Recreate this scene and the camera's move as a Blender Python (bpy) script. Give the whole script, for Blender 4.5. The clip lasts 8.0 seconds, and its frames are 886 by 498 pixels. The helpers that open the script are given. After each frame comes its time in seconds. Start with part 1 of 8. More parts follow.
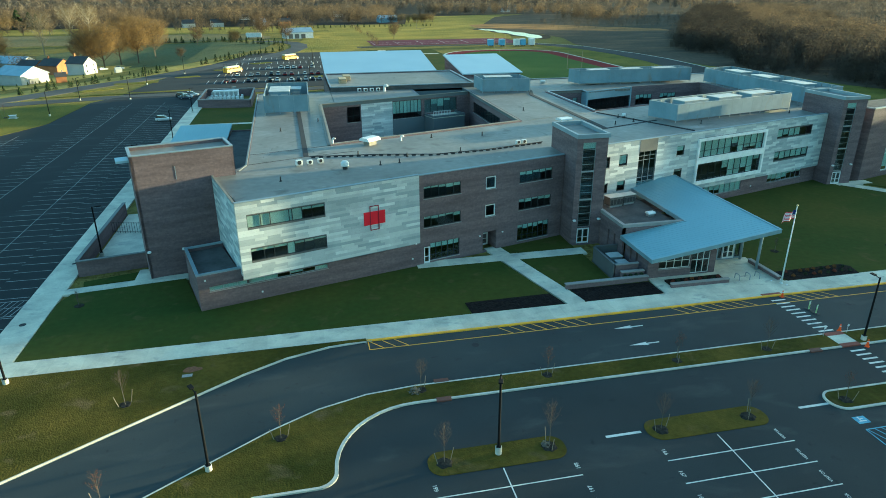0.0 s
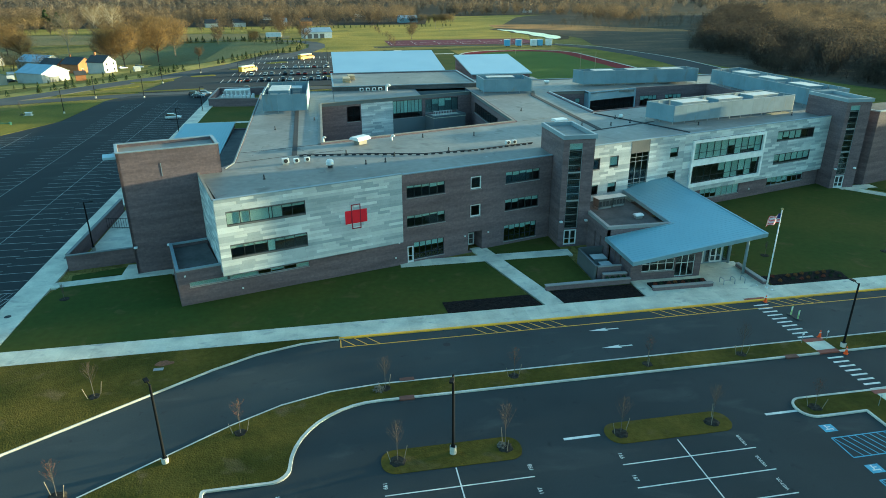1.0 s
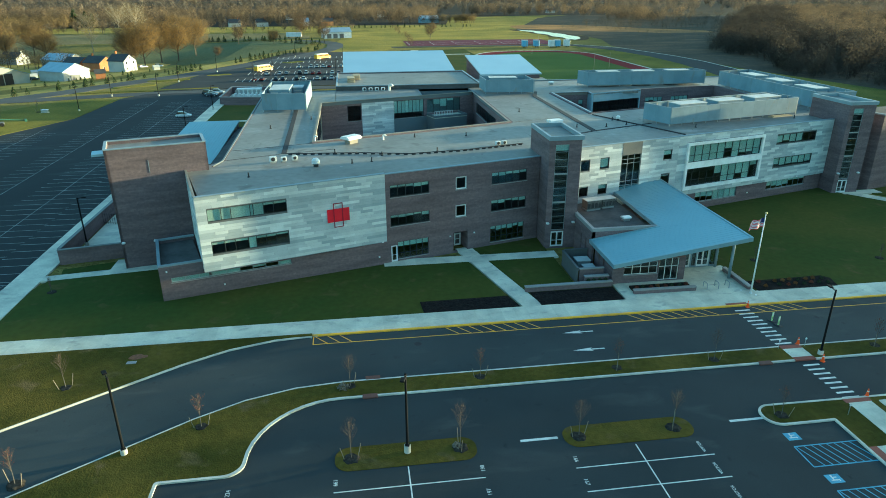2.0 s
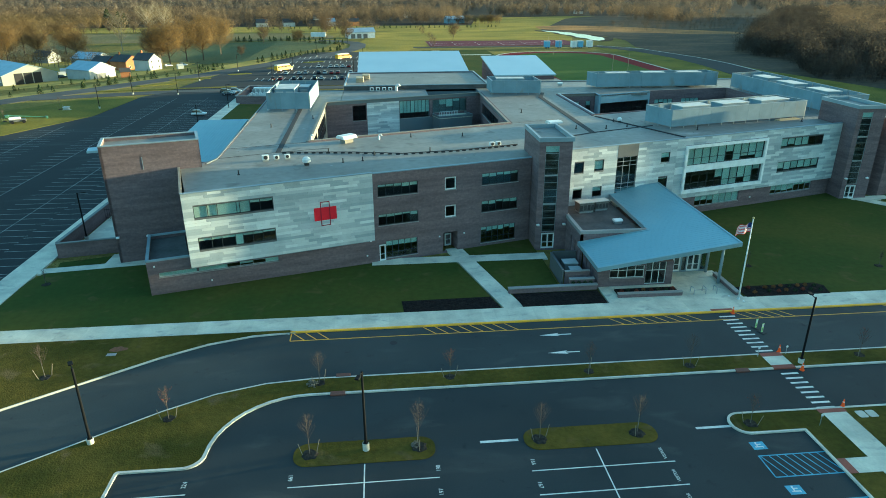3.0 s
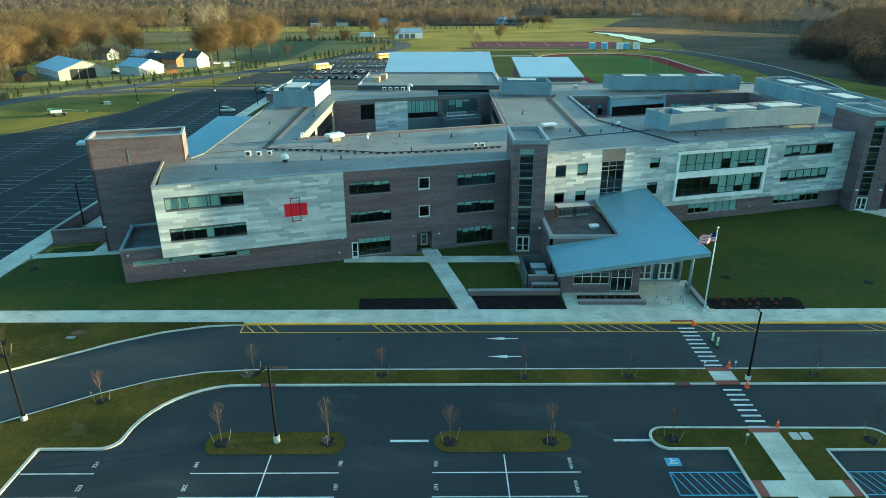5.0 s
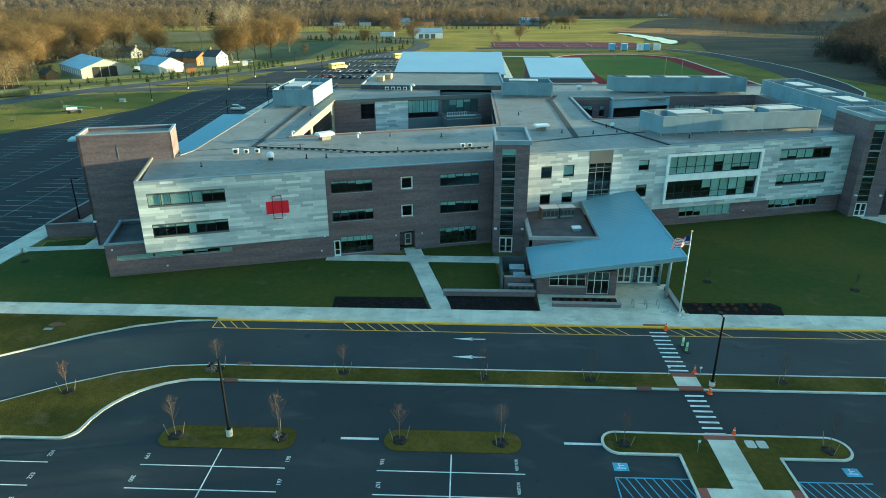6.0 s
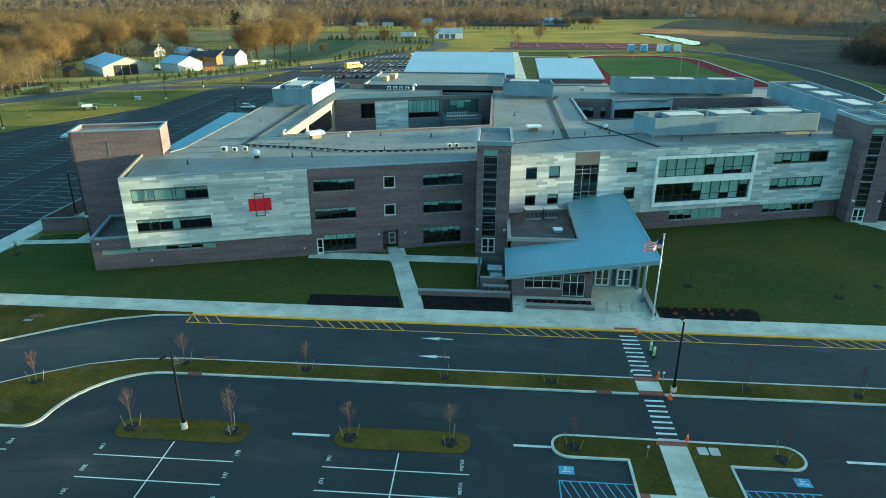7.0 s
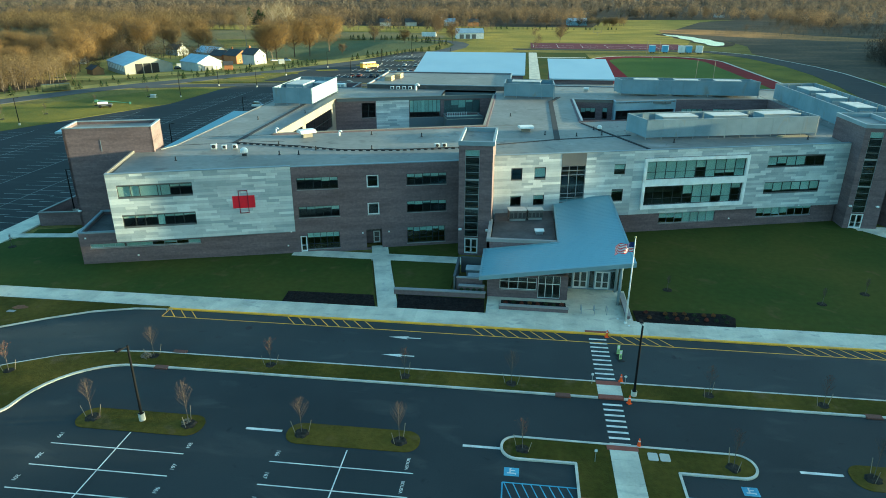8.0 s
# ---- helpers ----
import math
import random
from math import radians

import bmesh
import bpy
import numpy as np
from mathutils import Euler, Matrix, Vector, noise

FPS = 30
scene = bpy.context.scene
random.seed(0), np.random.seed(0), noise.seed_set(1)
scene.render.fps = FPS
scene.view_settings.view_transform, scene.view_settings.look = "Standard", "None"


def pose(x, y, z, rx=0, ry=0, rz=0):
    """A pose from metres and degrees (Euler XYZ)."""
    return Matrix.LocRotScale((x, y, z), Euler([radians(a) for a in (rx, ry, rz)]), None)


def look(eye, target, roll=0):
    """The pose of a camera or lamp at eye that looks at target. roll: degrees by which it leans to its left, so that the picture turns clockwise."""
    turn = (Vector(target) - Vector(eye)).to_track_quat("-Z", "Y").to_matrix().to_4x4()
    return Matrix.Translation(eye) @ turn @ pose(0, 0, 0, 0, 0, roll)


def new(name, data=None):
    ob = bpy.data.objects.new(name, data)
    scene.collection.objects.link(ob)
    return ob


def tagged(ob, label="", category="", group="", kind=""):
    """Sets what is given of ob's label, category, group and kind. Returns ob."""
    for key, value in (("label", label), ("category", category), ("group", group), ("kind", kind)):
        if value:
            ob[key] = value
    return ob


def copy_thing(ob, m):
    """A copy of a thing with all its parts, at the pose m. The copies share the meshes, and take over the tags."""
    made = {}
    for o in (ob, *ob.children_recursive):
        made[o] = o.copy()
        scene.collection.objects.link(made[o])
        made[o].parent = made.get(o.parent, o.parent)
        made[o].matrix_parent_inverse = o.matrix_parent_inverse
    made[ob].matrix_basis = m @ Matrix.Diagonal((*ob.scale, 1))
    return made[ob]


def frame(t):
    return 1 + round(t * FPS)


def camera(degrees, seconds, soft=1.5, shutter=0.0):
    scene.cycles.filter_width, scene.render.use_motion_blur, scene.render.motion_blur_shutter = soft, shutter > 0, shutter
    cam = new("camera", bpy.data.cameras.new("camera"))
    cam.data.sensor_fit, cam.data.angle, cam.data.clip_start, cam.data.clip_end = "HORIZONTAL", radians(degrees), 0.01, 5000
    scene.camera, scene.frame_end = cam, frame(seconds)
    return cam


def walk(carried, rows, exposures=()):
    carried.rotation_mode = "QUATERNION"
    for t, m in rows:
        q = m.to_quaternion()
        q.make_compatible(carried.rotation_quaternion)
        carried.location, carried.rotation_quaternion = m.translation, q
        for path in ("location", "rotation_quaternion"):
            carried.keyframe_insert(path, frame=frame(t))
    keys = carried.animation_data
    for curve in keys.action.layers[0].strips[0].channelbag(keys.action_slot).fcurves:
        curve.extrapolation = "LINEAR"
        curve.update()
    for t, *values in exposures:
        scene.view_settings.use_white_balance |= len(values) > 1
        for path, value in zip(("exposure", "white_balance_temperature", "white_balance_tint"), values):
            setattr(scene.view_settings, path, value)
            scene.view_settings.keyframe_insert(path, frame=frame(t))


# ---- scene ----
METRES, EYE, TILT, LEAN, TURN = 48.0, 37.25, 0.0, 0.0, -12.2
cam = camera(68.8, 8.0, soft=0.9)
ROWS = [
    (0.0, 0.0, 0.0, 0.0, -0.09, -22.04, 0.22),
    (0.5, 0.0575, -0.001, -0.0008, 0.96, -22.03, 0.21),
    (1.0, 0.1155, -0.0006, -0.0015, 2.01, -22.01, 0.21),
    (1.5, 0.1744, 0.0009, -0.002, 3.06, -21.99, 0.19),
    (3.0, 0.349, 0.0112, -0.0024, 6.73, -21.93, 0.15),
    (3.5, 0.4101, 0.0182, -0.0028, 8.14, -21.9, 0.13),
    (4.0, 0.472, 0.0269, -0.0028, 9.49, -21.9, 0.12),
    (5.5, 0.6639, 0.0616, -0.0028, 13.14, -21.86, 0.02),
    (6.0, 0.7284, 0.0759, -0.0028, 14.32, -21.86, -0.01),
    (6.5, 0.7926, 0.0913, -0.0028, 15.49, -21.86, -0.03),
    (7.0, 0.8567, 0.1081, -0.0026, 16.67, -21.85, -0.07),
    (7.5, 0.9207, 0.1266, -0.0029, 17.87, -21.85, -0.08),
    (8.0, 0.9843, 0.1465, -0.003, 19.08, -21.84, -0.1),
]
walk(cam, [(t, pose(0, 0, EYE, TILT, LEAN, TURN) @ pose(METRES * x, METRES * y, METRES * z, 90 + pitch, roll, yaw)) for t, x, y, z, yaw, pitch, roll in ROWS],
     [(0.0, 2.72, 5130, -24.0), (8.0, 2.72, 5130, -24.0)])

# ---- light: a low winter sun in the east and a clear blue sky ----
SUN_UP = 4.6
SUN_WAY = Vector((0.9838, 0.179, 0)).normalized() * math.cos(radians(SUN_UP)) + Vector((0, 0, math.sin(radians(SUN_UP))))
world = bpy.data.worlds.new("sky")
scene.world = world
world.use_nodes = True
sky = world.node_tree.nodes.new("ShaderNodeTexSky")
sky.sky_type, sky.sun_disc = "NISHITA", False
sky.sun_elevation, sky.sun_rotation = radians(SUN_UP), math.atan2(SUN_WAY.x, SUN_WAY.y)
sky.air_density, sky.dust_density, sky.ozone_density = 1.0, 1.5, 1.8
world.node_tree.links.new(sky.outputs[0], world.node_tree.nodes["Background"].inputs[0])
world.node_tree.nodes["Background"].inputs[1].default_value = 0.118
sun = new("sun", bpy.data.lights.new("sun", "SUN"))
sun.data.energy, sun.data.angle, sun.data.color = 3.35, radians(0.6), (1.0, 0.7, 0.4)
sun.matrix_basis = look(SUN_WAY * 100, (0, 0, 0))


# ---- materials ----
def nodes_of(m):
    return m.node_tree.nodes, m.node_tree.links


def material(name, colour, rough=0.8, metal=0.0, spots=None, spot_scale=0.3, grain=0.12, grain_scale=6.0, bump=0.0, bump_scale=None,
             per_piece=0.0, tones=None, spec=0.3):
    """A surface with fine grain and broad patches, at world size. spots: the colour of the patches. per_piece: how far pieces differ. tones: colours dealt out to pieces."""
    m = bpy.data.materials.new(name)
    m.use_nodes = True
    n, l = nodes_of(m)
    b = n["Principled BSDF"]
    b.inputs["Roughness"].default_value, b.inputs["Metallic"].default_value = rough, metal
    b.inputs["Specular IOR Level"].default_value = spec
    geo = n.new("ShaderNodeNewGeometry")
    fine, broad = n.new("ShaderNodeTexNoise"), n.new("ShaderNodeTexNoise")
    fine.inputs["Scale"].default_value, fine.inputs["Detail"].default_value = grain_scale, 5
    broad.inputs["Scale"].default_value, broad.inputs["Detail"].default_value = spot_scale, 6
    for t in (fine, broad):
        l.new(geo.outputs["Position"], t.inputs["Vector"])
    mix = n.new("ShaderNodeMix")
    mix.data_type = "RGBA"
    ramp = n.new("ShaderNodeValToRGB")
    ramp.color_ramp.elements[0].position, ramp.color_ramp.elements[1].position = 0.38, 0.66
    l.new(broad.outputs[0], ramp.inputs[0])
    l.new(ramp.outputs[0], mix.inputs["Factor"])
    mix.inputs["A"].default_value = (*colour, 1)
    mix.inputs["B"].default_value = (*(spots or [c * 0.82 for c in colour]), 1)
    if tones:
        info, deal = n.new("ShaderNodeObjectInfo"), n.new("ShaderNodeValToRGB")
        deal.color_ramp.interpolation = "CONSTANT"
        while len(deal.color_ramp.elements) < len(tones):
            deal.color_ramp.elements.new(0.5)
        for i, (e, c) in enumerate(zip(deal.color_ramp.elements, tones)):
            e.position, e.color = i / len(tones), (*c, 1)
        l.new(info.outputs["Random"], deal.inputs[0])
        l.new(deal.outputs[0], mix.inputs["A"])
        dim = n.new("ShaderNodeMix")
        dim.data_type, dim.blend_type = "RGBA", "MULTIPLY"
        dim.inputs["Factor"].default_value = 1
        dim.inputs["B"].default_value = (0.88, 0.88, 0.88, 1)
        l.new(deal.outputs[0], dim.inputs["A"])
        l.new(dim.outputs["Result"], mix.inputs["B"])
    hsv = n.new("ShaderNodeHueSaturation")
    l.new(mix.outputs["Result"], hsv.inputs["Color"])
    value = n.new("ShaderNodeMapRange")
    value.inputs["To Min"].default_value, value.inputs["To Max"].default_value = 1 - grain * 2, 1 + grain * 2
    l.new(fine.outputs[0], value.inputs["Value"])
    if per_piece:
        info, add = n.new("ShaderNodeObjectInfo"), n.new("ShaderNodeMath")
        scale = n.new("ShaderNodeMapRange")
        scale.inputs["To Min"].default_value, scale.inputs["To Max"].default_value = 1 - per_piece, 1 + per_piece
        l.new(info.outputs["Random"], scale.inputs["Value"])
        add.operation = "MULTIPLY"
        l.new(value.outputs[0], add.inputs[0]), l.new(scale.outputs[0], add.inputs[1])
        l.new(add.outputs[0], hsv.inputs["Value"])
    else:
        l.new(value.outputs[0], hsv.inputs["Value"])
    l.new(hsv.outputs[0], b.inputs["Base Color"])
    if bump:
        bn = n.new("ShaderNodeBump")
        bn.inputs["Strength"].default_value, bn.inputs["Distance"].default_value = 1.0, bump
        relief = fine
        if bump_scale:
            relief = n.new("ShaderNodeTexNoise")
            relief.inputs["Scale"].default_value, relief.inputs["Detail"].default_value = bump_scale, 3
            l.new(geo.outputs["Position"], relief.inputs["Vector"])
        l.new(relief.outputs[0], bn.inputs["Height"])
        l.new(bn.outputs[0], b.inputs["Normal"])
    return m


def stained(m, colour, scale, lo, hi, stretch=(1, 1, 1)):
    """Adds stains of another colour, with a shape of their own, to a material."""
    n, l = nodes_of(m)
    hsv = n["Hue/Saturation/Value"]
    geo, place, noise, ramp, mix = n.new("ShaderNodeNewGeometry"), n.new("ShaderNodeVectorMath"), n.new("ShaderNodeTexNoise"), n.new("ShaderNodeMapRange"), n.new("ShaderNodeMix")
    place.operation, place.inputs[1].default_value = "MULTIPLY", stretch
    noise.inputs["Scale"].default_value, noise.inputs["Detail"].default_value = scale, 8
    noise.inputs["Distortion"].default_value = 0.6
    ramp.inputs["From Min"].default_value, ramp.inputs["From Max"].default_value = lo, hi
    mix.data_type = "RGBA"
    mix.inputs["B"].default_value = (*colour, 1)
    l.new(geo.outputs["Position"], place.inputs[0]), l.new(place.outputs[0], noise.inputs["Vector"]), l.new(noise.outputs[0], ramp.inputs["Value"])
    l.new(hsv.inputs["Color"].links[0].from_socket, mix.inputs["A"]), l.new(ramp.outputs[0], mix.inputs["Factor"])
    l.new(mix.outputs["Result"], hsv.inputs["Color"])


def twig_material(name, colour, spots, spot_scale):
    """Fine bare twigs or thin leaves, which also glow when lit from behind."""
    m = material(name, colour, 0.95, spots=spots, spot_scale=spot_scale, grain=0.25, grain_scale=0.5, spec=0.0)
    n, l = nodes_of(m)
    b = n["Principled BSDF"]
    thin, mix = n.new("ShaderNodeBsdfTranslucent"), n.new("ShaderNodeMixShader")
    l.new(b.inputs["Base Color"].links[0].from_socket, thin.inputs[0])
    mix.inputs[0].default_value = 0.38
    l.new(b.outputs[0], mix.inputs[1]), l.new(thin.outputs[0], mix.inputs[2])
    l.new(mix.outputs[0], n["Material Output"].inputs[0])
    return m


def brick_material(name, colour, mortar, rough=0.9):
    """Running-bond masonry, courses 0.2 m high, on upright faces of any direction."""
    m = material(name, colour, rough, spots=[c * 0.7 for c in colour], spot_scale=0.25, grain=0.15, grain_scale=3, bump=0.018, bump_scale=34)
    n, l = nodes_of(m)
    flat = n.new("ShaderNodeVectorMath")
    flat.operation, flat.inputs[1].default_value = "MULTIPLY", (0.5, 0.5, 5.0)
    broad = n["Noise Texture.001"]
    l.new(n["Geometry"].outputs["Position"], flat.inputs[0]), l.new(flat.outputs[0], broad.inputs["Vector"])
    geo, sep = n.new("ShaderNodeNewGeometry"), n.new("ShaderNodeSeparateXYZ")
    l.new(geo.outputs["Position"], sep.inputs[0])
    add = n.new("ShaderNodeMath")
    l.new(sep.outputs[0], add.inputs[0]), l.new(sep.outputs[1], add.inputs[1])
    comb = n.new("ShaderNodeCombineXYZ")
    l.new(add.outputs[0], comb.inputs[0]), l.new(sep.outputs[2], comb.inputs[1])
    br = n.new("ShaderNodeTexBrick")
    br.inputs["Scale"].default_value = 1.0
    br.inputs["Brick Width"].default_value, br.inputs["Row Height"].default_value, br.inputs["Mortar Size"].default_value = 0.6, 0.2, 0.012
    br.inputs["Color1"].default_value, br.inputs["Color2"].default_value = (0.9, 0.9, 0.9, 1), (1.08, 1.07, 1.06, 1)
    br.inputs["Mortar"].default_value = (*mortar, 1)
    l.new(comb.outputs[0], br.inputs["Vector"])
    b = n["Principled BSDF"]
    old = b.inputs["Base Color"].links[0].from_socket
    mul = n.new("ShaderNodeMix")
    mul.data_type, mul.blend_type = "RGBA", "MULTIPLY"
    mul.inputs["Factor"].default_value = 1
    l.new(old, mul.inputs["A"]), l.new(br.outputs["Color"], mul.inputs["B"])
    l.new(mul.outputs["Result"], b.inputs["Base Color"])
    return m


def glass_material(name, tint, gloss=0.12):
    m = bpy.data.materials.new(name)
    m.use_nodes = True
    n, l = nodes_of(m)
    n.remove(n["Principled BSDF"])
    clear, shine, mix, facing = n.new("ShaderNodeBsdfTransparent"), n.new("ShaderNodeBsdfGlossy"), n.new("ShaderNodeMixShader"), n.new("ShaderNodeLayerWeight")
    power, amount = n.new("ShaderNodeMath"), n.new("ShaderNodeMapRange")
    clear.inputs[0].default_value = (*tint, 1)
    shine.inputs["Roughness"].default_value = 0.03
    facing.inputs["Blend"].default_value = 0.5
    power.operation, power.inputs[1].default_value = "POWER", 4.0
    amount.inputs["To Min"].default_value, amount.inputs["To Max"].default_value = gloss * 0.5, 0.8
    l.new(facing.outputs["Facing"], power.inputs[0]), l.new(power.outputs[0], amount.inputs["Value"]), l.new(amount.outputs[0], mix.inputs[0])
    l.new(clear.outputs[0], mix.inputs[1]), l.new(shine.outputs[0], mix.inputs[2])
    l.new(mix.outputs[0], n["Material Output"].inputs[0])
    return m


ASPHALT = material("asphalt", (0.041, 0.048, 0.0495), 0.85, spots=(0.031, 0.037, 0.0395), spot_scale=0.1, grain=0.14, grain_scale=9, spec=0.25)
VISITOR_ASPHALT = material("visitor_asphalt", (0.034, 0.039, 0.041), 0.85, spots=(0.025, 0.0295, 0.032), spot_scale=0.1, grain=0.14, grain_scale=9, spec=0.22)
ROAD_PALE = material("pale_road", (0.085, 0.083, 0.08), 0.9, spots=(0.06, 0.06, 0.06), spot_scale=0.06, grain=0.12, grain_scale=2, spec=0.15)
ASPHALT_OLD = material("asphalt_lot", (0.018, 0.021, 0.0245), 0.9, spots=(0.0135, 0.016, 0.019), spot_scale=0.05, grain=0.14, grain_scale=2, spec=0.24)
CONCRETE = material("concrete", (0.6, 0.57, 0.455), 0.9, spots=(0.44, 0.42, 0.345), spot_scale=0.35, grain=0.08, grain_scale=5, per_piece=0.07)
KERB = material("kerb_concrete", (0.58, 0.545, 0.46), 0.9, spots=(0.42, 0.4, 0.35), spot_scale=0.5, grain=0.1, grain_scale=4)
GRASS = material("lawn", (0.045, 0.06, 0.014), 0.95, spots=(0.072, 0.07, 0.016), spot_scale=0.06, grain=0.12, grain_scale=1.2, spec=0.05)
VERGE = material("olive_verge", (0.05, 0.046, 0.009), 0.95, spots=(0.105, 0.078, 0.016), spot_scale=0.13, grain=0.2, grain_scale=2.0, bump=0.07, bump_scale=6, spec=0.05)
PAINT_WORN = material("worn_line_paint", (0.34, 0.34, 0.33), 0.8, spots=(0.15, 0.155, 0.16), spot_scale=0.4, grain=0.2)
FIELD = material("dormant_field", (0.22, 0.175, 0.052), 0.95, spots=(0.13, 0.12, 0.038), spot_scale=0.02, grain=0.25, grain_scale=0.6, bump=0.9, bump_scale=1.5, spec=0.05)
MULCH = material("mulch", (0.02, 0.017, 0.016), 0.95, spots=(0.01, 0.009, 0.009), spot_scale=2.5, grain=0.4, grain_scale=4, bump=0.2, bump_scale=3.5, spec=0.05)
PAINT_WHITE = material("line_paint_white", (0.74, 0.72, 0.66), 0.7, spots=(0.52, 0.51, 0.48), spot_scale=0.8, grain=0.1)
PAINT_YELLOW = material("line_paint_yellow", (0.82, 0.43, 0.03), 0.7, spots=(0.62, 0.34, 0.05), spot_scale=0.8, grain=0.1)
PAINT_BLUE = material("line_paint_blue", (0.17, 0.37, 0.5), 0.7, spots=(0.11, 0.25, 0.37), spot_scale=0.8, grain=0.1)
PAVER_RED = material("red_paver", (0.25, 0.085, 0.06), 0.9, grain=0.2, grain_scale=8)
BRICK = brick_material("dark_brick", (0.165, 0.121, 0.126), (0.98, 0.98, 0.98))
STONE_CAP = material("cast_stone", (0.3, 0.285, 0.275), 0.85, grain=0.08)
METAL_TRIM = material("grey_metal_trim", (0.26, 0.31, 0.345), 0.55, 0.15, grain=0.04)
MEMBRANE = material("roof_membrane", (0.217, 0.208, 0.187), 0.55, spots=(0.165, 0.155, 0.138), spot_scale=0.1, grain=0.14, grain_scale=1.0, bump=0.006, bump_scale=6, spec=0.25)
MEMBRANE_DARK = material("dark_roof_membrane", (0.1, 0.096, 0.094), 0.9, spots=(0.065, 0.064, 0.064), spot_scale=0.4, grain=0.14, grain_scale=2, spec=0.15)
STANDING_SEAM = material("blue_metal_roof", (0.245, 0.37, 0.42), 0.42, 0.25, spots=(0.23, 0.35, 0.4), spot_scale=0.2, grain=0.03)
PALE_SEAM = material("pale_metal_roof", (0.4, 0.5, 0.55), 0.45, 0.2, spots=(0.37, 0.47, 0.525), spot_scale=0.1, grain=0.03)
PANEL = material("fibre_cement_panel", (0.6, 0.6, 0.58), 0.85, tones=[(0.57, 0.59, 0.57), (0.4, 0.43, 0.44), (0.52, 0.545, 0.54), (0.355, 0.39, 0.4), (0.65, 0.67, 0.65), (0.455, 0.483, 0.488)], spot_scale=0.6, grain=0.04, spec=0.12)
DARK_PANEL = material("charcoal_panel", (0.12, 0.12, 0.12), 0.6, grain=0.06)
WHITE_PAINT = material("bright_white_metal", (0.85, 0.85, 0.83), 0.5, grain=0.03, spot_scale=0.8)
# the yellow of low sun on the grass islands is put into this colour
ROUGH_GRASS = material("rough_grass", (0.19, 0.16, 0.034), 0.95, spots=(0.095, 0.1, 0.025), spot_scale=0.05, grain=0.2, grain_scale=1.5, bump=0.35, bump_scale=4, spec=0.05)
WHITE_METAL = material("white_metal", (0.72, 0.72, 0.7), 0.5, 0.0, grain=0.04, spot_scale=0.8)
UNIT_TOP = material("unit_top", (0.5, 0.5, 0.48), 0.6, grain=0.05, spot_scale=0.8)
SCREEN = material("screen_panel", (0.21, 0.275, 0.32), 0.72, 0.05, spots=(0.17, 0.23, 0.27), spot_scale=0.4, grain=0.05, per_piece=0.06)
BLUE_METAL = material("pale_blue_metal", (0.33, 0.43, 0.49), 0.45, 0.3, grain=0.04)
PARAPET = material("parapet_metal", (0.14, 0.16, 0.175), 0.5, 0.3, spots=(0.15, 0.165, 0.175), spot_scale=0.3, grain=0.04)
TAN_FASCIA = material("tan_fascia", (0.24, 0.215, 0.18), 0.7, grain=0.06)
GALV = material("galvanised", (0.45, 0.46, 0.46), 0.45, 0.7, grain=0.08)
BLACK_METAL = material("black_metal", (0.015, 0.015, 0.017), 0.5, 0.2, grain=0.05)
ALUMINIUM = material("window_aluminium", (0.42, 0.44, 0.45), 0.4, 0.6, grain=0.03)
DARK_FRAME = material("dark_window_frame", (0.05, 0.055, 0.06), 0.45, 0.4, grain=0.03)
GLASS = glass_material("window_glass", (0.9, 0.95, 0.94), 0.08)
BLIND = material("roller_blind", (0.44, 0.53, 0.49), 0.9, grain=0.04, per_piece=0.12)
# gloom of the rooms behind glass is put into this dark grey
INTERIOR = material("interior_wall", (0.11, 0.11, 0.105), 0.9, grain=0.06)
RED_SIGN = material("red_sign", (0.6, 0.01, 0.028), 0.5, grain=0.03)
MARK_DARK = material("dark_joint", (0.035, 0.035, 0.038), 0.85, grain=0.15, grain_scale=3)
RUST = material("tan_wood_crate", (0.42, 0.34, 0.22), 0.8, grain=0.12)

stained(ASPHALT, (0.075, 0.074, 0.07), 0.22, 0.56, 0.85, (0.6, 1.4, 1))
stained(ASPHALT, (0.02, 0.022, 0.024), 0.9, 0.64, 0.78)
stained(VISITOR_ASPHALT, (0.07, 0.07, 0.066), 0.22, 0.58, 0.85, (0.6, 1.4, 1))
stained(VISITOR_ASPHALT, (0.018, 0.02, 0.022), 0.9, 0.64, 0.78)
stained(ASPHALT_OLD, (0.05, 0.052, 0.054), 0.1, 0.58, 0.85, (0.5, 2.0, 1))
stained(CONCRETE, (0.27, 0.265, 0.25), 0.7, 0.58, 0.78, (0.7, 1.2, 1))
stained(MEMBRANE, (0.11, 0.1, 0.085), 0.3, 0.6, 0.74)
stained(MEMBRANE, (0.3, 0.295, 0.275), 0.16, 0.63, 0.8, (0.6, 1.5, 1))
stained(MEMBRANE, (0.09, 0.083, 0.072), 0.5, 0.65, 0.75, (1.5, 0.5, 1))
stained(MEMBRANE, (0.36, 0.36, 0.345), 0.8, 0.7, 0.76, (0.6, 1.2, 1))
stained(GRASS, (0.1, 0.075, 0.03), 0.35, 0.6, 0.78)
stained(VERGE, (0.13, 0.09, 0.045), 0.3, 0.6, 0.78)
stained(SCREEN, (0.2, 0.19, 0.16), 0.5, 0.6, 0.8, (1, 1, 0.4))


# ---- building blocks ----
def part(name, bm, mat, parent=None, label="", smooth=False):
    """Links a bmesh as one mesh object, under a thing or a part."""
    me = bpy.data.meshes.new(name)
    bm.normal_update()
    bm.to_mesh(me)
    bm.free()
    me.materials.append(mat)
    if smooth:
        for p in me.polygons:
            p.use_smooth = True
    return placed(name, me, parent, label)


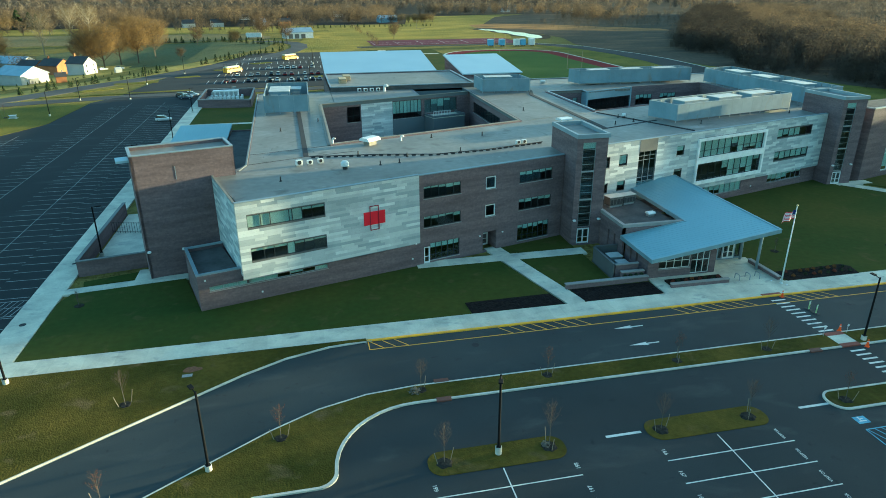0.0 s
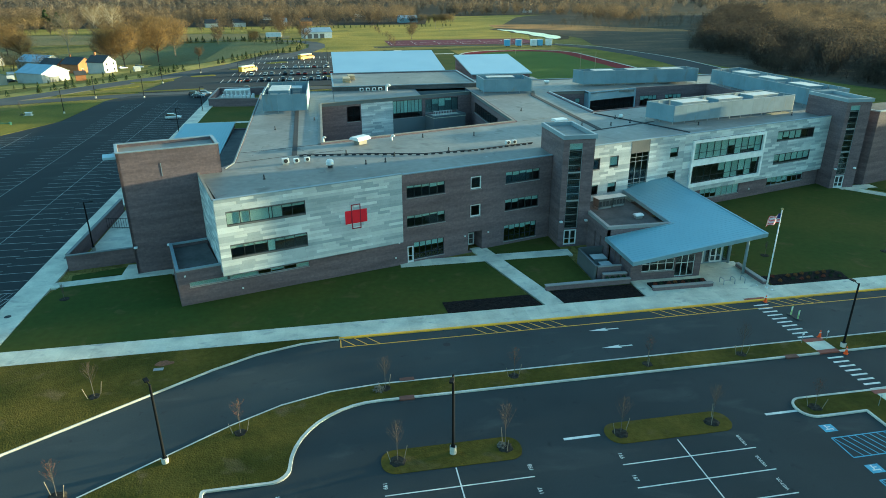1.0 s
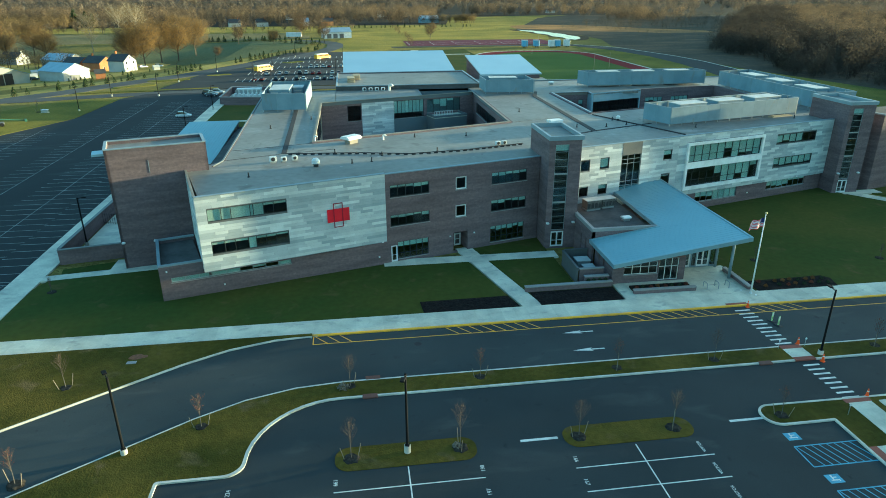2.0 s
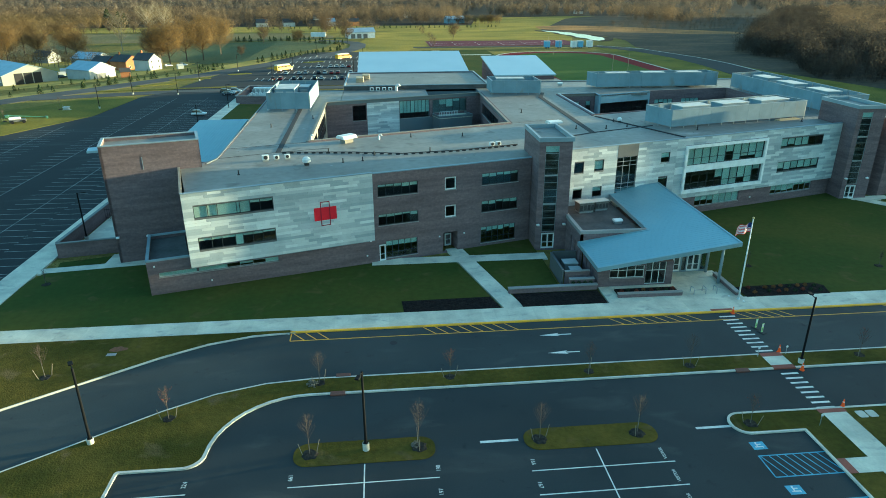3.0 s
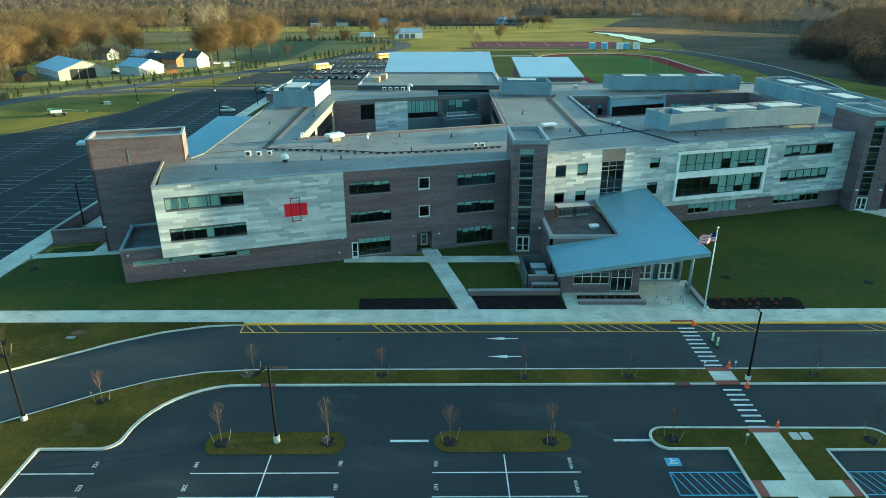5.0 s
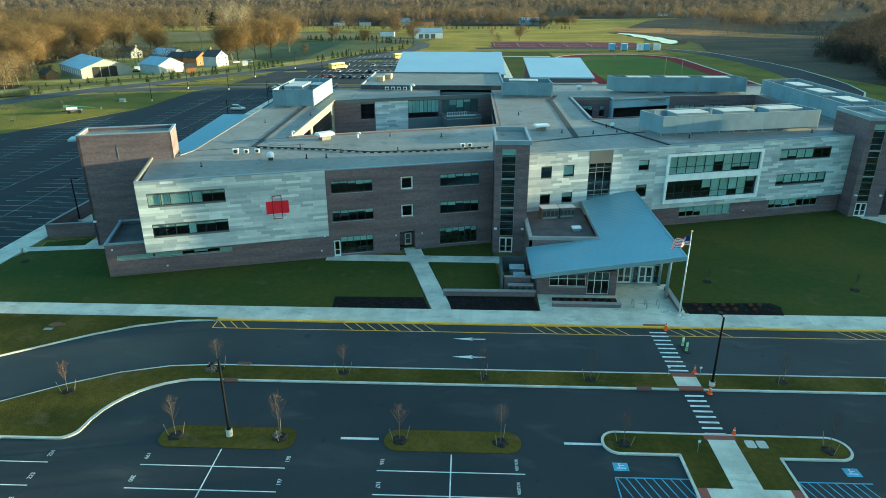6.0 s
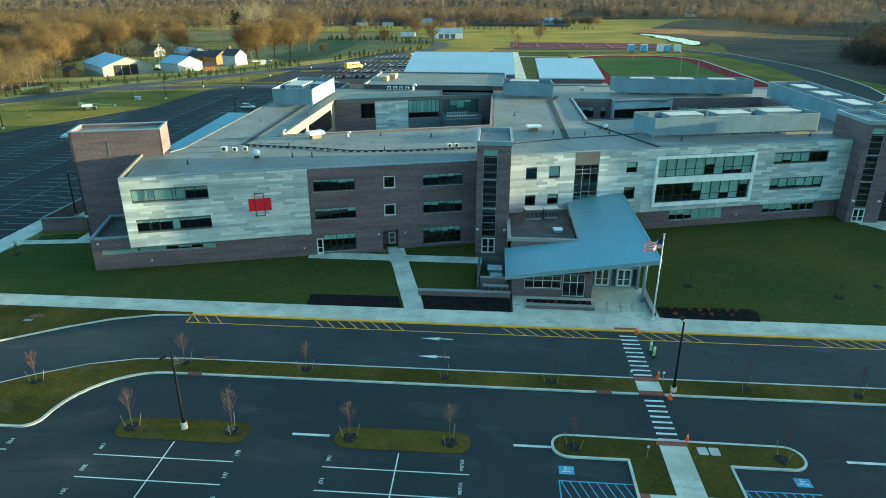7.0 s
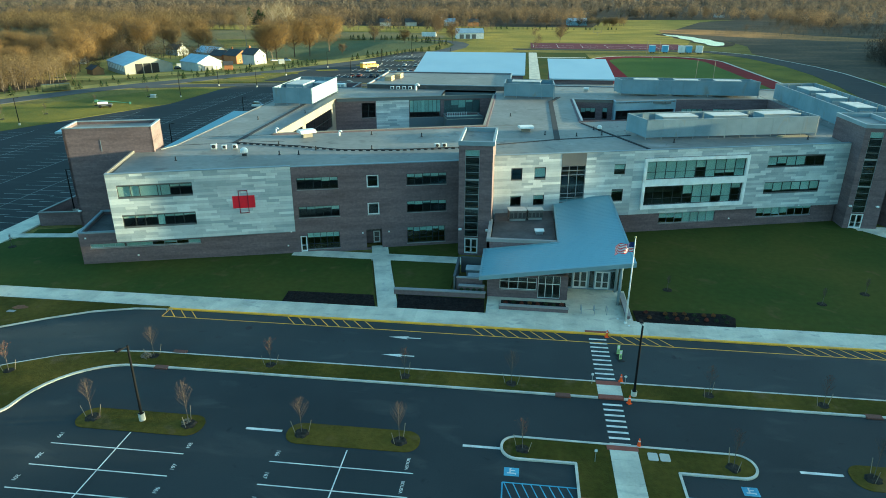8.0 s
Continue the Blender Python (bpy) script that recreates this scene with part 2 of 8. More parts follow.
def placed(name, me, parent=None, label="", m=None):
    ob = new(name, me)
    if parent is not None:
        ob.parent = parent
        if parent.parent is None and parent.type == "EMPTY":
            ob.matrix_parent_inverse = parent.matrix_basis.inverted()
    if m is not None:
        ob.matrix_basis = m
    if label:
        tagged(ob, label)
    return ob


def thing(name, label, category, at=(0, 0, 0), group="", kind=""):
    ob = new(name)
    ob.empty_display_size = 0.3
    ob.location = at
    return tagged(ob, label, category, group, kind)


def box(bm, x0, x1, y0, y1, z0, z1, m=None):
    v = [bm.verts.new((x, y, z)) for z in (z0, z1) for x, y in ((x0, y0), (x1, y0), (x1, y1), (x0, y1))]
    for f in ((3, 2, 1, 0), (4, 5, 6, 7), (0, 1, 5, 4), (1, 2, 6, 5), (2, 3, 7, 6), (3, 0, 4, 7)):
        bm.faces.new([v[i] for i in f])
    if m is not None:
        bmesh.ops.transform(bm, matrix=m, verts=v)
    return v


def boxed(x0, x1, y0, y1, z0, z1, bevel=0.0, m=None):
    bm = bmesh.new()
    box(bm, x0, x1, y0, y1, z0, z1, m)
    if bevel:
        bmesh.ops.bevel(bm, geom=bm.edges[:], offset=bevel, segments=1, affect="EDGES")
    return bm


def prism(bm, pts, z0, z1):
    """An upright prism over a plan outline; z1 may be a function of x and y."""
    top = z1 if callable(z1) else (lambda x, y: z1)
    bot = z0 if callable(z0) else (lambda x, y: z0)
    area = sum(a[0] * b[1] - b[0] * a[1] for a, b in zip(pts, pts[1:] + pts[:1]))
    pts = list(pts) if area > 0 else list(pts)[::-1]
    lo = [bm.verts.new((x, y, bot(x, y))) for x, y in pts]
    hi = [bm.verts.new((x, y, top(x, y))) for x, y in pts]
    bm.faces.new(hi), bm.faces.new(lo[::-1])
    for i in range(len(pts)):
        j = (i + 1) % len(pts)
        bm.faces.new((lo[i], lo[j], hi[j], hi[i]))
    return bm


def rounded(corners):
    """A plan outline from corners (x, y, radius)."""
    out, n = [], len(corners)
    for i, (x, y, r) in enumerate(corners):
        p = Vector((x, y))
        if r <= 0:
            out.append((x, y))
            continue
        a = (Vector(corners[i - 1][:2]) - p).normalized()
        b = (Vector(corners[(i + 1) % n][:2]) - p).normalized()
        half = a.angle(b) / 2
        c = p + (a + b).normalized() * (r / math.sin(half))
        s, e = p + a * (r / math.tan(half)) - c, p + b * (r / math.tan(half)) - c
        turn = s.angle_signed(e)
        steps = max(3, int(abs(math.degrees(turn)) / 9))
        for k in range(steps + 1):
            ang = -turn * k / steps
            out.append((c.x + s.x * math.cos(ang) - s.y * math.sin(ang), c.y + s.x * math.sin(ang) + s.y * math.cos(ang)))
    return out


def slab(name, pts, z0, z1, mat, parent=None, label=""):
    return part(name, prism(bmesh.new(), pts, z0, z1), mat, parent, label)


def rect(x0, x1, y0, y1):
    return [(x0, y0), (x1, y0), (x1, y1), (x0, y1)]


def strip_along(bm, pts, w0, w1, z0, z1, closed=False):
    """A bar that follows a plan line, from w0 to w1 to its left."""
    n = len(pts)
    side = []
    for i in range(n):
        a = Vector(pts[i]) - Vector(pts[i - 1]) if (i > 0 or closed) else None
        b = Vector(pts[(i + 1) % n]) - Vector(pts[i]) if (i < n - 1 or closed) else None
        a, b = (a or b).normalized(), (b or a).normalized()
        na, nb = Vector((-a.y, a.x)), Vector((-b.y, b.x))
        mid = (na + nb).normalized()
        side.append(mid / max(0.3, mid.dot(na)))
    ring = []
    for p, s in zip(pts, side):
        p = Vector(p)
        i, o = p + s * w0, p + s * w1
        ring.append([bm.verts.new((q.x, q.y, z)) for q, z in ((i, z0), (o, z0), (o, z1), (i, z1))])
    m = n if closed else n - 1
    for i in range(m):
        a, b = ring[i], ring[(i + 1) % n]
        for k in range(4):
            j = (k + 1) % 4
            bm.faces.new((a[k], b[k], b[j], a[j]))
    if not closed:
        bm.faces.new(ring[0][::-1]), bm.faces.new(ring[-1])
    return bm


def cylinder(bm, x, y, z0, z1, r0, r1=None, n=12, m=None):
    r1 = r0 if r1 is None else r1
    v = bmesh.ops.create_cone(bm, cap_ends=True, segments=n, radius1=r0, radius2=r1, depth=z1 - z0,
                              matrix=(m or Matrix()) @ Matrix.Translation((x, y, (z0 + z1) / 2)))["verts"]
    return v


def tube(bm, a, b, r0, r1=None, n=8):
    a, b = Vector(a), Vector(b)
    q = (b - a).to_track_quat("Z", "Y").to_matrix().to_4x4()
    r1 = r0 if r1 is None else r1
    bmesh.ops.create_cone(bm, cap_ends=True, segments=n, radius1=r0, radius2=r1, depth=(b - a).length, matrix=Matrix.Translation((a + b) / 2) @ q)


UNIT = bpy.data.meshes.new("unit_piece")
_b = boxed(0, 1, 0, 1, 0, 1)
_b.to_mesh(UNIT)
_b.free()


def unit_mesh(name, mat):
    me = UNIT.copy()
    me.name = name
    me.materials.append(mat)
    return me


class Wall:
    """An upright plane from plan point p to q; s runs along it, d outwards to the right of p -> q."""

    def __init__(self, p, q):
        self.p, self.q = Vector(p), Vector(q)
        self.length = (self.q - self.p).length
        self.u = (self.q - self.p) / self.length
        self.n = Vector((self.u.y, -self.u.x))
        self.m = Matrix(((self.u.x, -self.n.x, 0, self.p.x), (self.u.y, -self.n.y, 0, self.p.y), (0, 0, 1, 0), (0, 0, 0, 1)))

    def box(self, bm, s0, s1, z0, z1, d0, d1):
        """d: outwards. The matrix's second axis points inwards."""
        return box(bm, s0, s1, -d1, -d0, z0, z1, self.m)

    def solid(self, s0, s1, z0, z1, holes, thick=0.35, out=0.0):
        """A wall of that thickness with rectangular openings that go through it."""
        bm = bmesh.new()
        ss = sorted({s0, s1, *[h[0] for h in holes], *[h[1] for h in holes]})
        zs = sorted({z0, z1, *[h[2] for h in holes], *[h[3] for h in holes]})
        ss, zs = [s for s in ss if s0 <= s <= s1], [z for z in zs if z0 <= z <= z1]

        def full(i, j):
            if not (0 <= i < len(ss) - 1 and 0 <= j < len(zs) - 1):
                return False
            s, z = (ss[i] + ss[i + 1]) / 2, (zs[j] + zs[j + 1]) / 2
            return not any(h[0] < s < h[1] and h[2] < z < h[3] for h in holes)

        def quad(*c):
            bm.faces.new([bm.verts.new(self.m @ Vector((s, y, z))) for s, y, z in c])

        a, b = -out, thick - out
        for i in range(len(ss) - 1):
            for j in range(len(zs) - 1):
                if not full(i, j):
                    continue
                p, q, r, t = ss[i], ss[i + 1], zs[j], zs[j + 1]
                quad((p, a, r), (q, a, r), (q, a, t), (p, a, t))
                quad((q, b, r), (p, b, r), (p, b, t), (q, b, t))
                if not full(i - 1, j):
                    quad((p, b, r), (p, a, r), (p, a, t), (p, b, t))
                if not full(i + 1, j):
                    quad((q, a, r), (q, b, r), (q, b, t), (q, a, t))
                if not full(i, j - 1):
                    quad((p, b, r), (q, b, r), (q, a, r), (p, a, r))
                if not full(i, j + 1):
                    quad((p, a, t), (q, a, t), (q, b, t), (p, b, t))
        bmesh.ops.remove_doubles(bm, verts=bm.verts[:], dist=0.001)
        return bm


BLIND_MESH = unit_mesh("blind", BLIND)
PANE_MESH = unit_mesh("pane", GLASS)


BAR_MESHES = {}


def bar_mesh(finish):
    if finish.name not in BAR_MESHES:
        BAR_MESHES[finish.name] = unit_mesh("window_bar", finish)
    return BAR_MESHES[finish.name]


def window(parent, wall, hole, cols=4, rows=(), blinds=(), finish=ALUMINIUM, depth=0.14, out=0.0, sill=True, bar=0.07, label=""):
    """A glazed unit in an opening: frame with mullions, a pane, blinds let down by the given shares, and a sill."""
    s0, s1, z0, z1 = hole
    d0, d1 = out - depth - 0.06, out - depth + 0.04
    bm = bmesh.new()
    wall.box(bm, s0, s1, z0, z0 + bar, d0, d1), wall.box(bm, s0, s1, z1 - bar, z1, d0, d1)
    edges = list(cols) if isinstance(cols, (list, tuple)) else [i / cols for i in range(1, cols)]
    ends = [0, *edges, 1]
    for e in (s0 + bar / 2, s1 - bar / 2):
        wall.box(bm, e - bar / 2, e + bar / 2, z0 + bar, z1 - bar, d0 + 0.002, d1 - 0.002)
    bmesh.ops.remove_doubles(bm, verts=bm.verts[:], dist=0.003)
    win = part("window", bm, finish, parent, label)
    bars = bar_mesh(finish)
    for e in edges:
        c = s0 + (s1 - s0) * e
        placed("mullion", bars, win, "", wall.m @ pose(c - bar / 2, -(d1 - 0.002), z0 + bar) @ Matrix.Diagonal((bar, d1 - d0 - 0.004, z1 - z0 - 2 * bar, 1)))
    for r in rows:
        c = z0 + (z1 - z0) * r
        placed("transom", bars, win, "", wall.m @ pose(s0 + bar, -(d1 - 0.004), c - bar / 2) @ Matrix.Diagonal((s1 - s0 - 2 * bar, d1 - d0 - 0.008, bar, 1)))
    m = wall.m @ pose(s0 + 0.02, -(d0 + 0.05), z0 + 0.02) @ Matrix.Diagonal((s1 - s0 - 0.04, 0.01, z1 - z0 - 0.04, 1))
    pane = placed("pane", PANE_MESH, win, "", m)
    pane.visible_shadow = False
    for i, share in enumerate(blinds):
        if share > 0 and i < len(ends) - 1:
            a, b = s0 + (s1 - s0) * ends[i], s0 + (s1 - s0) * ends[i + 1]
            h = (z1 - z0) * share
            placed("blind", BLIND_MESH, win, "", wall.m @ pose(a + 0.04, -(d0 - 0.02), z1 - h) @ Matrix.Diagonal((b - a - 0.08, 0.012, h, 1)))
    if sill:
        bm = bmesh.new()
        wall.box(bm, s0 - 0.06, s1 + 0.06, z0 - 0.1, z0 - 0.003, out - 0.2, out + 0.07)
        part("sill", bm, STONE_CAP, win)
    return win


def double_door(parent, wall, s0, s1, z0, z1, out=0.0, leaves=2):
    """Aluminium entrance doors: a frame, leaves with glass and a pull bar."""
    bm = bmesh.new()
    for a, b, c, d in ((s0, s0 + 0.06, z0, z1), (s1 - 0.06, s1, z0, z1), (s0 + 0.06, s1 - 0.06, z1 - 0.06, z1)):
        wall.box(bm, a, b, c, d, out - 0.16, out - 0.02)
    door = part("door", bm, WHITE_METAL, parent, "white-framed glazed entrance door")
    w = (s1 - s0 - 0.12) / leaves
    for k in range(leaves):
        a, b = s0 + 0.06 + k * w + 0.01, s0 + 0.06 + (k + 1) * w - 0.01
        bm = bmesh.new()
        for e, f, c, d in ((a, a + 0.1, z0 + 0.02, z1 - 0.08), (b - 0.1, b, z0 + 0.02, z1 - 0.08), (a + 0.1, b - 0.1, z0 + 0.02, z0 + 0.26), (a + 0.1, b - 0.1, z1 - 0.2, z1 - 0.08), (a + 0.1, b - 0.1, z0 + 1.0, z0 + 1.08)):
            wall.box(bm, e, f, c, d, out - 0.12, out - 0.07)
        part("door_leaf", bm, WHITE_METAL, door)
        placed("pane", PANE_MESH, door, "", wall.m @ pose(a + 0.12, -(out - 0.1), z0 + 0.26) @ Matrix.Diagonal((b - a - 0.24, 0.01, z1 - z0 - 0.46, 1))).visible_shadow = False
    return door


def split_panels(parent, wall, s0, s1, z0, z1, holes, row=0.4, seed=1, out=0.03, mesh=None, long=(1.5, 3.5)):
    """Cladding boards in staggered rows round the openings, each a piece of its own."""
    rnd = random.Random(seed)
    n = max(1, round((z1 - z0) / row))
    h = (z1 - z0) / n
    for r in range(n):
        a, b = z0 + r * h, z0 + (r + 1) * h
        cuts = sorted((max(s0, q[0]), min(s1, q[1])) for q in holes if q[2] < b - 0.08 and q[3] > a + 0.08 and q[1] > s0 and q[0] < s1)
        spans, c = [], s0
        for q in cuts:
            if q[0] > c + 0.05:
                spans.append((c, q[0]))
            c = max(c, q[1])
        if c < s1 - 0.05:
            spans.append((c, s1))
        for p, q in spans:
            c = p
            while c < q - 0.01:
                e = c + rnd.uniform(*long)
                e = q if q - e < 1.2 else e
                placed("panel", mesh, parent, "", wall.m @ pose(c + 0.006, -out, a + 0.006) @ Matrix.Diagonal((e - c - 0.012, 0.025, h - 0.012, 1)))
                c = e


# ---- ground, roads, kerbs, walks and markings ----
ROAD = [(-250, 60), (-180, 140), (-140, 200), (-124, 236), (-109, 259), (-98, 272), (-88, 288), (-77, 303), (-65, 318), (-54, 338), (-41, 362), (-29, 382), (-16, 404), (-5, 432), (2, 462), (2, 490)]
ROAD_X, ROAD_Y = zip(*ROAD)


def ease(t):
    t = min(1.0, max(0.0, t))
    return t * t * (3 - 2 * t)


def land(x, y):
    """The height of the ground: level, but for the hollow west of the access road where the farm lies."""
    off = (float(np.interp(y, ROAD_Y, ROAD_X)) - x) * 0.8
    return -4.3 * min(1.0, max(0.0, (off - 2) / 83)) * ease((-50 - x) / 40) * (1 - ease((y - 470) / 120)) * ease((y - 190) / 90)


def terrain():
    """One sheet to the horizon, with a finer net over the hollow."""
    xs = [-1500, -1200, -1000, -800, -700, -600] + list(range(-520, -20, 10)) + [0, 200, 600, 1200, 1900]
    ys = [-300, 0, 100, 150] + list(range(180, 600, 10)) + [700, 1000, 1600, 2400]
    verts = [(x, y, land(x, y) - 0.14) for y in ys for x in xs]
    n = len(xs)
    me = bpy.data.meshes.new("ground")
    me.from_pydata(verts, [], [(j * n + i, j * n + i + 1, j * n + n + i + 1, j * n + n + i) for j in range(len(ys) - 1) for i in range(n - 1)])
    me.materials.append(FIELD)
    return new("ground", me)


def draped(name, pts, off, mat):
    """A field or floor that follows the ground."""
    bm = bmesh.new()
    bm.faces.new([bm.verts.new((x, y, 0)) for x, y in pts])
    for axis, lo, hi in ((0, -560, 0), (1, 180, 620)):
        for c in range(lo, hi, 10):
            co, no = [0, 0, 0], [0, 0, 0]
            co[axis], no[axis] = c, 1
            bmesh.ops.bisect_plane(bm, geom=bm.verts[:] + bm.edges[:] + bm.faces[:], plane_co=co, plane_no=no)
    for v in bm.verts:
        v.co.z = land(v.co.x, v.co.y) + off
    bmesh.ops.triangulate(bm, faces=[f for f in bm.faces if len(f.verts) > 4])
    for f in bm.faces:
        f.normal_update()
        if f.normal.z < 0:
            f.normal_flip()
    return part(name, bm, mat)


ground = terrain()
tagged(ground, "broad dormant winter farmland in green and straw tones", "ground", kind="structure")


def structure(ob, label, category):
    return tagged(ob, label, category, kind="structure")


# the front drive, the visitor lot and the west lot
drive = structure(slab("road", rounded([(-60, 25.5, 0), (-1.9, 64.4, 25), (210, 64.4, 0), (210, 54.6, 0), (1.2, 54.6, 25), (-44, 24.4, 0)]), -0.5, 0.0, ASPHALT), "smooth dark asphalt entrance drive with fresh markings", "road")
lot = structure(slab("visitor_parking", rounded([(0.5, 51.6, 8), (0.5, 41.9, 1.6), (-6.3, 41.9, 0.3), (-6.3, -90, 0), (220, -90, 0), (220, 51.6, 0)]), -0.5, 0.0, VISITOR_ASPHALT), "dark asphalt visitor parking area with white stall lines", "parking lot")
west_lot = structure(slab("west_parking", rounded([(-36.4, 30, 0), (-36.4, 262, 2), (-66, 262, 3), (-72, 251, 3), (-74, 212, 8), (-98, 160, 6), (-140, 110, 0), (-140, 30, 0)]), -0.5, 0.0, ASPHALT_OLD), "wide blue-grey asphalt parking lot with many stall lines", "parking lot")
back_lot = structure(slab("north_parking", rounded([(-66, 268, 2), (-20, 275, 0), (24, 275, 0), (30, 425, 5), (-26, 428, 5), (-56, 330, 4)]), -0.5, -0.01, ASPHALT_OLD), "far asphalt parking lot with rows of parked cars", "parking lot")
lane = bmesh.new()
strip_along(lane, ROAD + [(-4, 510), (-16, 524), (-30, 530)], -5.5, 5.5, -0.5, -0.005)
structure(part("access_road", lane, ROAD_PALE), "grey asphalt access road curving past the farm buildings", "road")
link = bmesh.new()
strip_along(link, [(-110, 251), (-70, 262), (-30, 268), (30, 270), (60, 272)], -4.2, 4.2, -0.5, -0.008)
structure(part("link_road", link, ROAD_PALE), "grey asphalt road between two parking lots", "road")
outer_edge = [(40, 460), (140, 459), (168, 456), (184, 436), (189, 425), (199, 368), (200.5, 337), (198, 302), (195, 281), (189, 258), (182, 246), (172, 236), (160, 229)]
inner_edge = [(150, 236), (164, 242), (172, 254), (178, 288), (183, 328), (184, 368), (178, 410), (164, 444), (140, 451), (40, 452)]
structure(slab("perimeter_road", outer_edge + inner_edge, -0.5, -0.004, ASPHALT_OLD), "blue-grey asphalt road curving round the sports field", "road")
edge = bmesh.new()
strip_along(edge, outer_edge[2:], 0.0, 0.7, -0.3, 0.06)
structure(part("road_edge", edge, KERB), "pale concrete edge of the curving road", "kerb")

# lawns stand a kerb's height over the roads
LAWN_Z, WALK_Z = 0.10, 0.12
lawns = [
    ("lawn", [(-32.4, 68.2), (-32.4, 82.4), (-30.9, 86.6), (-17.6, 87.3), (-14.2, 76.4), (14.6, 84.2), (14.6, 83.3), (26.6, 83.3), (30.6, 68.2)], "close-mown dark green front lawn beside the brick wing"),
    ("lawn", [(29.6, 83.2), (39.4, 83.2), (39.4, 73.8), (44.2, 73.8), (44.2, 71.6), (44.2, 68.2), (33.5, 68.2)], "dark green lawn between the path and entrance"),
    ("lawn", [(28.6, 85.7), (39.2, 85.7), (39.2, 91.6), (27.7, 88.6)], "small dark green lawn corner against dark brick walls"),
    ("lawn", [(62.4, 68.0), (62.4, 70.4), (61.6, 71.2), (61.6, 98.5), (102.6, 110.2), (102.6, 107), (104.4, 106), (128, 84), (210, 84), (210, 68)], "broad dark green lawn before the clad wing"),
    ("verge", [(-36.3, 65.0), (5.0, 65.0)] + rounded([(5.0, 64.6, 0), (-1.9, 64.6, 25), (-60, 26.0, 0)]) + [(-60, 40)], "olive winter grass verge between walk and drive"),
    ("lawn", [(-31, 88.9), (-24.4, 90.8), (-24.1, 88.4), (-30.6, 87.2)], "small grass patch beside a low brick wall"),
    ("lawn", rect(-33, -10.2, 201, 228), "green service lawn behind the brick stair tower"),
    ("lawn", rect(-22.5, -10.2, 186, 199), "narrow green lawn beside a low blue roof"),
    ("lawn", [(107.5, 107.5), (112.2, 108.0), (128, 112.5), (150, 105), (150, 86), (128, 86.5)], "dark green lawn beyond the glazed tower"),
    ("verge", rounded([(-72.2, 250.5, 4), (-74.2, 212, 7), (-98.2, 160.4, 5), (-140, 110.4, 0), (-190, 135, 0), (-112, 214, 20), (-90, 252, 5)]), "sunlit olive grass island with lamp posts"),
]
for name, pts, label in lawns:
    structure(slab(name, pts, -0.5, 0.153 if "between walk" in label else 0.03 if "island" in label else LAWN_Z, ROUGH_GRASS if "island" in label else VERGE if name == "verge" else GRASS), label, "lawn")
structure(slab("median", rounded([(1.2, 54.38, 25), (-44, 24.2, 0), (-44, -60, 0), (-6.55, -60, 0), (-6.55, 42.14, 0.3), (0.2, 42.14, 1.5), (0.2, 51.84, 8.2), (210, 51.84, 0), (210, 54.38, 0)]), -0.5, 0.153, VERGE), "grassy median between drive and visitor lot", "median")


def kerbed(name, pts, w, z, label, closed=True, mat=KERB):
    bm = bmesh.new()
    strip_along(bm, pts, 0, w, -0.4, z, closed)
    return structure(part(name, bm, mat), label, "kerb")


kerbed("kerb", rounded([(-60, 25.9, 0), (-1.9, 64.42, 25), (5.0, 64.42, 0)]), 0.32, 0.15, "pale concrete kerb along the drive", False)
kerbed("kerb", [(5.05, 64.42), (210, 64.42)], 0.3, 0.15, "yellow-painted kerb along the drop-off lane", False, PAINT_YELLOW)
kerbed("kerb", rounded([(-44, 24.4, 0), (1.2, 54.6, 25), (56.4, 54.6, 0)]), -0.34, 0.15, "pale concrete kerb round the grass median", False)
kerbed("kerb", [(58.9, 54.6), (210, 54.6)], -0.34, 0.15, "pale concrete kerb round the grass median", False)
kerbed("kerb", rounded([(-6.3, -60, 0), (-6.3, 41.9, 0.3), (0.5, 41.9, 1.6), (0.5, 51.6, 8), (56.4, 51.6, 0)]), 0.36, 0.15, "pale concrete kerb between lot and median", False)
kerbed("kerb", [(58.9, 51.6), (210, 51.6)], 0.36, 0.15, "pale concrete kerb between lot and median", False)

# walks, laid in separate flags
FLAG = unit_mesh("flag", CONCRETE)


def flags(name, label, x0, x1, y0, y1, nx, ny, z=WALK_Z, turn=None):
    base = structure(slab(name, rect(x0, x1, y0, y1) if turn is None else [tuple((turn @ Vector((x, y, 0))).xy) for x, y in rect(x0, x1, y0, y1)], -0.5, z - 0.02, CONCRETE), label, "walk")
    t = turn or Matrix()
    dx, dy = (x1 - x0) / nx, (y1 - y0) / ny
    for i in range(nx):
        for j in range(ny):
            placed("flag", FLAG, base, "", t @ pose(x0 + i * dx + 0.007, y0 + j * dy + 0.007, z - 0.1) @ Matrix.Diagonal((dx - 0.014, dy - 0.014, 0.1, 1)))
    return base


flags("front_walk", "long pale concrete walk beside the drive", -36.2, 5.2, 64.95, 68.19, 26, 1, z=WALK_Z - 0.004)
flags("front_walk", "long pale concrete walk with yellow kerb edge", 5.2, 125, 64.74, 68.19, 74, 1, z=WALK_Z - 0.004)
flags("side_walk", "pale concrete walk along the west parking lot", -36.35, -32.5, 68.2, 262, 1, 100)
flags("lawn_path", "straight pale concrete path across the lawn", -1.25, 1.25, 0, 21.5, 1, 14, turn=pose(32.2, 68.05, 0.002, 0, 0, 14.8))
flags("lawn_path", "pale concrete path along the brick wing", 14.4, 40.2, 83.25, 85.6, 17, 1, z=WALK_Z + 0.004)
flags("stair_path", "pale concrete path to the stair tower", 0, 15.4, -1.2, 0.6, 10, 1, turn=pose(-32.6, 86.1, 0, 0, 0, 8))
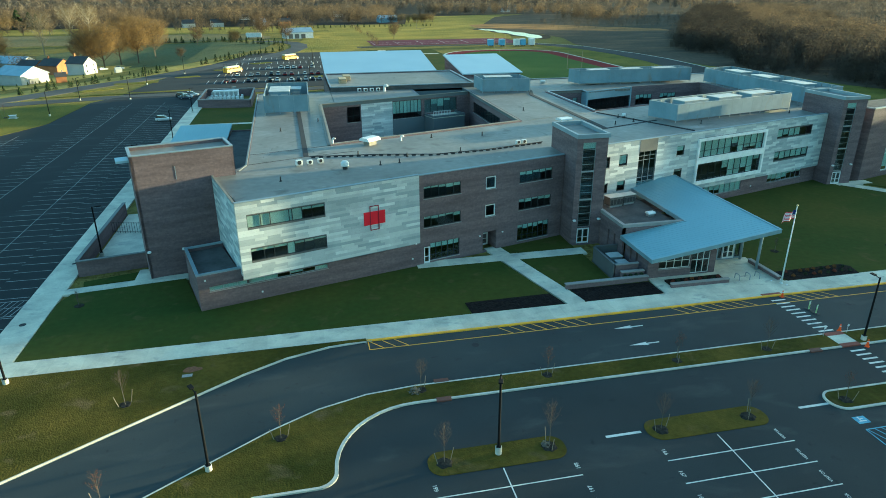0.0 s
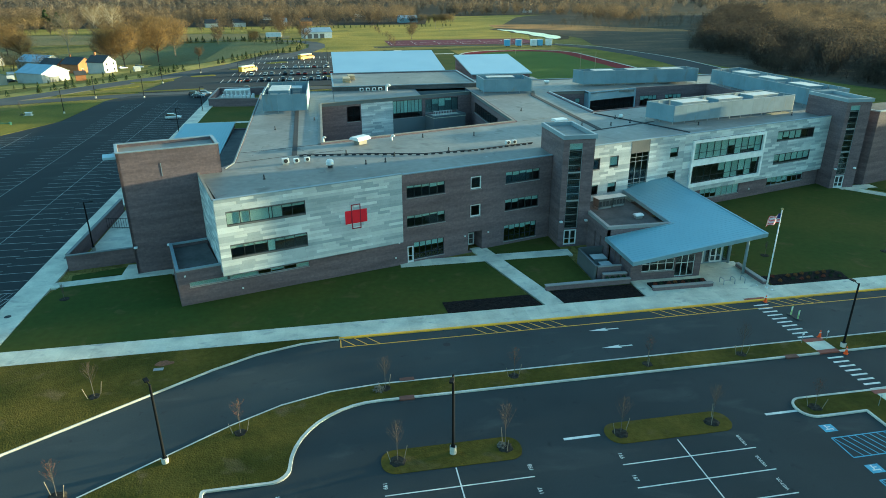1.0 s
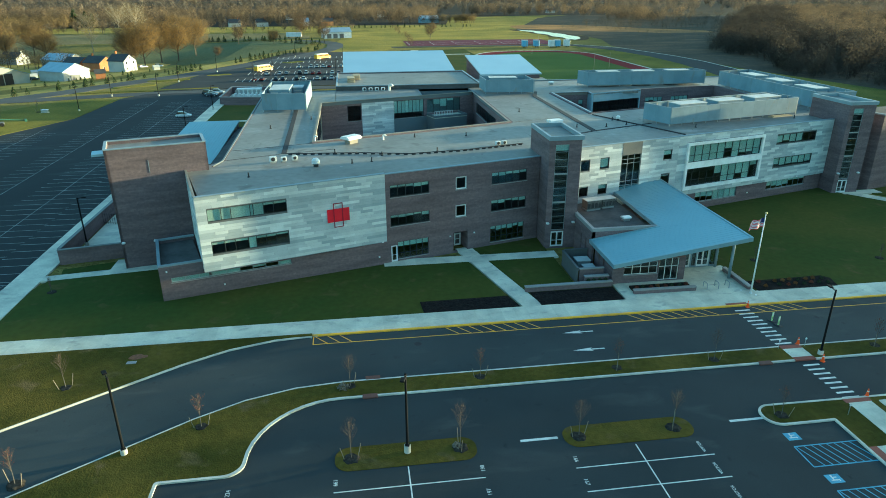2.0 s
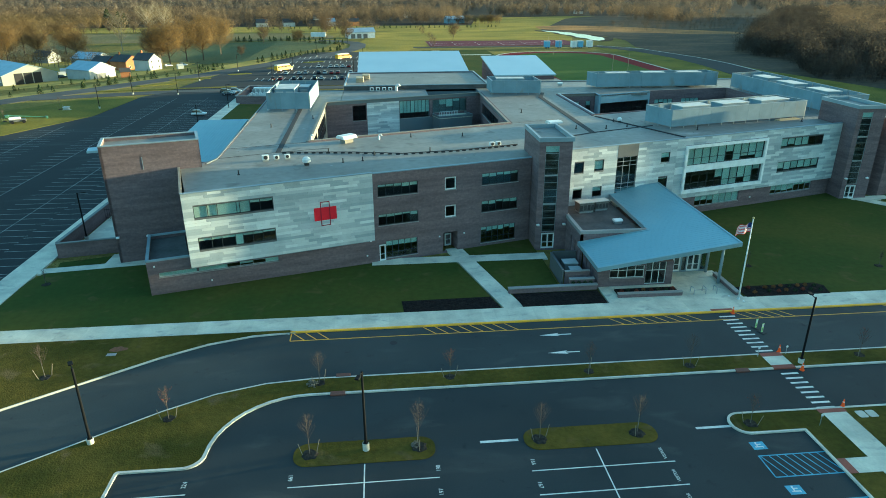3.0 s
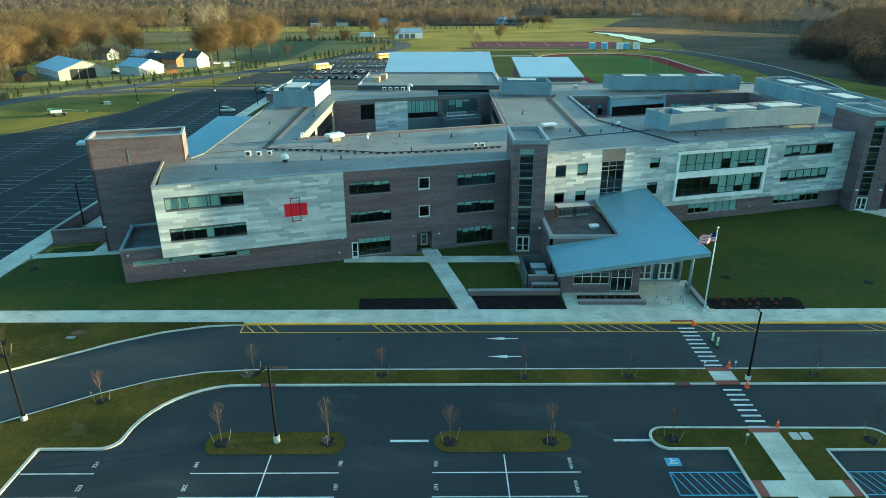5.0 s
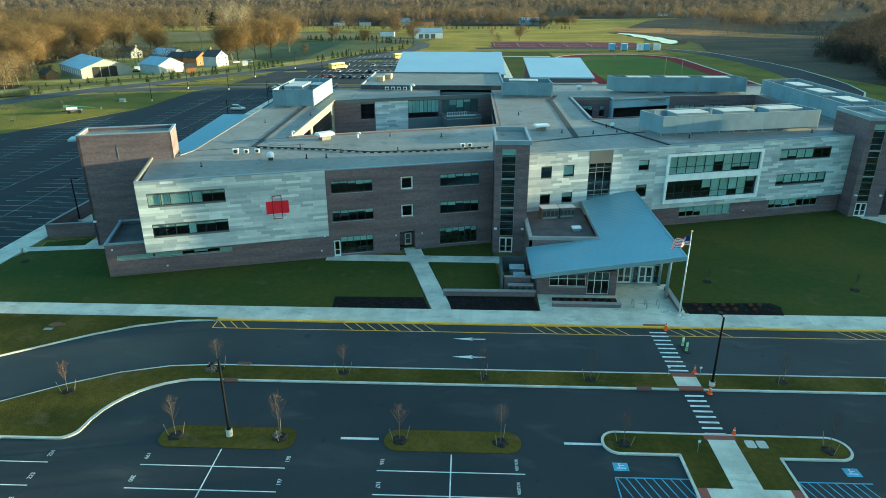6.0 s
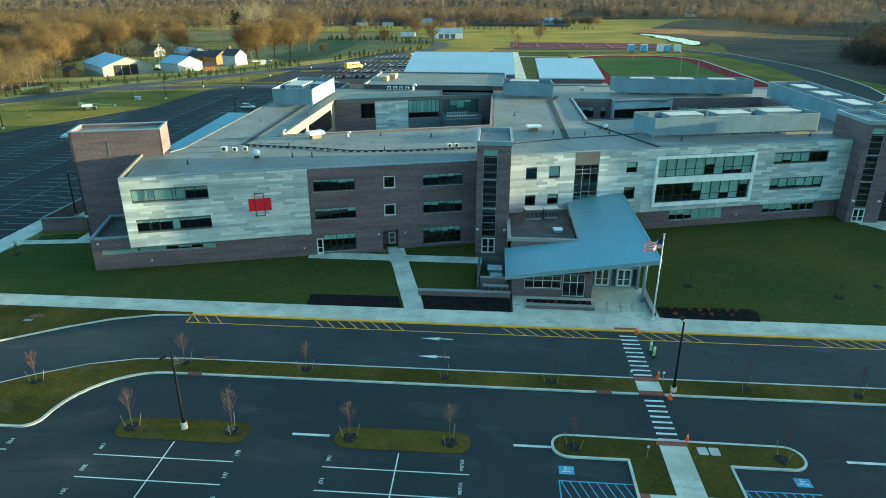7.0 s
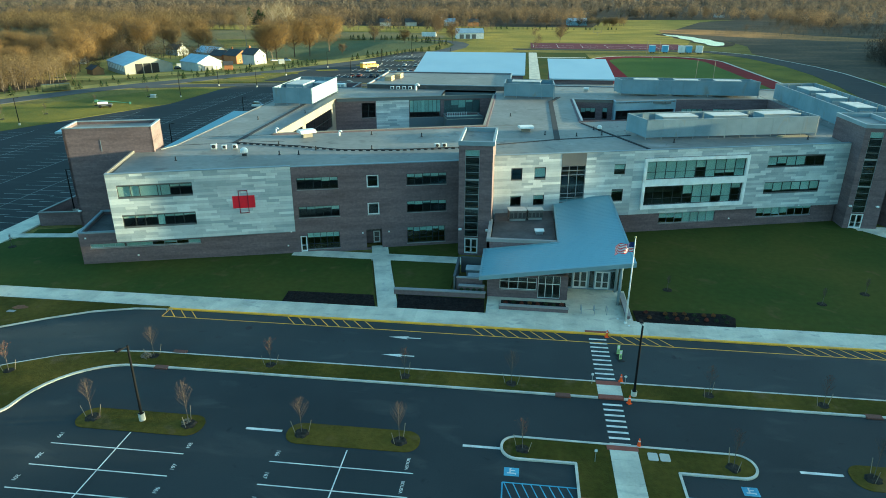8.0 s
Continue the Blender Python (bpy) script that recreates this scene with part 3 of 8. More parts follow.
flags("stair_path", "pale concrete landing at the stair tower", -24.3, -21.2, 87.4, 91.5, 2, 3, z=WALK_Z + 0.004)
flags("plaza", "pale concrete entrance plaza under the canopy", 44.4, 62.2, 68.0, 76.6, 12, 6, z=WALK_Z)
flags("tower_path", "pale concrete path to the east stair tower", -1.2, 1.2, -34, 1.0, 1, 22, turn=pose(104.6, 107.2, 0, 0, 0, 38))
flags("tower_path", "pale concrete landing beside the east stair tower", 104.0, 112, 105.2, 107.4, 6, 1, z=WALK_Z + 0.004)
flags("island_walk", "pale concrete walk through the parking island", 56.6, 59.0, -20, 44.2, 1, 42)
flags("median_walk", "pale concrete crossing gap in the median", 56.45, 58.85, 51.62, 54.58, 1, 2, z=0.16)
flags("island_landing", "pale concrete landing across the parking island", 54.0, 61.6, 36.0, 37.8, 5, 1, z=WALK_Z + 0.004)
flags("service_walk", "pale service yard concrete beside the stair tower", -31.5, -22.8, 98.2, 118, 3, 6, z=0.1)

flags("service_path", "pale concrete path across the service lawn", -32.4, -10.3, 198.9, 200.9, 9, 1, z=WALK_Z + 0.004)

# brick-red tactile strips at the crossing
for x0, x1, y0, y1 in ((56.2, 59.0, 64.45, 65.2), (56.45, 58.85, 53.9, 54.62), (56.45, 58.85, 51.58, 52.2), (56.4, 59.1, 43.9, 44.5), (53.72, 54.5, 36.0, 37.8), (61.1, 61.88, 36.0, 37.8)):
    structure(slab("tactile_paving", rect(x0, x1, y0, y1), -0.3, 0.135 if y0 > 60 or y0 < 45 else 0.166, PAVER_RED), "dark red tactile paving at the crossing", "paving")

# planted islands in the visitor lot
for k, (x0, x1, y0, y1) in enumerate(((7.9, 20.1, 41.3, 44.3), (28.0, 40.1, 41.5, 44.4), (75.9, 88.0, 41.4, 44.5))):
    structure(slab("parking_island", rounded([(x0, y0, 1.3), (x1, y0, 1.3), (x1, y1, 1.3), (x0, y1, 1.3)]), -0.3, 0.045, VERGE), "rounded grass island in the asphalt lot", "island")
outline = rounded([(47.4, 44.6, 1.25), (47.4, 41.9, 1.25), (53.7, 41.9, 0.15), (53.7, -30, 0), (61.9, -30, 0), (61.9, 41.7, 0.15), (68.4, 41.7, 1.3), (68.4, 44.4, 1.3)])
structure(slab("parking_island", outline, -0.3, 0.10, VERGE), "long kerbed grass island with a walk", "island")
kerbed("kerb", outline, -0.22, 0.15, "pale concrete kerb round the walk island")

for pts in (((-84, 281), (-70, 289), 2.2), ((-94, 268), (-42, 275), 1.5), ((-76, 300), (-59, 304.5), 2.4), ((-54, 316), (-44, 320.5), 2.4), ((-24, 366), (-14, 373), 3.0), ((-40, 341), (-31, 345), 2.4), ((6, 305), (15, 308), 2.4)):
    (x0, y0), (x1, y1), w = pts
    d = Vector((x1 - x0, y1 - y0)).normalized()
    n = Vector((-d.y, d.x)) * w
    structure(slab("lot_island", rounded([(x0 - n.x, y0 - n.y, w * 0.7), (x1 - n.x, y1 - n.y, w * 0.7), (x1 + n.x, y1 + n.y, w * 0.7), (x0 + n.x, y0 + n.y, w * 0.7)]), -0.3, 0.06, ROUGH_GRASS), "sunlit olive grass island in the far lot", "island")

# mulch beds
for pts, lab in (([(18.4, 68.25), (18.2, 71.2), (29.6, 71.4), (30.5, 68.25)], "black mulch bed beside the lawn path"), ([(33.3, 68.25), (32.7, 71.9), (44.0, 71.9), (44.2, 68.25)], "black mulch bed below a low wall"),
                 ([(62.6, 68.05), (62.5, 71.0), (73.8, 71.3), (74.6, 70.3), (74.0, 68.05)], "black mulch bed with small shrubs")):
    structure(slab("mulch_bed", pts, -0.3, 0.16, MULCH), lab, "mulch bed")

# ---- painted markings ----
MARKS = {c: unit_mesh("stripe", m) for c, m in (("white", PAINT_WHITE), ("yellow", PAINT_YELLOW), ("blue", PAINT_BLUE), ("worn", PAINT_WORN))}


def stripe(owner, x, y, length, width, turn=0.0, colour="white", z=0.0):
    """A painted bar that starts at x, y and runs along the turn."""
    return placed("stripe", MARKS[colour], owner, "", pose(x, y, z - 0.002, 0, 0, turn) @ pose(0, -width / 2, 0) @ Matrix.Diagonal((length, width, 0.008, 1)))


# drop-off lane
stripe(drive, 5.2, 62.65, 160, 0.12, 0, "yellow")
for a, b in ((5.4, 9.0), (20.5, 30.5), (43.0, 53.4), (58.9, 65.5), (78.5, 92), (106, 118)):
    x = a
    while x < b:
        stripe(drive, x, 64.38, 2.2, 0.11, -50, "yellow")
        x += 1.38
stripe(drive, 5.2, 62.65, 1.75, 0.12, 90, "yellow")
for i in range(10):
    stripe(drive, 56.55, 63.4 - i * 0.9, 1.95, 0.27)
for i in range(8):
    stripe(lot, 56.75, 50.75 - i * 0.84, 1.85, 0.27)


def arrow(owner, x, y, length):
    """A painted lane arrow: shaft and head in one outline."""
    bm = bmesh.new()
    prism(bm, [(x, y), (x + length * 0.62, y - 0.34), (x + length * 0.56, y - 0.09), (x + length, y - 0.09), (x + length, y + 0.09), (x + length * 0.56, y + 0.09), (x + length * 0.62, y + 0.34)], -0.01, 0.006)
    part("lane_arrow", bm, PAINT_WHITE, owner)


arrow(drive, 33.7, 61.1, 3.7)
arrow(drive, 33.7, 57.2, 3.6)

# visitor stalls: bays 20 m apart, stalls 2.74 m wide
for bay in (-6.0, 14.0, 34.0):
    top = 41.2 if bay > 0 else 36.2
    if bay > 0:
        stripe(lot, bay, top, 70, 0.11, -90)
    for i in range(24):
        y = 39.0 - i * 2.76
        if bay > 0:
            stripe(lot, bay - 6.15, y, 12.3, 0.11)
        else:
            stripe(lot, bay - 0.2, y, 6.1, 0.11)
for x in (24.1, 43.9, 72.0):
    stripe(lot, x, 43.05, 3.4, 0.3)
for side, x0 in ((-1, 47.5), (1, 62.1)):
    for i in range(4):
        y = 38.9 - i * 5.4
        stripe(lot, x0, y, 6.05, 0.12, 0, "blue")
        stripe(lot, x0, y - 2.6, 6.05, 0.12, 0, "blue")
        stripe(lot, x0, y - 2.6, 2.6, 0.12, 90, "blue")
        for k in range(8):
            stripe(lot, x0 + 0.15 + k * 0.72, y - 0.05, 2.75, 0.09, -70 + k * 0.1, "blue")
for x, y in ((47.6, 39.7), (47.6, 34.3), (66.6, 39.7), (66.6, 34.3)):
    blue = structure(slab("stall_symbol", rect(x, x + 1.25, y, y + 1.0), -0.01, 0.006, PAINT_BLUE), "blue accessible-stall pavement symbol", "road marking")
    bm = bmesh.new()
    for a, b, c, d in ((0.25, 0.95, 0.28, 0.4), (0.45, 0.57, 0.3, 0.8), (0.5, 0.9, 0.6, 0.7), (0.9, 1.0, 0.2, 0.4), (0.46, 0.62, 0.82, 0.94)):
        box(bm, x + a, x + b, y + c, y + d, 0.0, 0.012)
    part("wheelchair_mark", bm, PAINT_WHITE, blue)


def lettering(owner, words, x, y, turn, size=0.52):
    cu = bpy.data.curves.new("stall_number", "FONT")
    cu.body, cu.size, cu.align_x, cu.extrude = words, size, "CENTER", 0.004
    ob = placed("stall_number", cu, owner, "", pose(x, y, 0.004, 0, 0, turn))
    cu.materials.append(PAINT_WHITE)
    return ob


for i in range(4):
    y = 40.1 - i * 2.76
    lettering(lot, "VISITOR", 39.65, y, 90, 0.4)
    lettering(lot, str(166 + i), 28.0, y, -90)
    lettering(lot, str(198 - i), 20.3, y, 90)
    lettering(lot, str(199 + i), 7.8, y, -90)
    lettering(lot, str(224 - i), -0.3, y, 90)

# west lot: long centre lines with stalls to both sides
for x in (-46.6, -57.8, -76.0, -88.5):
    y0, y1 = (40, 246) if x > -60 else ((40, 196) if x > -80 else (40, 165))
    stripe(west_lot, x, y0, y1 - y0, 0.1, 90, "worn")
    y = y0 + 20
    while y < y1 - 4:
        stripe(west_lot, x - 5.4, y, 5.3 if x in (-57.8, -88.5) else 10.6, 0.11, 0, "worn")
        y += 2.95
for k in range(60):
    stripe(west_lot, -41.6, 62 + k * 2.95, 5.0, 0.11, 0, "worn")
stripe(west_lot, -41.5, 84.6, 5.0, 0.14, 0, "worn")
stripe(west_lot, -41.5, 80.2, 5.0, 0.14, 0, "worn")
for k in range(7):
    stripe(west_lot, -41.3 + k * 0.7, 80.3, 4.4, 0.1, 78, "worn")
for row in range(5):
    y = 292 + row * 24
    for k in range(17):
        stripe(back_lot, -38 + k * 3.0 + row * 2.2, y, 10.5, 0.2, 90, "white")
    stripe(back_lot, -38 + row * 2.2, y + 5.2, 48, 0.16, 0, "worn")

# ironwork in the paving
for x, y, r in ((16.9, 61.1, 0.42), (-34.6, 77.2, 0.4), (-34.2, 96.0, 0.3), (63.9, 45.4, 0.2)):
    bm = bmesh.new()
    cylinder(bm, x, y, 0.0, (0.012 if y < 64 else 0.135), r, n=20)
    structure(part("manhole_cover", bm, MARK_DARK), "dark round iron manhole cover in paving", "manhole cover")
for x, y in ((11.2, 51.55), (11.6, 54.7), (53.0, 51.55), (81.7, 51.55)):
    inlet = thing("drain_inlet", "rust-brown storm drain inlet set in the kerb", "drain", (x, y, 0))
    part("hood", boxed(x - 0.75, x + 0.75, y - 0.2, y + 0.45, 0.0, 0.17, 0.03), material("rust_iron", (0.13, 0.06, 0.045), 0.8, grain=0.2), inlet)
    part("grate", boxed(x - 0.7, x + 0.7, y - 0.55 if y < 53 else y + 0.0, y - 0.2 if y < 53 else y + 0.6, -0.05, 0.012), MARK_DARK, inlet)
structure(slab("bare_patch", rounded([(-14.5, 62.2, 0.25), (-13.6, 61.9, 0.3), (-12.5, 62.25, 0.2), (-12.1, 62.8, 0.3), (-12.9, 62.75, 0.1), (-13.3, 63.1, 0.2), (-14.1, 62.95, 0.2)]), -0.2, 0.166, material("bare_soil", (0.16, 0.07, 0.036), 0.95, spots=(0.16, 0.075, 0.045), spot_scale=1.5, grain=0.3, grain_scale=4)), "bare reddish soil patch in the verge", "soil")
structure(slab("vault_lid", rect(-14.3, -13.3, 61.1, 61.6), -0.2, 0.19, STONE_CAP), "small concrete utility lid in the grass", "lid")
for x in (59.75, 60.75):
    structure(slab("vault_lid", rounded([(x, 42.9, 0.15), (x + 0.85, 42.9, 0.15), (x + 0.85, 43.9, 0.15), (x, 43.9, 0.15)]), -0.2, 0.14, KERB), "pale square utility lid in island grass", "lid")

# ---- the school ----
ROOF = 13.2
school = thing("school_building", "three-storey school with dark brick, pale cladding and flat roofs", "school", (40, 120, 0))
U, V = Vector((0.9613, 0.2756)), Vector((-0.2756, 0.9613))
BASE = Wall((-14.14, 76.2), (38.92, 91.4))
CLAD_A = Wall((-8.78, 76.85), (14.95, 84.42))
EAST = Wall((43.9, 93.35), (101.9, 109.7))


def solid_part(name, wall, s0, s1, z0, z1, holes, mat, thick=0.35, out=0.0, label=""):
    return part(name, wall.solid(s0, s1, z0, z1, holes, thick, out), mat, school, label)


def coping(pts, z, w=0.4, h=0.22, closed=False, mat=METAL_TRIM, out=0.06):
    bm = bmesh.new()
    strip_along(bm, pts, -out, w - out, z, z + h, closed)
    return part("coping", bm, mat, school)


# roofs, one sheet to each wing
front_roof = [(-8.6, 78.2), (14.9, 84.75), (38.9, 91.6), (43.8, 93.6), (101.9, 110.0), (105, 111), (105, 139.2), (59.3, 125.9), (59.3, 124.9), (41, 118.8), (4.2, 106.5), (-8.6, 102.6), (-8.5, 96.2), (-12.6, 90.9)]
roofs = [front_roof,
         [(-8.6, 102.7), (4.1, 106.6), (4.1, 146.6), (7.3, 147.5), (7.3, 166), (-10.1, 166)],
         [(7.4, 147.5), (28, 153.94), (28, 165.8), (7.4, 165.8)],
         [(28.02, 153.96), (41, 158), (41, 158.7), (28.02, 154.7)], [(28.02, 165.3), (41, 165.3), (41, 165.8), (28.02, 165.8)],
         [(41.02, 119), (59.2, 125), (59.2, 153.1), (82, 153.6), (82, 176), (45, 176), (45, 165.8), (41.02, 165.8)],
         [(82.1, 156.4), (104.9, 158.6), (104.9, 176), (82.1, 176)],
         [(105.1, 111), (119, 115), (119, 176), (105.1, 176)]]
for pts in roofs:
    slab("roof", pts, ROOF - 0.5, ROOF, MEMBRANE, school, "grey membrane roof with paler worn patches")

well = bmesh.new()
strip_along(well, [(28, 154.7), (41, 158.7), (41, 165.3), (28, 165.3)], 0, -0.25, 8.6, ROOF + 0.06, True)
part("light_well", well, PARAPET, school)
slab("well_floor", [(27.9, 154.6), (41.1, 158.6), (41.1, 165.4), (27.9, 165.4)], 8.4, 8.7, MEMBRANE_DARK, school)

# west cladding wing: brick base, overhanging clad upper storeys
strip_hole = (1.3, 16.5, 2.48, 3.1)
annex_wall = Wall((-16.9, 86.0), (-14.14, 76.2))
w31, w21 = (1.25, 11.2, 10.1, 11.7), (1.3, 11.15, 5.75, 7.35)
B_holes = [(30.95, 36.92, 9.88, 11.65), (30.9, 36.92, 5.58, 7.25), (31.88, 36.72, 0.5, 3.1), (30.87, 31.82, 0.12, 2.66), (41.1, 42.88, 9.8, 11.68), (41.1, 42.85, 5.53, 7.39), (40.75, 43.15, 0.12, 3.15),
           (47.05, 53.1, 9.87, 11.63), (47.05, 53.1, 5.58, 7.35), (47.0, 52.9, 0.62, 3.2)]
solid_part("brick_wall", BASE, 0.0, 30.25, -0.4, 3.75, [strip_hole], BRICK, label="dark brick base with a strip window")
solid_part("brick_wall", BASE, 30.25, 55.3, -0.4, 13.3, B_holes, BRICK, label="dark brown-grey brick wall with banded windows")
clad_a = solid_part("clad_wall", CLAD_A, 0.0, 24.9, 3.55, 13.45, [w31, w21], DARK_PANEL, 0.25, label="pale multi-tone horizontal board cladding")
PANEL_MESH = unit_mesh("panel", PANEL)
split_panels(clad_a, CLAD_A, 0, 24.9, 3.55, 13.45, [w31, w21], seed=4, mesh=PANEL_MESH)
bm = bmesh.new()
prism(bm, [(-8.78, 76.9), (14.9, 84.45), (14.9, 84.8), (-9.0, 78.1)], 3.45, 3.6)
part("soffit", bm, METAL_TRIM, school)
side_a = Wall((-12.88, 90.93), (-8.78, 76.85))
clad_s = solid_part("clad_wall", side_a, 0.0, 14.6, 4.0, 13.45, [], DARK_PANEL, 0.25, label="pale board cladding on the wing's end")
split_panels(clad_s, side_a, 0.05, 14.64, 4.0, 13.45, [], seed=9, mesh=PANEL_MESH)
solid_part("brick_wall", Wall((-9.3, 91.0), (-14.14 + 5.6, 77.9)), 0, 13, -0.4, 4.5, [], BRICK, 0.3)
window(school, BASE, strip_hole, [i / 9 for i in range(1, 9)], blinds=(1, 1, 1, 1, 1, 0.1, 0.6, 0.2, 0.9))
window(school, CLAD_A, w31, (0.17, 0.29, 0.53, 0.57, 0.7, 0.83), blinds=(1, 1, 1, 1, 1, 0.25, 0.25), sill=False, finish=DARK_FRAME)
window(school, CLAD_A, w21, (0.17, 0.3, 0.47, 0.57, 0.7, 0.83), blinds=(0.25, 0.25, 0.25, 1, 0.25, 0.25, 0.2), sill=False, finish=DARK_FRAME)
rng = random.Random(5)
for h in B_holes[:2] + B_holes[7:9]:
    window(school, BASE, h, 5, blinds=[rng.choice((0.25, 0.3, 0.2, 0.35)) for _ in range(5)], finish=DARK_FRAME)
window(school, BASE, B_holes[2], 5, (0.3,), blinds=(0.3,) * 5, finish=DARK_FRAME)
window(school, BASE, B_holes[9], 6, (0.32,), blinds=(0.2, 0.3, 0.25, 0.3, 0.2, 0.3), finish=DARK_FRAME)
for h in B_holes[4:6]:
    window(school, BASE, h, 1, blinds=(0.12,), bar=0.17, finish=WHITE_METAL)
double_door(school, BASE, 30.87, 31.82, 0.12, 2.66, leaves=1)
bm = bmesh.new()
BASE.box(bm, 40.75, 43.15, 0.1, 3.2, -2.6, -2.3)
BASE.box(bm, 40.5, 40.75, 0.1, 3.2, -2.6, -0.35), BASE.box(bm, 43.15, 43.4, 0.1, 3.2, -2.6, -0.35)
part("porch_recess", bm, BRICK, school)
bm = bmesh.new()
BASE.box(bm, 40.85, 43.05, 2.1, 3.0, -2.29, -2.22)
part("transom_window", bm, GLASS, school)
double_door(school, BASE, 41.9, 42.95, 0.12, 2.1, out=-2.1, leaves=1)
# red crossed sign on the cladding
sign = thing("wall_sign", "red crossed-rectangle emblem sign on pale cladding", "sign", (*(CLAD_A.p + CLAD_A.u * 18), 8.5))
bm = bmesh.new()
CLAD_A.box(bm, 16.45, 19.55, 7.65, 9.48, 0.06, 0.14)
part("sign_plate", bm, RED_SIGN, sign)
bm = bmesh.new()
for a, b, c, d in ((17.32, 17.42, 6.86, 10.3), (18.54, 18.64, 6.86, 10.3), (17.42, 18.54, 6.86, 6.96), (17.42, 18.54, 10.2, 10.3)):
    CLAD_A.box(bm, a, b, c, d, 0.1, 0.19)
part("sign_outline", bm, material("dark_red_sign", (0.22, 0.01, 0.03), 0.5, grain=0.03), sign)

# low annex at the corner
solid_part("brick_wall", annex_wall, 0, 10.18, -0.4, 4.75, [], BRICK, label="dark brick annex wall")
solid_part("brick_wall", BASE, 0.0, 5.4, 3.75, 4.75, [], BRICK)
slab("annex_roof", [(-16.6, 86.1), (-13.9, 76.6), (-9.2, 78.0), (-12.4, 87.5)], 4.0, 4.3, MEMBRANE_DARK, school, "dark low annex roof")
coping([(-12.2, 87.6), (-16.9, 86.1), (-14.14, 76.2), (-8.9, 77.7)], 4.75, w=0.4)
solid_part("brick_wall", Wall((-12.2, 87.8), (-16.9, 86.2)), 0, 4.9, -0.4, 4.75, [], BRICK)

# brick stair block
ST0 = Vector((-22.1, 87.85))
ST = Wall(tuple(ST0), tuple(ST0 + U * 12.97))
solid_part("stair_wall", ST, 0, 12.97, -0.4, 17.2, [], BRICK, label="tall warm brown brick stair block")
ste = Wall(tuple(ST0 + U * 12.97), tuple(ST0 + U * 12.97 + V * 6.0))
stn = Wall(tuple(ST0 + U * 12.97 + V * 6.0), tuple(ST0 + V * 6.0))
stw = Wall(tuple(ST0 + V * 6.0), tuple(ST0))
for w in (ste, stn, stw):
    solid_part("stair_wall", w, 0, w.length, -0.4, 17.2, [], BRICK)
coping([tuple(ST0), tuple(ST0 + U * 12.97), tuple(ST0 + U * 12.97 + V * 6), tuple(ST0 + V * 6)], 17.2, 0.4, 0.14, True)
slab("stair_roof", [tuple(ST0 + U * 0.3 + V * 0.3), tuple(ST0 + U * 12.67 + V * 0.3), tuple(ST0 + U * 12.67 + V * 5.7), tuple(ST0 + U * 0.3 + V * 5.7)], 16.65, 16.8, MEMBRANE, school)
bm = bmesh.new()
stw.box(bm, 2.2, 4.6, 16.2, 16.5, 0.02, 1.6)
part("gutter_hood", bm, PALE_SEAM, school, "pale metal hood on the stair block")
bm = bmesh.new()
ST.box(bm, 5.2, 5.27, 13.6, 15.4, 0.0, 0.03)
part("downpipe", bm, METAL_TRIM, school)

# glazed stair towers


def stair_tower(x0, x1, y0, y1, h, g0, g1):
    f = Wall((x0, y0), (x1, y0))
    hole = (g0, g1, 2.85, h - 1.25)
    door = (g0, g1, 0.1, 2.7)
    solid_part("tower_wall", f, 0, x1 - x0, -0.4, h - 0.62, [hole, door], BRICK, label="dark brick stair tower with a tall window")
    for w in (Wall((x1, y0), (x1, y1)), Wall((x1, y1), (x0, y1)), Wall((x0, y1), (x0, y0))):
        solid_part("tower_wall", w, 0.36, w.length - 0.36 if w.length > 9 else w.length, -0.4, h - 0.62, [], BRICK)
    bm = bmesh.new()
    strip_along(bm, [(x0 - 0.1, y0 - 0.15), (x1 + 0.25, y0 - 0.15), (x1 + 0.25, y1), (x0 - 0.1, y1)], 0, 0.36, h - 0.62, h, True)
    part("tower_cap", bm, METAL_TRIM, school, "pale blue-grey metal parapet cap")
    slab("tower_roof", rect(x0 + 0.3, x1 - 0.2, y0 + 0.3, y1 - 0.4), h - 0.75, h - 0.6, MEMBRANE, school)
    n = 12
    window(school, f, hole, 1, [i / n for i in range(1, n) if i % 4], blinds=(0.07,), finish=ALUMINIUM, sill=False, bar=0.05, depth=0.08)
    for i in (1, 2):
        bm = bmesh.new()
        z = hole[2] + (hole[3] - hole[2]) * i / 3
        f.box(bm, g0, g1, z - 0.12, z + 0.12, -0.1, -0.02)
        part("transom_band", bm, ALUMINIUM, school)
    for i in range(n * 2):
        z = hole[2] + (hole[3] - hole[2]) * i / (n * 2)
        bm = bmesh.new()
        f.box(bm, g0 + 0.1, g1 - 0.1, z, z + 0.08, -1.3, -0.9)
        part("stair_tread", bm, INTERIOR, school)
    double_door(school, f, g0 + 0.02, g1 - 0.02, 0.12, 2.6)
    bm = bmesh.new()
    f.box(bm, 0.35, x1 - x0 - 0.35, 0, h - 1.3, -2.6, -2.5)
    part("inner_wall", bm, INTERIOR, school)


stair_tower(39.1, 43.95, 87.2, 97.4, 17.25, 0.92, 2.95)
stair_tower(102.0, 107.3, 106.4, 117.0, 17.5, 0.9, 2.9)

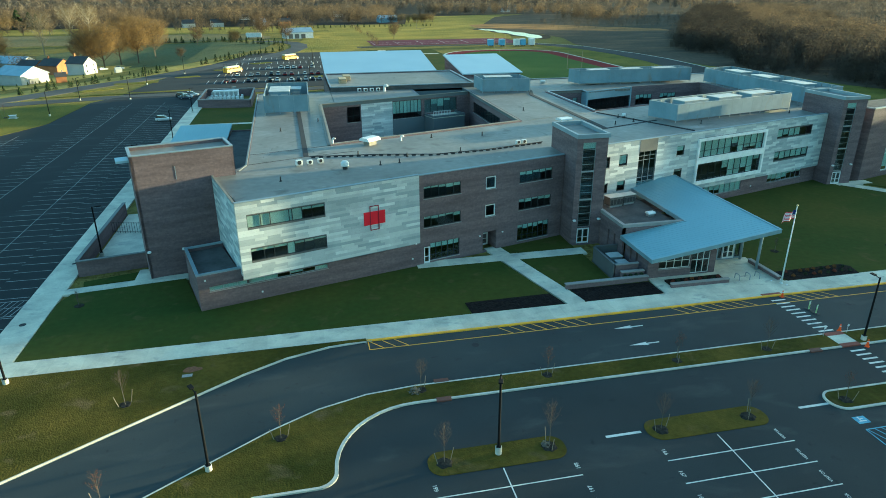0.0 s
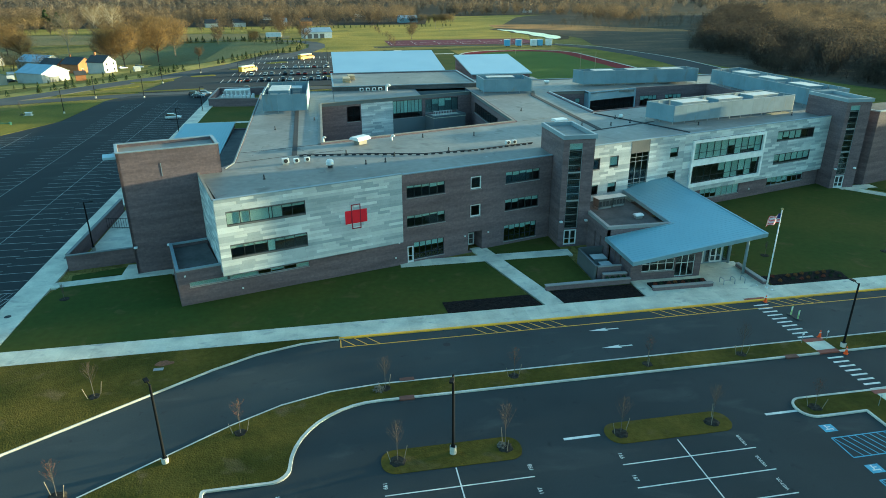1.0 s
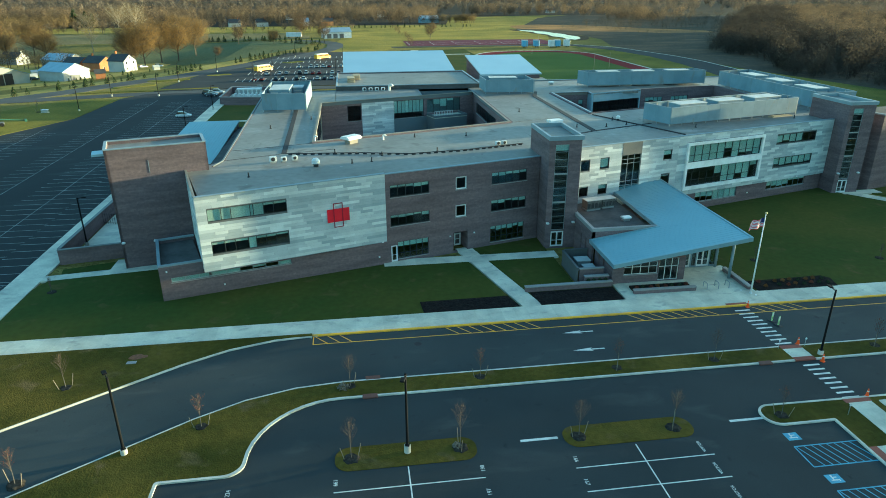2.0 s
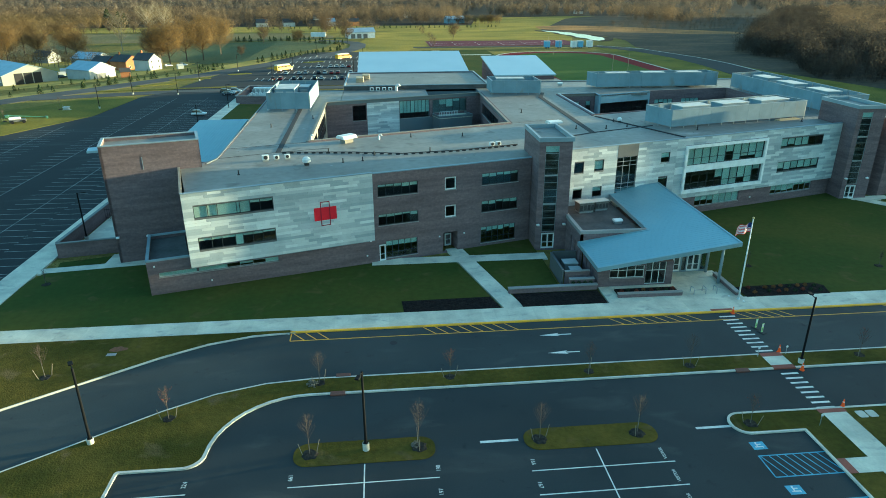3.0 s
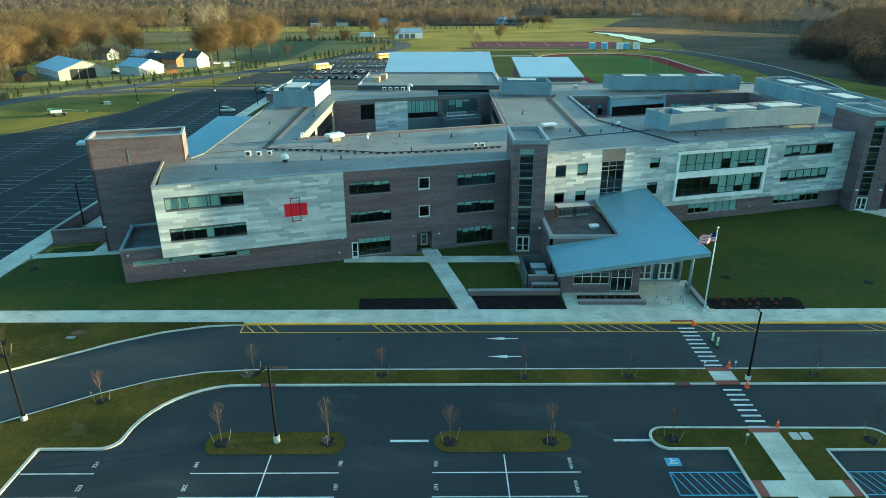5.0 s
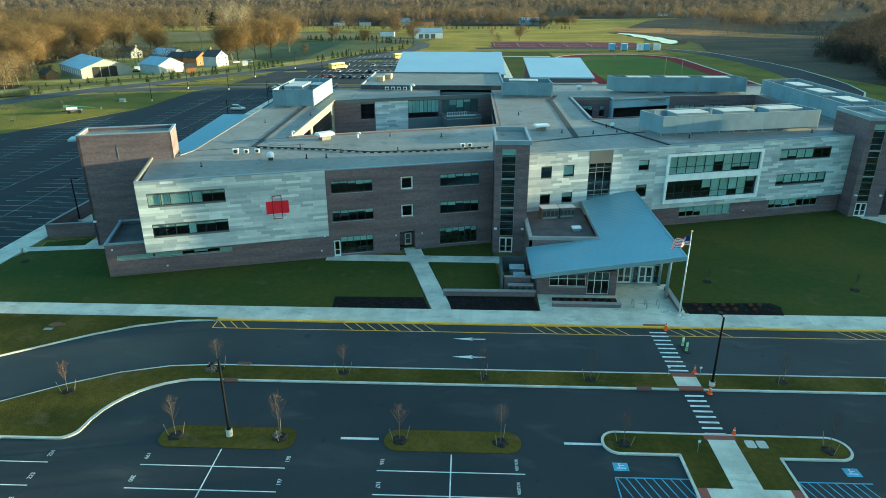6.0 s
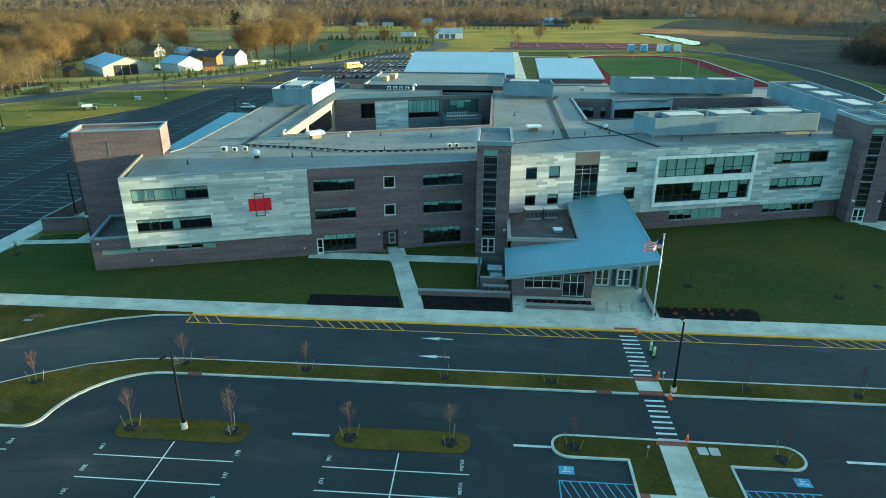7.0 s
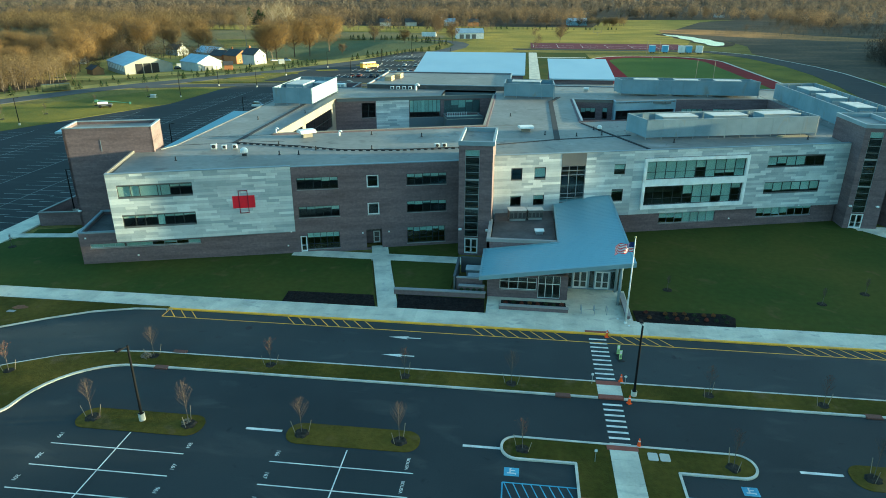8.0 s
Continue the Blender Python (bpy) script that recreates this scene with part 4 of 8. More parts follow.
# east clad wing
E_holes = [(2.75, 4.5, 9.86, 11.55), (6.47, 8.25, 9.88, 11.62), (2.78, 4.46, 5.6, 7.25), (6.47, 8.2, 5.6, 7.25), (10.74, 14.72, 5.85, 11.7), (19.45, 21.25, 10.02, 11.68), (19.35, 21.25, 5.68, 7.38),
           (24.8, 41.9, 8.98, 12.0), (24.8, 41.8, 4.68, 7.92), (45.85, 56.05, 10.24, 11.9), (45.95, 56.0, 5.84, 7.56)]
E_skip = E_holes[:7] + [(10.74, 14.72, 11.7, 13.7), (24.37, 42.35, 4.1, 12.45)] + E_holes[9:]
E_base = [(28.15, 38.05, 1.3, 3.06), (45.65, 55.75, 1.5, 3.14)]
clad_e = solid_part("clad_wall", EAST, 0.05, 60.6, 3.2, 13.75, E_holes, DARK_PANEL, 0.3, label="pale multi-tone board cladding with windows")
clad_e2 = solid_part("clad_fascia", EAST, 22.6, 60.6, 13.0, 13.7, [], DARK_PANEL, 0.2, out=-0.31)
split_panels(clad_e, EAST, 0.05, 22.6, 3.2, 13.75, E_skip, seed=21, mesh=PANEL_MESH)
split_panels(clad_e2, EAST, 22.6, 60.6, 3.2, 13.75, E_skip, seed=22, mesh=PANEL_MESH)
solid_part("brick_wall", EAST, 0.05, 60.2, -0.4, 3.2, E_base, BRICK, 0.35, out=-0.3, label="dark brick base with strip windows")
for h, share in zip(E_holes[:4] + E_holes[5:7], (0.0, 0.85, 0.15, 0.45, 0.5, 0.12)):
    window(school, EAST, h, 1, blinds=(share,), finish=DARK_FRAME)
window(school, EAST, E_holes[4], 3, (0.12, 0.24, 0.75, 0.87), finish=ALUMINIUM, sill=False)
bm = bmesh.new()
EAST.box(bm, 10.74, 14.72, 11.7, 13.7, 0.0, 0.05)
part("spandrel_panel", bm, DARK_PANEL, school, "charcoal spandrel above the stair window")
bm = bmesh.new()
for a, b, c, d in ((24.37, 24.8, 4.1, 12.45), (41.9, 42.35, 4.1, 12.45), (24.8, 41.9, 12.0, 12.45), (24.8, 41.9, 7.92, 8.98), (24.8, 41.9, 4.1, 4.68)):
    EAST.box(bm, a, b, c, d, 0.0, 0.38)
part("window_surround", bm, WHITE_PAINT, school, "broad white projecting window surround")
window(school, EAST, E_holes[7], 10, (0.38,), blinds=(1, 1, 1, 1, 1, 0.45, 1, 0.8, 0.8, 1), finish=DARK_FRAME, sill=False)
window(school, EAST, E_holes[8], 10, (0.32,), blinds=(0, 0, 0, 0, 0.5, 1, 1, 0.7, 1, 0.3), finish=DARK_FRAME, sill=False)
window(school, EAST, E_holes[9], 6, blinds=(0.85, 0.7, 0.9, 0.9, 0, 0), finish=DARK_FRAME, sill=False)
window(school, EAST, E_holes[10], 6, blinds=(0.7, 0.85, 0.8, 0.8, 0.85, 0.8), finish=DARK_FRAME, sill=False)
window(school, EAST, E_base[0], 7, blinds=(0.5, 0.5, 0.6, 1, 1, 1, 1), out=-0.3)
window(school, EAST, E_base[1], 7, blinds=(0.6, 0.7, 0.8, 0.7, 0.3, 0.3, 0.3), out=-0.3)

# wing beyond the east tower
FW = Wall((110.4, 107.35), (150, 118.7))
F_hole = (7.3, 24, 1.2, 9.5)
solid_part("brick_wall", FW, 0, 41, -0.4, 14.6, [F_hole], BRICK, label="dark brick wing with white-framed glazing")
solid_part("brick_wall", Wall((107.6, 114.2), (110.4, 107.35)), 0, 7.4, -0.4, 14.6, [], BRICK)
coping([(107.7, 114.2), (110.4, 107.3), (150, 118.65)], 14.6, 0.5, 0.25)
slab("roof", [(110.6, 108.0), (150, 119.3), (150, 127), (107.6, 116.5), (107.6, 114.2)], 13.8, 14.0, MEMBRANE_DARK, school)
window(school, FW, F_hole, 8, (0.45, 0.55), blinds=(0.9,) * 8, bar=0.2, finish=WHITE_METAL)

# courtyards
cw, cn, ce = Wall((4.1, 106.5), (4.1, 146.5)), Wall((4.1, 146.5), (41.0, 158.0)), Wall((41.0, 158.0), (41.0, 118.8))
cs = Wall((41.0, 118.8), (4.1, 106.5))


def court_wall(w, holes, mat, h=13.35):
    return solid_part("court_wall", w, 0, w.length, -0.4, h, holes, mat, 0.4)


cw_h = [(18, 37, 7.4, 11.6), (5, 16, 7.4, 11.6)]
court_wall(cw, cw_h, TAN_FASCIA)
for h in cw_h:
    window(school, cw, h, 6, (0.5,), sill=False, finish=DARK_FRAME)
cn_h = [(6.2, 9.4, 8.7, 12.2), (17.6, 25.2, 8.4, 12.5), (26.0, 35.0, 9.2, 12.3)]
court_wall(cn, cn_h, BRICK)
window(school, cn, cn_h[0], 2, (0.4,), finish=DARK_FRAME)
window(school, cn, cn_h[1], 8, blinds=(0.7,) * 8, finish=DARK_FRAME)
window(school, cn, cn_h[2], 5, blinds=(0, 0.4, 0.6, 0.2, 0), finish=DARK_FRAME)
pc = solid_part("court_clad", cn, 9.6, 17.5, 2.0, 12.6, [], DARK_PANEL, 0.05, out=0.06)
split_panels(pc, cn, 9.6, 17.5, 2.0, 12.6, [], seed=3, mesh=PANEL_MESH, out=0.1)
ce_h = [(4, 26, 8.9, 11.4), (30, 36, 8.9, 11.4)]
court_wall(ce, ce_h, BRICK)
window(school, ce, ce_h[0], 10, finish=DARK_FRAME)
window(school, ce, ce_h[1], 3, finish=DARK_FRAME)
court_wall(cs, [], BRICK)
coping([(4.1, 106.5), (4.1, 146.5), (41.0, 158.0), (41.0, 118.8)], 13.35, 0.42, 0.1, True, mat=TAN_FASCIA, out=0.42)
for w, a, b in ((cn, 0.45, cn.length - 0.45), (cw, 0.45, cw.length - 0.45), (ce, 0.45, ce.length - 0.45)):
    bm = bmesh.new()
    w.box(bm, a, b, 12.62, 13.34, 0.003, 0.05)
    part("parapet_band", bm, PARAPET if w is not cw else TAN_FASCIA, school, "dark metal parapet band round the courtyard" if w is not cw else "")
# a raised terrace in the courtyard corner
ter = thing("roof_terrace", "dark metal-clad terrace block with a pale railing", "terrace", (32, 152, 0))
for nm, a, b, c, d, e, f, mt in (("terrace_wall", 26.0, 34.5, -0.3, 8.5, 0.1, 4.6, PARAPET), ("terrace_deck", 25.9, 34.6, 8.5, 8.65, 0.1, 4.7, CONCRETE), ("upstand", 25.9, 26.2, 8.65, 9.1, 0.1, 4.7, PARAPET), ("upstand", 34.3, 34.6, 8.65, 9.1, 0.1, 4.7, PARAPET), ("upstand", 26.2, 34.3, 8.65, 9.1, 4.4, 4.7, PARAPET)):
    bm = bmesh.new()
    cn.box(bm, a, b, c, d, e, f)
    part(nm, bm, mt, ter)
bm = bmesh.new()
cn.box(bm, 17.55, 36.0, -0.3, 8.3, 0.003, 0.08)
part("dark_cladding", bm, PARAPET, school, "dark blue-grey metal cladding in the courtyard")
for k in range(12):
    bm = bmesh.new()
    cn.box(bm, 26.0 + k * 0.42, 26.08 + k * 0.42, 9.1, 10.1, 4.5, 4.56)
    part("railing_post", bm, WHITE_METAL, ter)
bm = bmesh.new()
cn.box(bm, 25.95, 30.75, 10.1, 10.17, 4.48, 4.58)
part("railing", bm, WHITE_METAL, ter)
slab("court_floor", [(4.5, 107), (40.6, 119), (40.6, 157.5), (4.5, 146)], -0.3, 0.05, CONCRETE, school)
d2w, d2n, d2n2, d2n3 = Wall((59.3, 125.0), (59.3, 153.1)), Wall((59.3, 153.1), (68.8, 153.4)), Wall((68.8, 150.3), (83.5, 155.5)), Wall((83.5, 155.6), (104.9, 158.6))
for w, hs in ((d2w, [(6, 20, 8.8, 11.2)]), (d2n, [(2.2, 5.6, 9.0, 11.4), (7.2, 8.4, 8.9, 11.5)]), (d2n3, [(1.5, 6.5, 8.6, 11.2), (9, 14, 8.6, 11.2)])):
    court_wall(w, hs, BRICK)
    for h in hs:
        window(school, w, h, max(1, round((h[1] - h[0]) / 1.2)), blinds=(0.4, 0.3, 0.4, 0.4), finish=DARK_FRAME)
bay = (0.4, 15.2, 8.2, 11.3)
court_wall(d2n2, [bay], BLUE_METAL)
window(school, d2n2, bay, 9, (0.5,), finish=DARK_FRAME, sill=False)
slab("bay_roof", [(68.8, 150.3), (83.5, 155.5), (83.4, 156.3), (68.8, 153.4)], ROOF - 0.3, ROOF + 0.004, MEMBRANE, school)
court_wall(Wall((68.8, 153.6), (68.8, 150.3)), [], BLUE_METAL)
court_wall(Wall((104.9, 158.6), (104.9, 139.2)), [], BRICK)
court_wall(Wall((104.9, 139.2), (59.3, 125.9)), [], BRICK)
coping([(59.3, 125.5), (59.3, 153.1), (68.8, 153.4)], 13.35, 0.45, 0.15, out=0.42)
slab("court_floor", [(59.8, 126.5), (104.5, 139.5), (104.5, 158), (59.8, 152.6)], -0.3, 0.05, CONCRETE, school)

# raised block, gyms, outer walls
solid_part("upper_wall", Wall((7.4, 165.9), (44.4, 165.9)), 0, 37, 12.9, 14.2, [], MEMBRANE_DARK, 0.3)
slab("upper_roof", rect(7.4, 44.4, 166.2, 194), 13.0, 14.0, MEMBRANE, school, "grey upper roof with worn patches")
coping([(7.4, 165.9), (44.4, 165.9), (44.4, 194), (7.4, 194)], 14.2, 0.4, 0.18, True)
bm = bmesh.new()
strip_along(bm, [(7.4, 166), (44.4, 166), (44.4, 194), (7.4, 194)], 0, 0.35, 0, 14.2, True)
part("upper_wall", bm, BRICK, school)
for x0, x1, y0, y1, za, zb in ((8.8, 48.3, 231, 264.2, 9.6, 14.1), (56.8, 79.0, 228.5, 261.5, 8.8, 12.3)):
    f = (lambda x, y, a=za, b=zb, c=y0, d=y1: a + (y - c) * (b - a) / (d - c))
    gw = bmesh.new()
    prism(gw, rect(x0 + 0.6, x1 - 0.6, y0 + 0.6, y1 - 0.6), -0.4, lambda x, y: f(x, y) - 0.4)
    part("gym_wall", gw, BRICK, school)
    gr = bmesh.new()
    prism(gr, rect(x0, x1, y0, y1), lambda x, y: f(x, y) - 0.4, f)
    gym = part("gym_roof", gr, PALE_SEAM, school, "pale blue sloping standing-seam gym roof")
    seams = bmesh.new()
    x = x0 + 0.6
    while x < x1:
        v = box(seams, x, x + 0.03, y0, y1, -0.01, 0.007)
        for q in v:
            q.co.z += f(q.co.x, q.co.y)
        x += 1.2
    part("roof_seams", seams, PALE_SEAM, gym)
slab("low_roof", rect(8.8, 80, 194.1, 231), 6.0, 7.0, MEMBRANE, school)
slab("low_roof", rect(44.5, 104, 176, 194), 8.0, 9.0, MEMBRANE, school)
bm = bmesh.new()
strip_along(bm, [(-8.6, 96.2), (-10.1, 166), (7.4, 166)], -0.3, 0.0, -0.4, 13.22)
part("outer_wall", bm, BRICK, school)
coping([(7.4, 165.8), (-10.1, 166), (-8.6, 96.2), (-9.5, 93.0)], 13.22, 0.26, 0.1, mat=PARAPET, out=0.1)
bm = bmesh.new()
strip_along(bm, [(119, 115), (119, 176), (45, 176)], -0.3, 0.0, -0.4, 13.3)
part("outer_wall", bm, BRICK, school)
coping([(119, 115), (119, 176), (45, 176)], 13.3, 0.45, 0.15)
# copings along the front
coping([tuple(CLAD_A.p + CLAD_A.n * 0.06), tuple(CLAD_A.q + CLAD_A.n * 0.06)], 13.45, 0.5, 0.12)
coping([tuple(BASE.p + BASE.u * 30.25), tuple(BASE.p + BASE.u * 55.3)], 13.3, 0.5, 0.12)
coping([tuple(EAST.p + EAST.n * 0.06), tuple(EAST.q + EAST.n * 0.06)], 13.75, 0.5, 0.1)
coping([(-12.9, 91), (-8.84, 76.9)], 13.45, 0.3, 0.08, mat=TAN_FASCIA)
# floors and unseen room walls behind the windows, coloured dark for gloom
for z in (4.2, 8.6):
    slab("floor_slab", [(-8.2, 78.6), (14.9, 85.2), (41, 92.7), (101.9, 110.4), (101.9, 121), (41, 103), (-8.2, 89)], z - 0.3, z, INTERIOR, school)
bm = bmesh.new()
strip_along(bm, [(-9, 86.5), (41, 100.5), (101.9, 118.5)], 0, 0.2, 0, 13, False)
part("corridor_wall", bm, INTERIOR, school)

# lower west roofs and yard
slab("low_roof", [(-19.2, 97.5), (-8.9, 97.5), (-9.9, 158), (-16.4, 158), (-16.4, 123.8), (-19.2, 123.8)], 5.6, 6.0, MEMBRANE_DARK, school, "dark low roof beside the west wing")
solid_part("brick_wall", Wall((-9.9, 158.3), (-16.4, 158.3)), 0, 6.5, -0.4, 6.3, [], BRICK)


def lean_z(x, y):
    return 7.1 - (162.5 - y) * 0.04


bm = prism(bmesh.new(), rect(-28.2, -16.5, 124, 162.5), lambda x, y: lean_z(x, y) - 0.35, lean_z)
lean = part("lean_roof", bm, STANDING_SEAM, school, "blue standing-seam lean roof behind the stair block")
bm = bmesh.new()
x = -27.9
while x < -16.6:
    v = box(bm, x, x + 0.03, 124.1, 162.4, -0.01, 0.04)
    for q in v:
        q.co.z += lean_z(q.co.x, q.co.y)
    x += 0.61
part("roof_seams", bm, STANDING_SEAM, lean)
bm = prism(bmesh.new(), rect(-27.8, -16.7, 124.4, 162.1), -0.4, lambda x, y: lean_z(x, y) - 0.37)
part("lean_wall", bm, BRICK, school)

# entrance pavilion under the folded canopy
EN = Wall((44.3, 72.9), (54.8, 72.9))
lob = [(1.6, 6.3, 1.3, 3.0), (6.5, 9.3, 0.25, 3.4)]
solid_part("lobby_wall", EN, 0, 10.25, -0.3, 3.45, lob, BRICK, label="dark brick lobby wall under the canopy")
window(school, EN, lob[0], 4, (0.62,), finish=WHITE_METAL, bar=0.06)
window(school, EN, lob[1], 3, (0.62,), finish=WHITE_METAL, sill=False, bar=0.06)
solid_part("lobby_wall", Wall((44.3, 79.6), (44.3, 72.9)), 0, 6.4, -0.3, 3.35, [(1.5, 2.0, 0.9, 2.9), (3.2, 3.7, 0.9, 2.9)], BRICK)
DW = Wall((54.6, 76.7), (61.4, 76.7))
dh = [(0.1, 0.75, 0.3, 2.75), (0.9, 2.75, 0.12, 2.7), (3.0, 3.6, 0.3, 2.75), (3.75, 5.6, 0.12, 2.7), (5.75, 6.6, 0.3, 2.75), (0.1, 6.6, 2.95, 4.6)]
solid_part("door_wall", DW, 0, 6.8, -0.3, 5.0, dh, METAL_TRIM, 0.15)
double_door(school, DW, 0.9, 2.75, 0.14, 2.7)
double_door(school, DW, 3.75, 5.6, 0.14, 2.7)
for h in (dh[0], dh[2], dh[4], dh[5]):
    window(school, DW, h, 1 if h[2] < 1 else 4, sill=False, finish=DARK_FRAME, bar=0.06)
solid_part("lobby_wall", Wall((54.55, 73.27), (54.55, 76.68)), 0, 3.4, -0.3, 4.6, [], BRICK)
GWL = Wall((61.4, 76.7), (61.4, 97.5))
gh = [(0.3 + i * 2.6, 2.7 + i * 2.6, 0.3, 4.4) for i in range(7)]
solid_part("glass_wall", GWL, 0, 20.5, -0.3, 5.4, gh, METAL_TRIM, 0.15)
for h in gh:
    window(school, GWL, h, 2, (0.5,), sill=False, finish=DARK_FRAME, bar=0.06)


# unseen lobby floor and walls, added in dark grey as the lobby's gloom
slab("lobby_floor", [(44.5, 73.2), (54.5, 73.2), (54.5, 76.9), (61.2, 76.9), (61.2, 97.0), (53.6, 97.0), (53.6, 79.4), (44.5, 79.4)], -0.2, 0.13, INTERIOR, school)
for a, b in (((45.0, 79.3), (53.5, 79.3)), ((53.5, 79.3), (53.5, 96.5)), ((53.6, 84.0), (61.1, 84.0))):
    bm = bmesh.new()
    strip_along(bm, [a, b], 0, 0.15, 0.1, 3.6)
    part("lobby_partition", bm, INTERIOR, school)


def canopy_z(x, y):
    return 3.85 + (x - 43.4) * 0.146 + (y - 70.6) * 0.012


outline = [(43.4, 70.6), (62.2, 70.6), (62.2, 97.6), (53.4, 97.6), (53.4, 79.6), (43.4, 79.6)]
bm = prism(bmesh.new(), outline, lambda x, y: canopy_z(x, y) - 0.42, canopy_z)
canopy = part("canopy_roof", bm, STANDING_SEAM, school, "sloping blue standing-seam canopy roof")
bm = bmesh.new()
y = 70.9
while y < 97.4:
    v = box(bm, 43.5 if y < 79.5 else 53.5, 62.1, y, y + 0.03, -0.01, 0.02)
    for q in v:
        q.co.z += canopy_z(q.co.x, q.co.y)
    y += 0.61
part("roof_seams", bm, STANDING_SEAM, canopy)
bm = bmesh.new()
strip_along(bm, outline, -0.06, 0.16, 0, 1, True)
for q in bm.verts:
    q.co.z = canopy_z(q.co.x, q.co.y) + (0.1 if q.co.z > 0.5 else -0.46)
part("canopy_fascia", bm, material("blue_fascia", (0.3, 0.4, 0.44), 0.45, 0.4, grain=0.03), canopy)
for x, y in ((60.9, 72.4), (61.0, 76.2)):
    bm = bmesh.new()
    cylinder(bm, x, y, 0.1, canopy_z(x, y) - 0.4, 0.2, n=14)
    part("canopy_column", bm, METAL_TRIM, school, smooth=True)
# flat part of the pavilion roof
slab("pavilion_roof", [(44.3, 79.9), (53.3, 79.9), (53.3, 96.0), (44.3, 93.5)], 4.3, 4.55, MEMBRANE_DARK, school, "dark flat pavilion roof")
coping([(53.3, 79.8), (43.7, 79.8), (43.7, 88.0)], 5.0, -0.5, 0.5, mat=STONE_CAP, out=0.0)
solid_part("lobby_wall", Wall((43.8, 79.7), (53.4, 79.7)), 0, 9.6, 3.9, 5.05, [], BRICK)
solid_part("lobby_wall", Wall((43.8, 88), (43.8, 79.7)), 0, 8.3, -0.3, 5.05, [(5.6, 6.1, 0.9, 3.3), (3.6, 4.1, 0.9, 3.3)], BRICK)

# ---- things on the roofs ----
SCREEN_MESH = unit_mesh("screen_panel", SCREEN)


def roof_screen(corners, z0, z1, units, label):
    """A plant screen: upright panels on posts round rooftop units."""
    cx, cy = sum(c[0] for c in corners) / 4, sum(c[1] for c in corners) / 4
    ob = thing("equipment_screen", label, "plant screen", (cx, cy, z0), "roof plant screens")
    for a, b in zip(corners, corners[1:] + corners[:1]):
        w = Wall(a, b)
        n = max(2, round(w.length / 3.0))
        step = w.length / n
        for i in range(n):
            placed("screen_panel", SCREEN_MESH, ob, "", w.m @ pose(i * step + 0.012, -0.05, z0 + 0.35) @ Matrix.Diagonal((step - 0.024, 0.08, z1 - z0 - 0.35, 1)))
            bm = bmesh.new()
            w.box(bm, i * step - 0.05, i * step + 0.05, z0 - 0.05, z1 - 0.1, -0.2, -0.06)
            part("post", bm, GALV, ob)
        bm = bmesh.new()
        w.box(bm, -0.05, w.length + 0.05, z1, z1 + 0.07, -0.12, 0.09)
        w.box(bm, 0, w.length, z0 + 0.9, z0 + 0.98, -0.18, -0.05)
        part("rail", bm, METAL_TRIM, ob)
    u = (Vector(corners[1]) - Vector(corners[0])).normalized()
    turn = math.degrees(math.atan2(u.y, u.x))
    for x, y, w, d, h in units:
        rooftop_unit(x, y, z0, w, d, h, turn)


def rooftop_unit(x, y, z, w, d, h, turn, body=SCREEN, slots=GALV):
    ob = thing("rooftop_unit", "grey rooftop air unit with a white top", "air unit", (x, y, z), "rooftop air units")
    ob.rotation_euler = (0, 0, radians(turn))
    for name, b, mat in (("curb", boxed(-w / 2 + 0.1, w / 2 - 0.1, -d / 2 + 0.1, d / 2 - 0.1, -0.02, 0.3), GALV), ("cabinet", boxed(-w / 2, w / 2, -d / 2, d / 2, 0.3, h - 0.12, 0.04), body), ("top", boxed(-w / 2 - 0.08, w / 2 + 0.08, -d / 2 - 0.08, d / 2 + 0.08, h - 0.12, h, 0.03), UNIT_TOP)):
        me = bpy.data.meshes.new(name)
        b.to_mesh(me), b.free()
        me.materials.append(mat)
        new(name, me).parent = ob
    n = int(w // 2) if slots is GALV else 4
    step = w / max(1, n)
    for k in range(n):
        b = bmesh.new()
        x0, x1 = -w / 2 + (k + 0.14) * step, -w / 2 + (k + 0.86) * step
        for j in range(5):
            z0 = 0.5 + (h - 0.95) * j / 5
            box(b, x0, x1, -d / 2 - 0.03, -d / 2 + 0.02, z0, z0 + (h - 0.95) * 0.15)
        me = bpy.data.meshes.new("louvre")
        b.to_mesh(me), b.free()
        me.materials.append(slots)
        new("louvre", me).parent = ob
    return ob


roof_screen([(-7.3, 137.6), (1.6, 137.4), (1.8, 157.2), (-7.2, 157.0)], 13.25, 16.9, [(-4.2, 147.5, 4.2, 8, 3.7), (-0.8, 152, 2.2, 4, 3.2)], "grey panel screen round plant on the west roof")
roof_screen([(43.4, 154.4), (55.1, 153.4), (55.0, 162.0), (43.5, 163.0)], 13.3, 16.5, [(48.6, 159.5, 6.8, 3, 3.3)], "grey panel screen round plant beside the courtyard")
roof_screen([(71.5, 161.2), (103.4, 161.0), (102.6, 166.2), (70.4, 166.1)], 13.4, 16.95, [(77.5, 163.8, 5.6, 2.6, 3.6), (87.0, 163.8, 5.6, 2.6, 3.6), (96.6, 163.8, 6.0, 2.6, 3.6)], "long grey panel screen round rooftop plant")
roof_screen([(69.0, 110.2), (99.7, 118.0), (97.8, 125.3), (66.6, 116.5)], 13.3, 16.6, [(74.8, 115.4, 6.4, 3.2, 3.45), (83.8, 117.8, 6.4, 3.2, 3.45), (93.4, 120.6, 7.0, 3.2, 3.45)], "long weathered grey screen round rooftop plant")
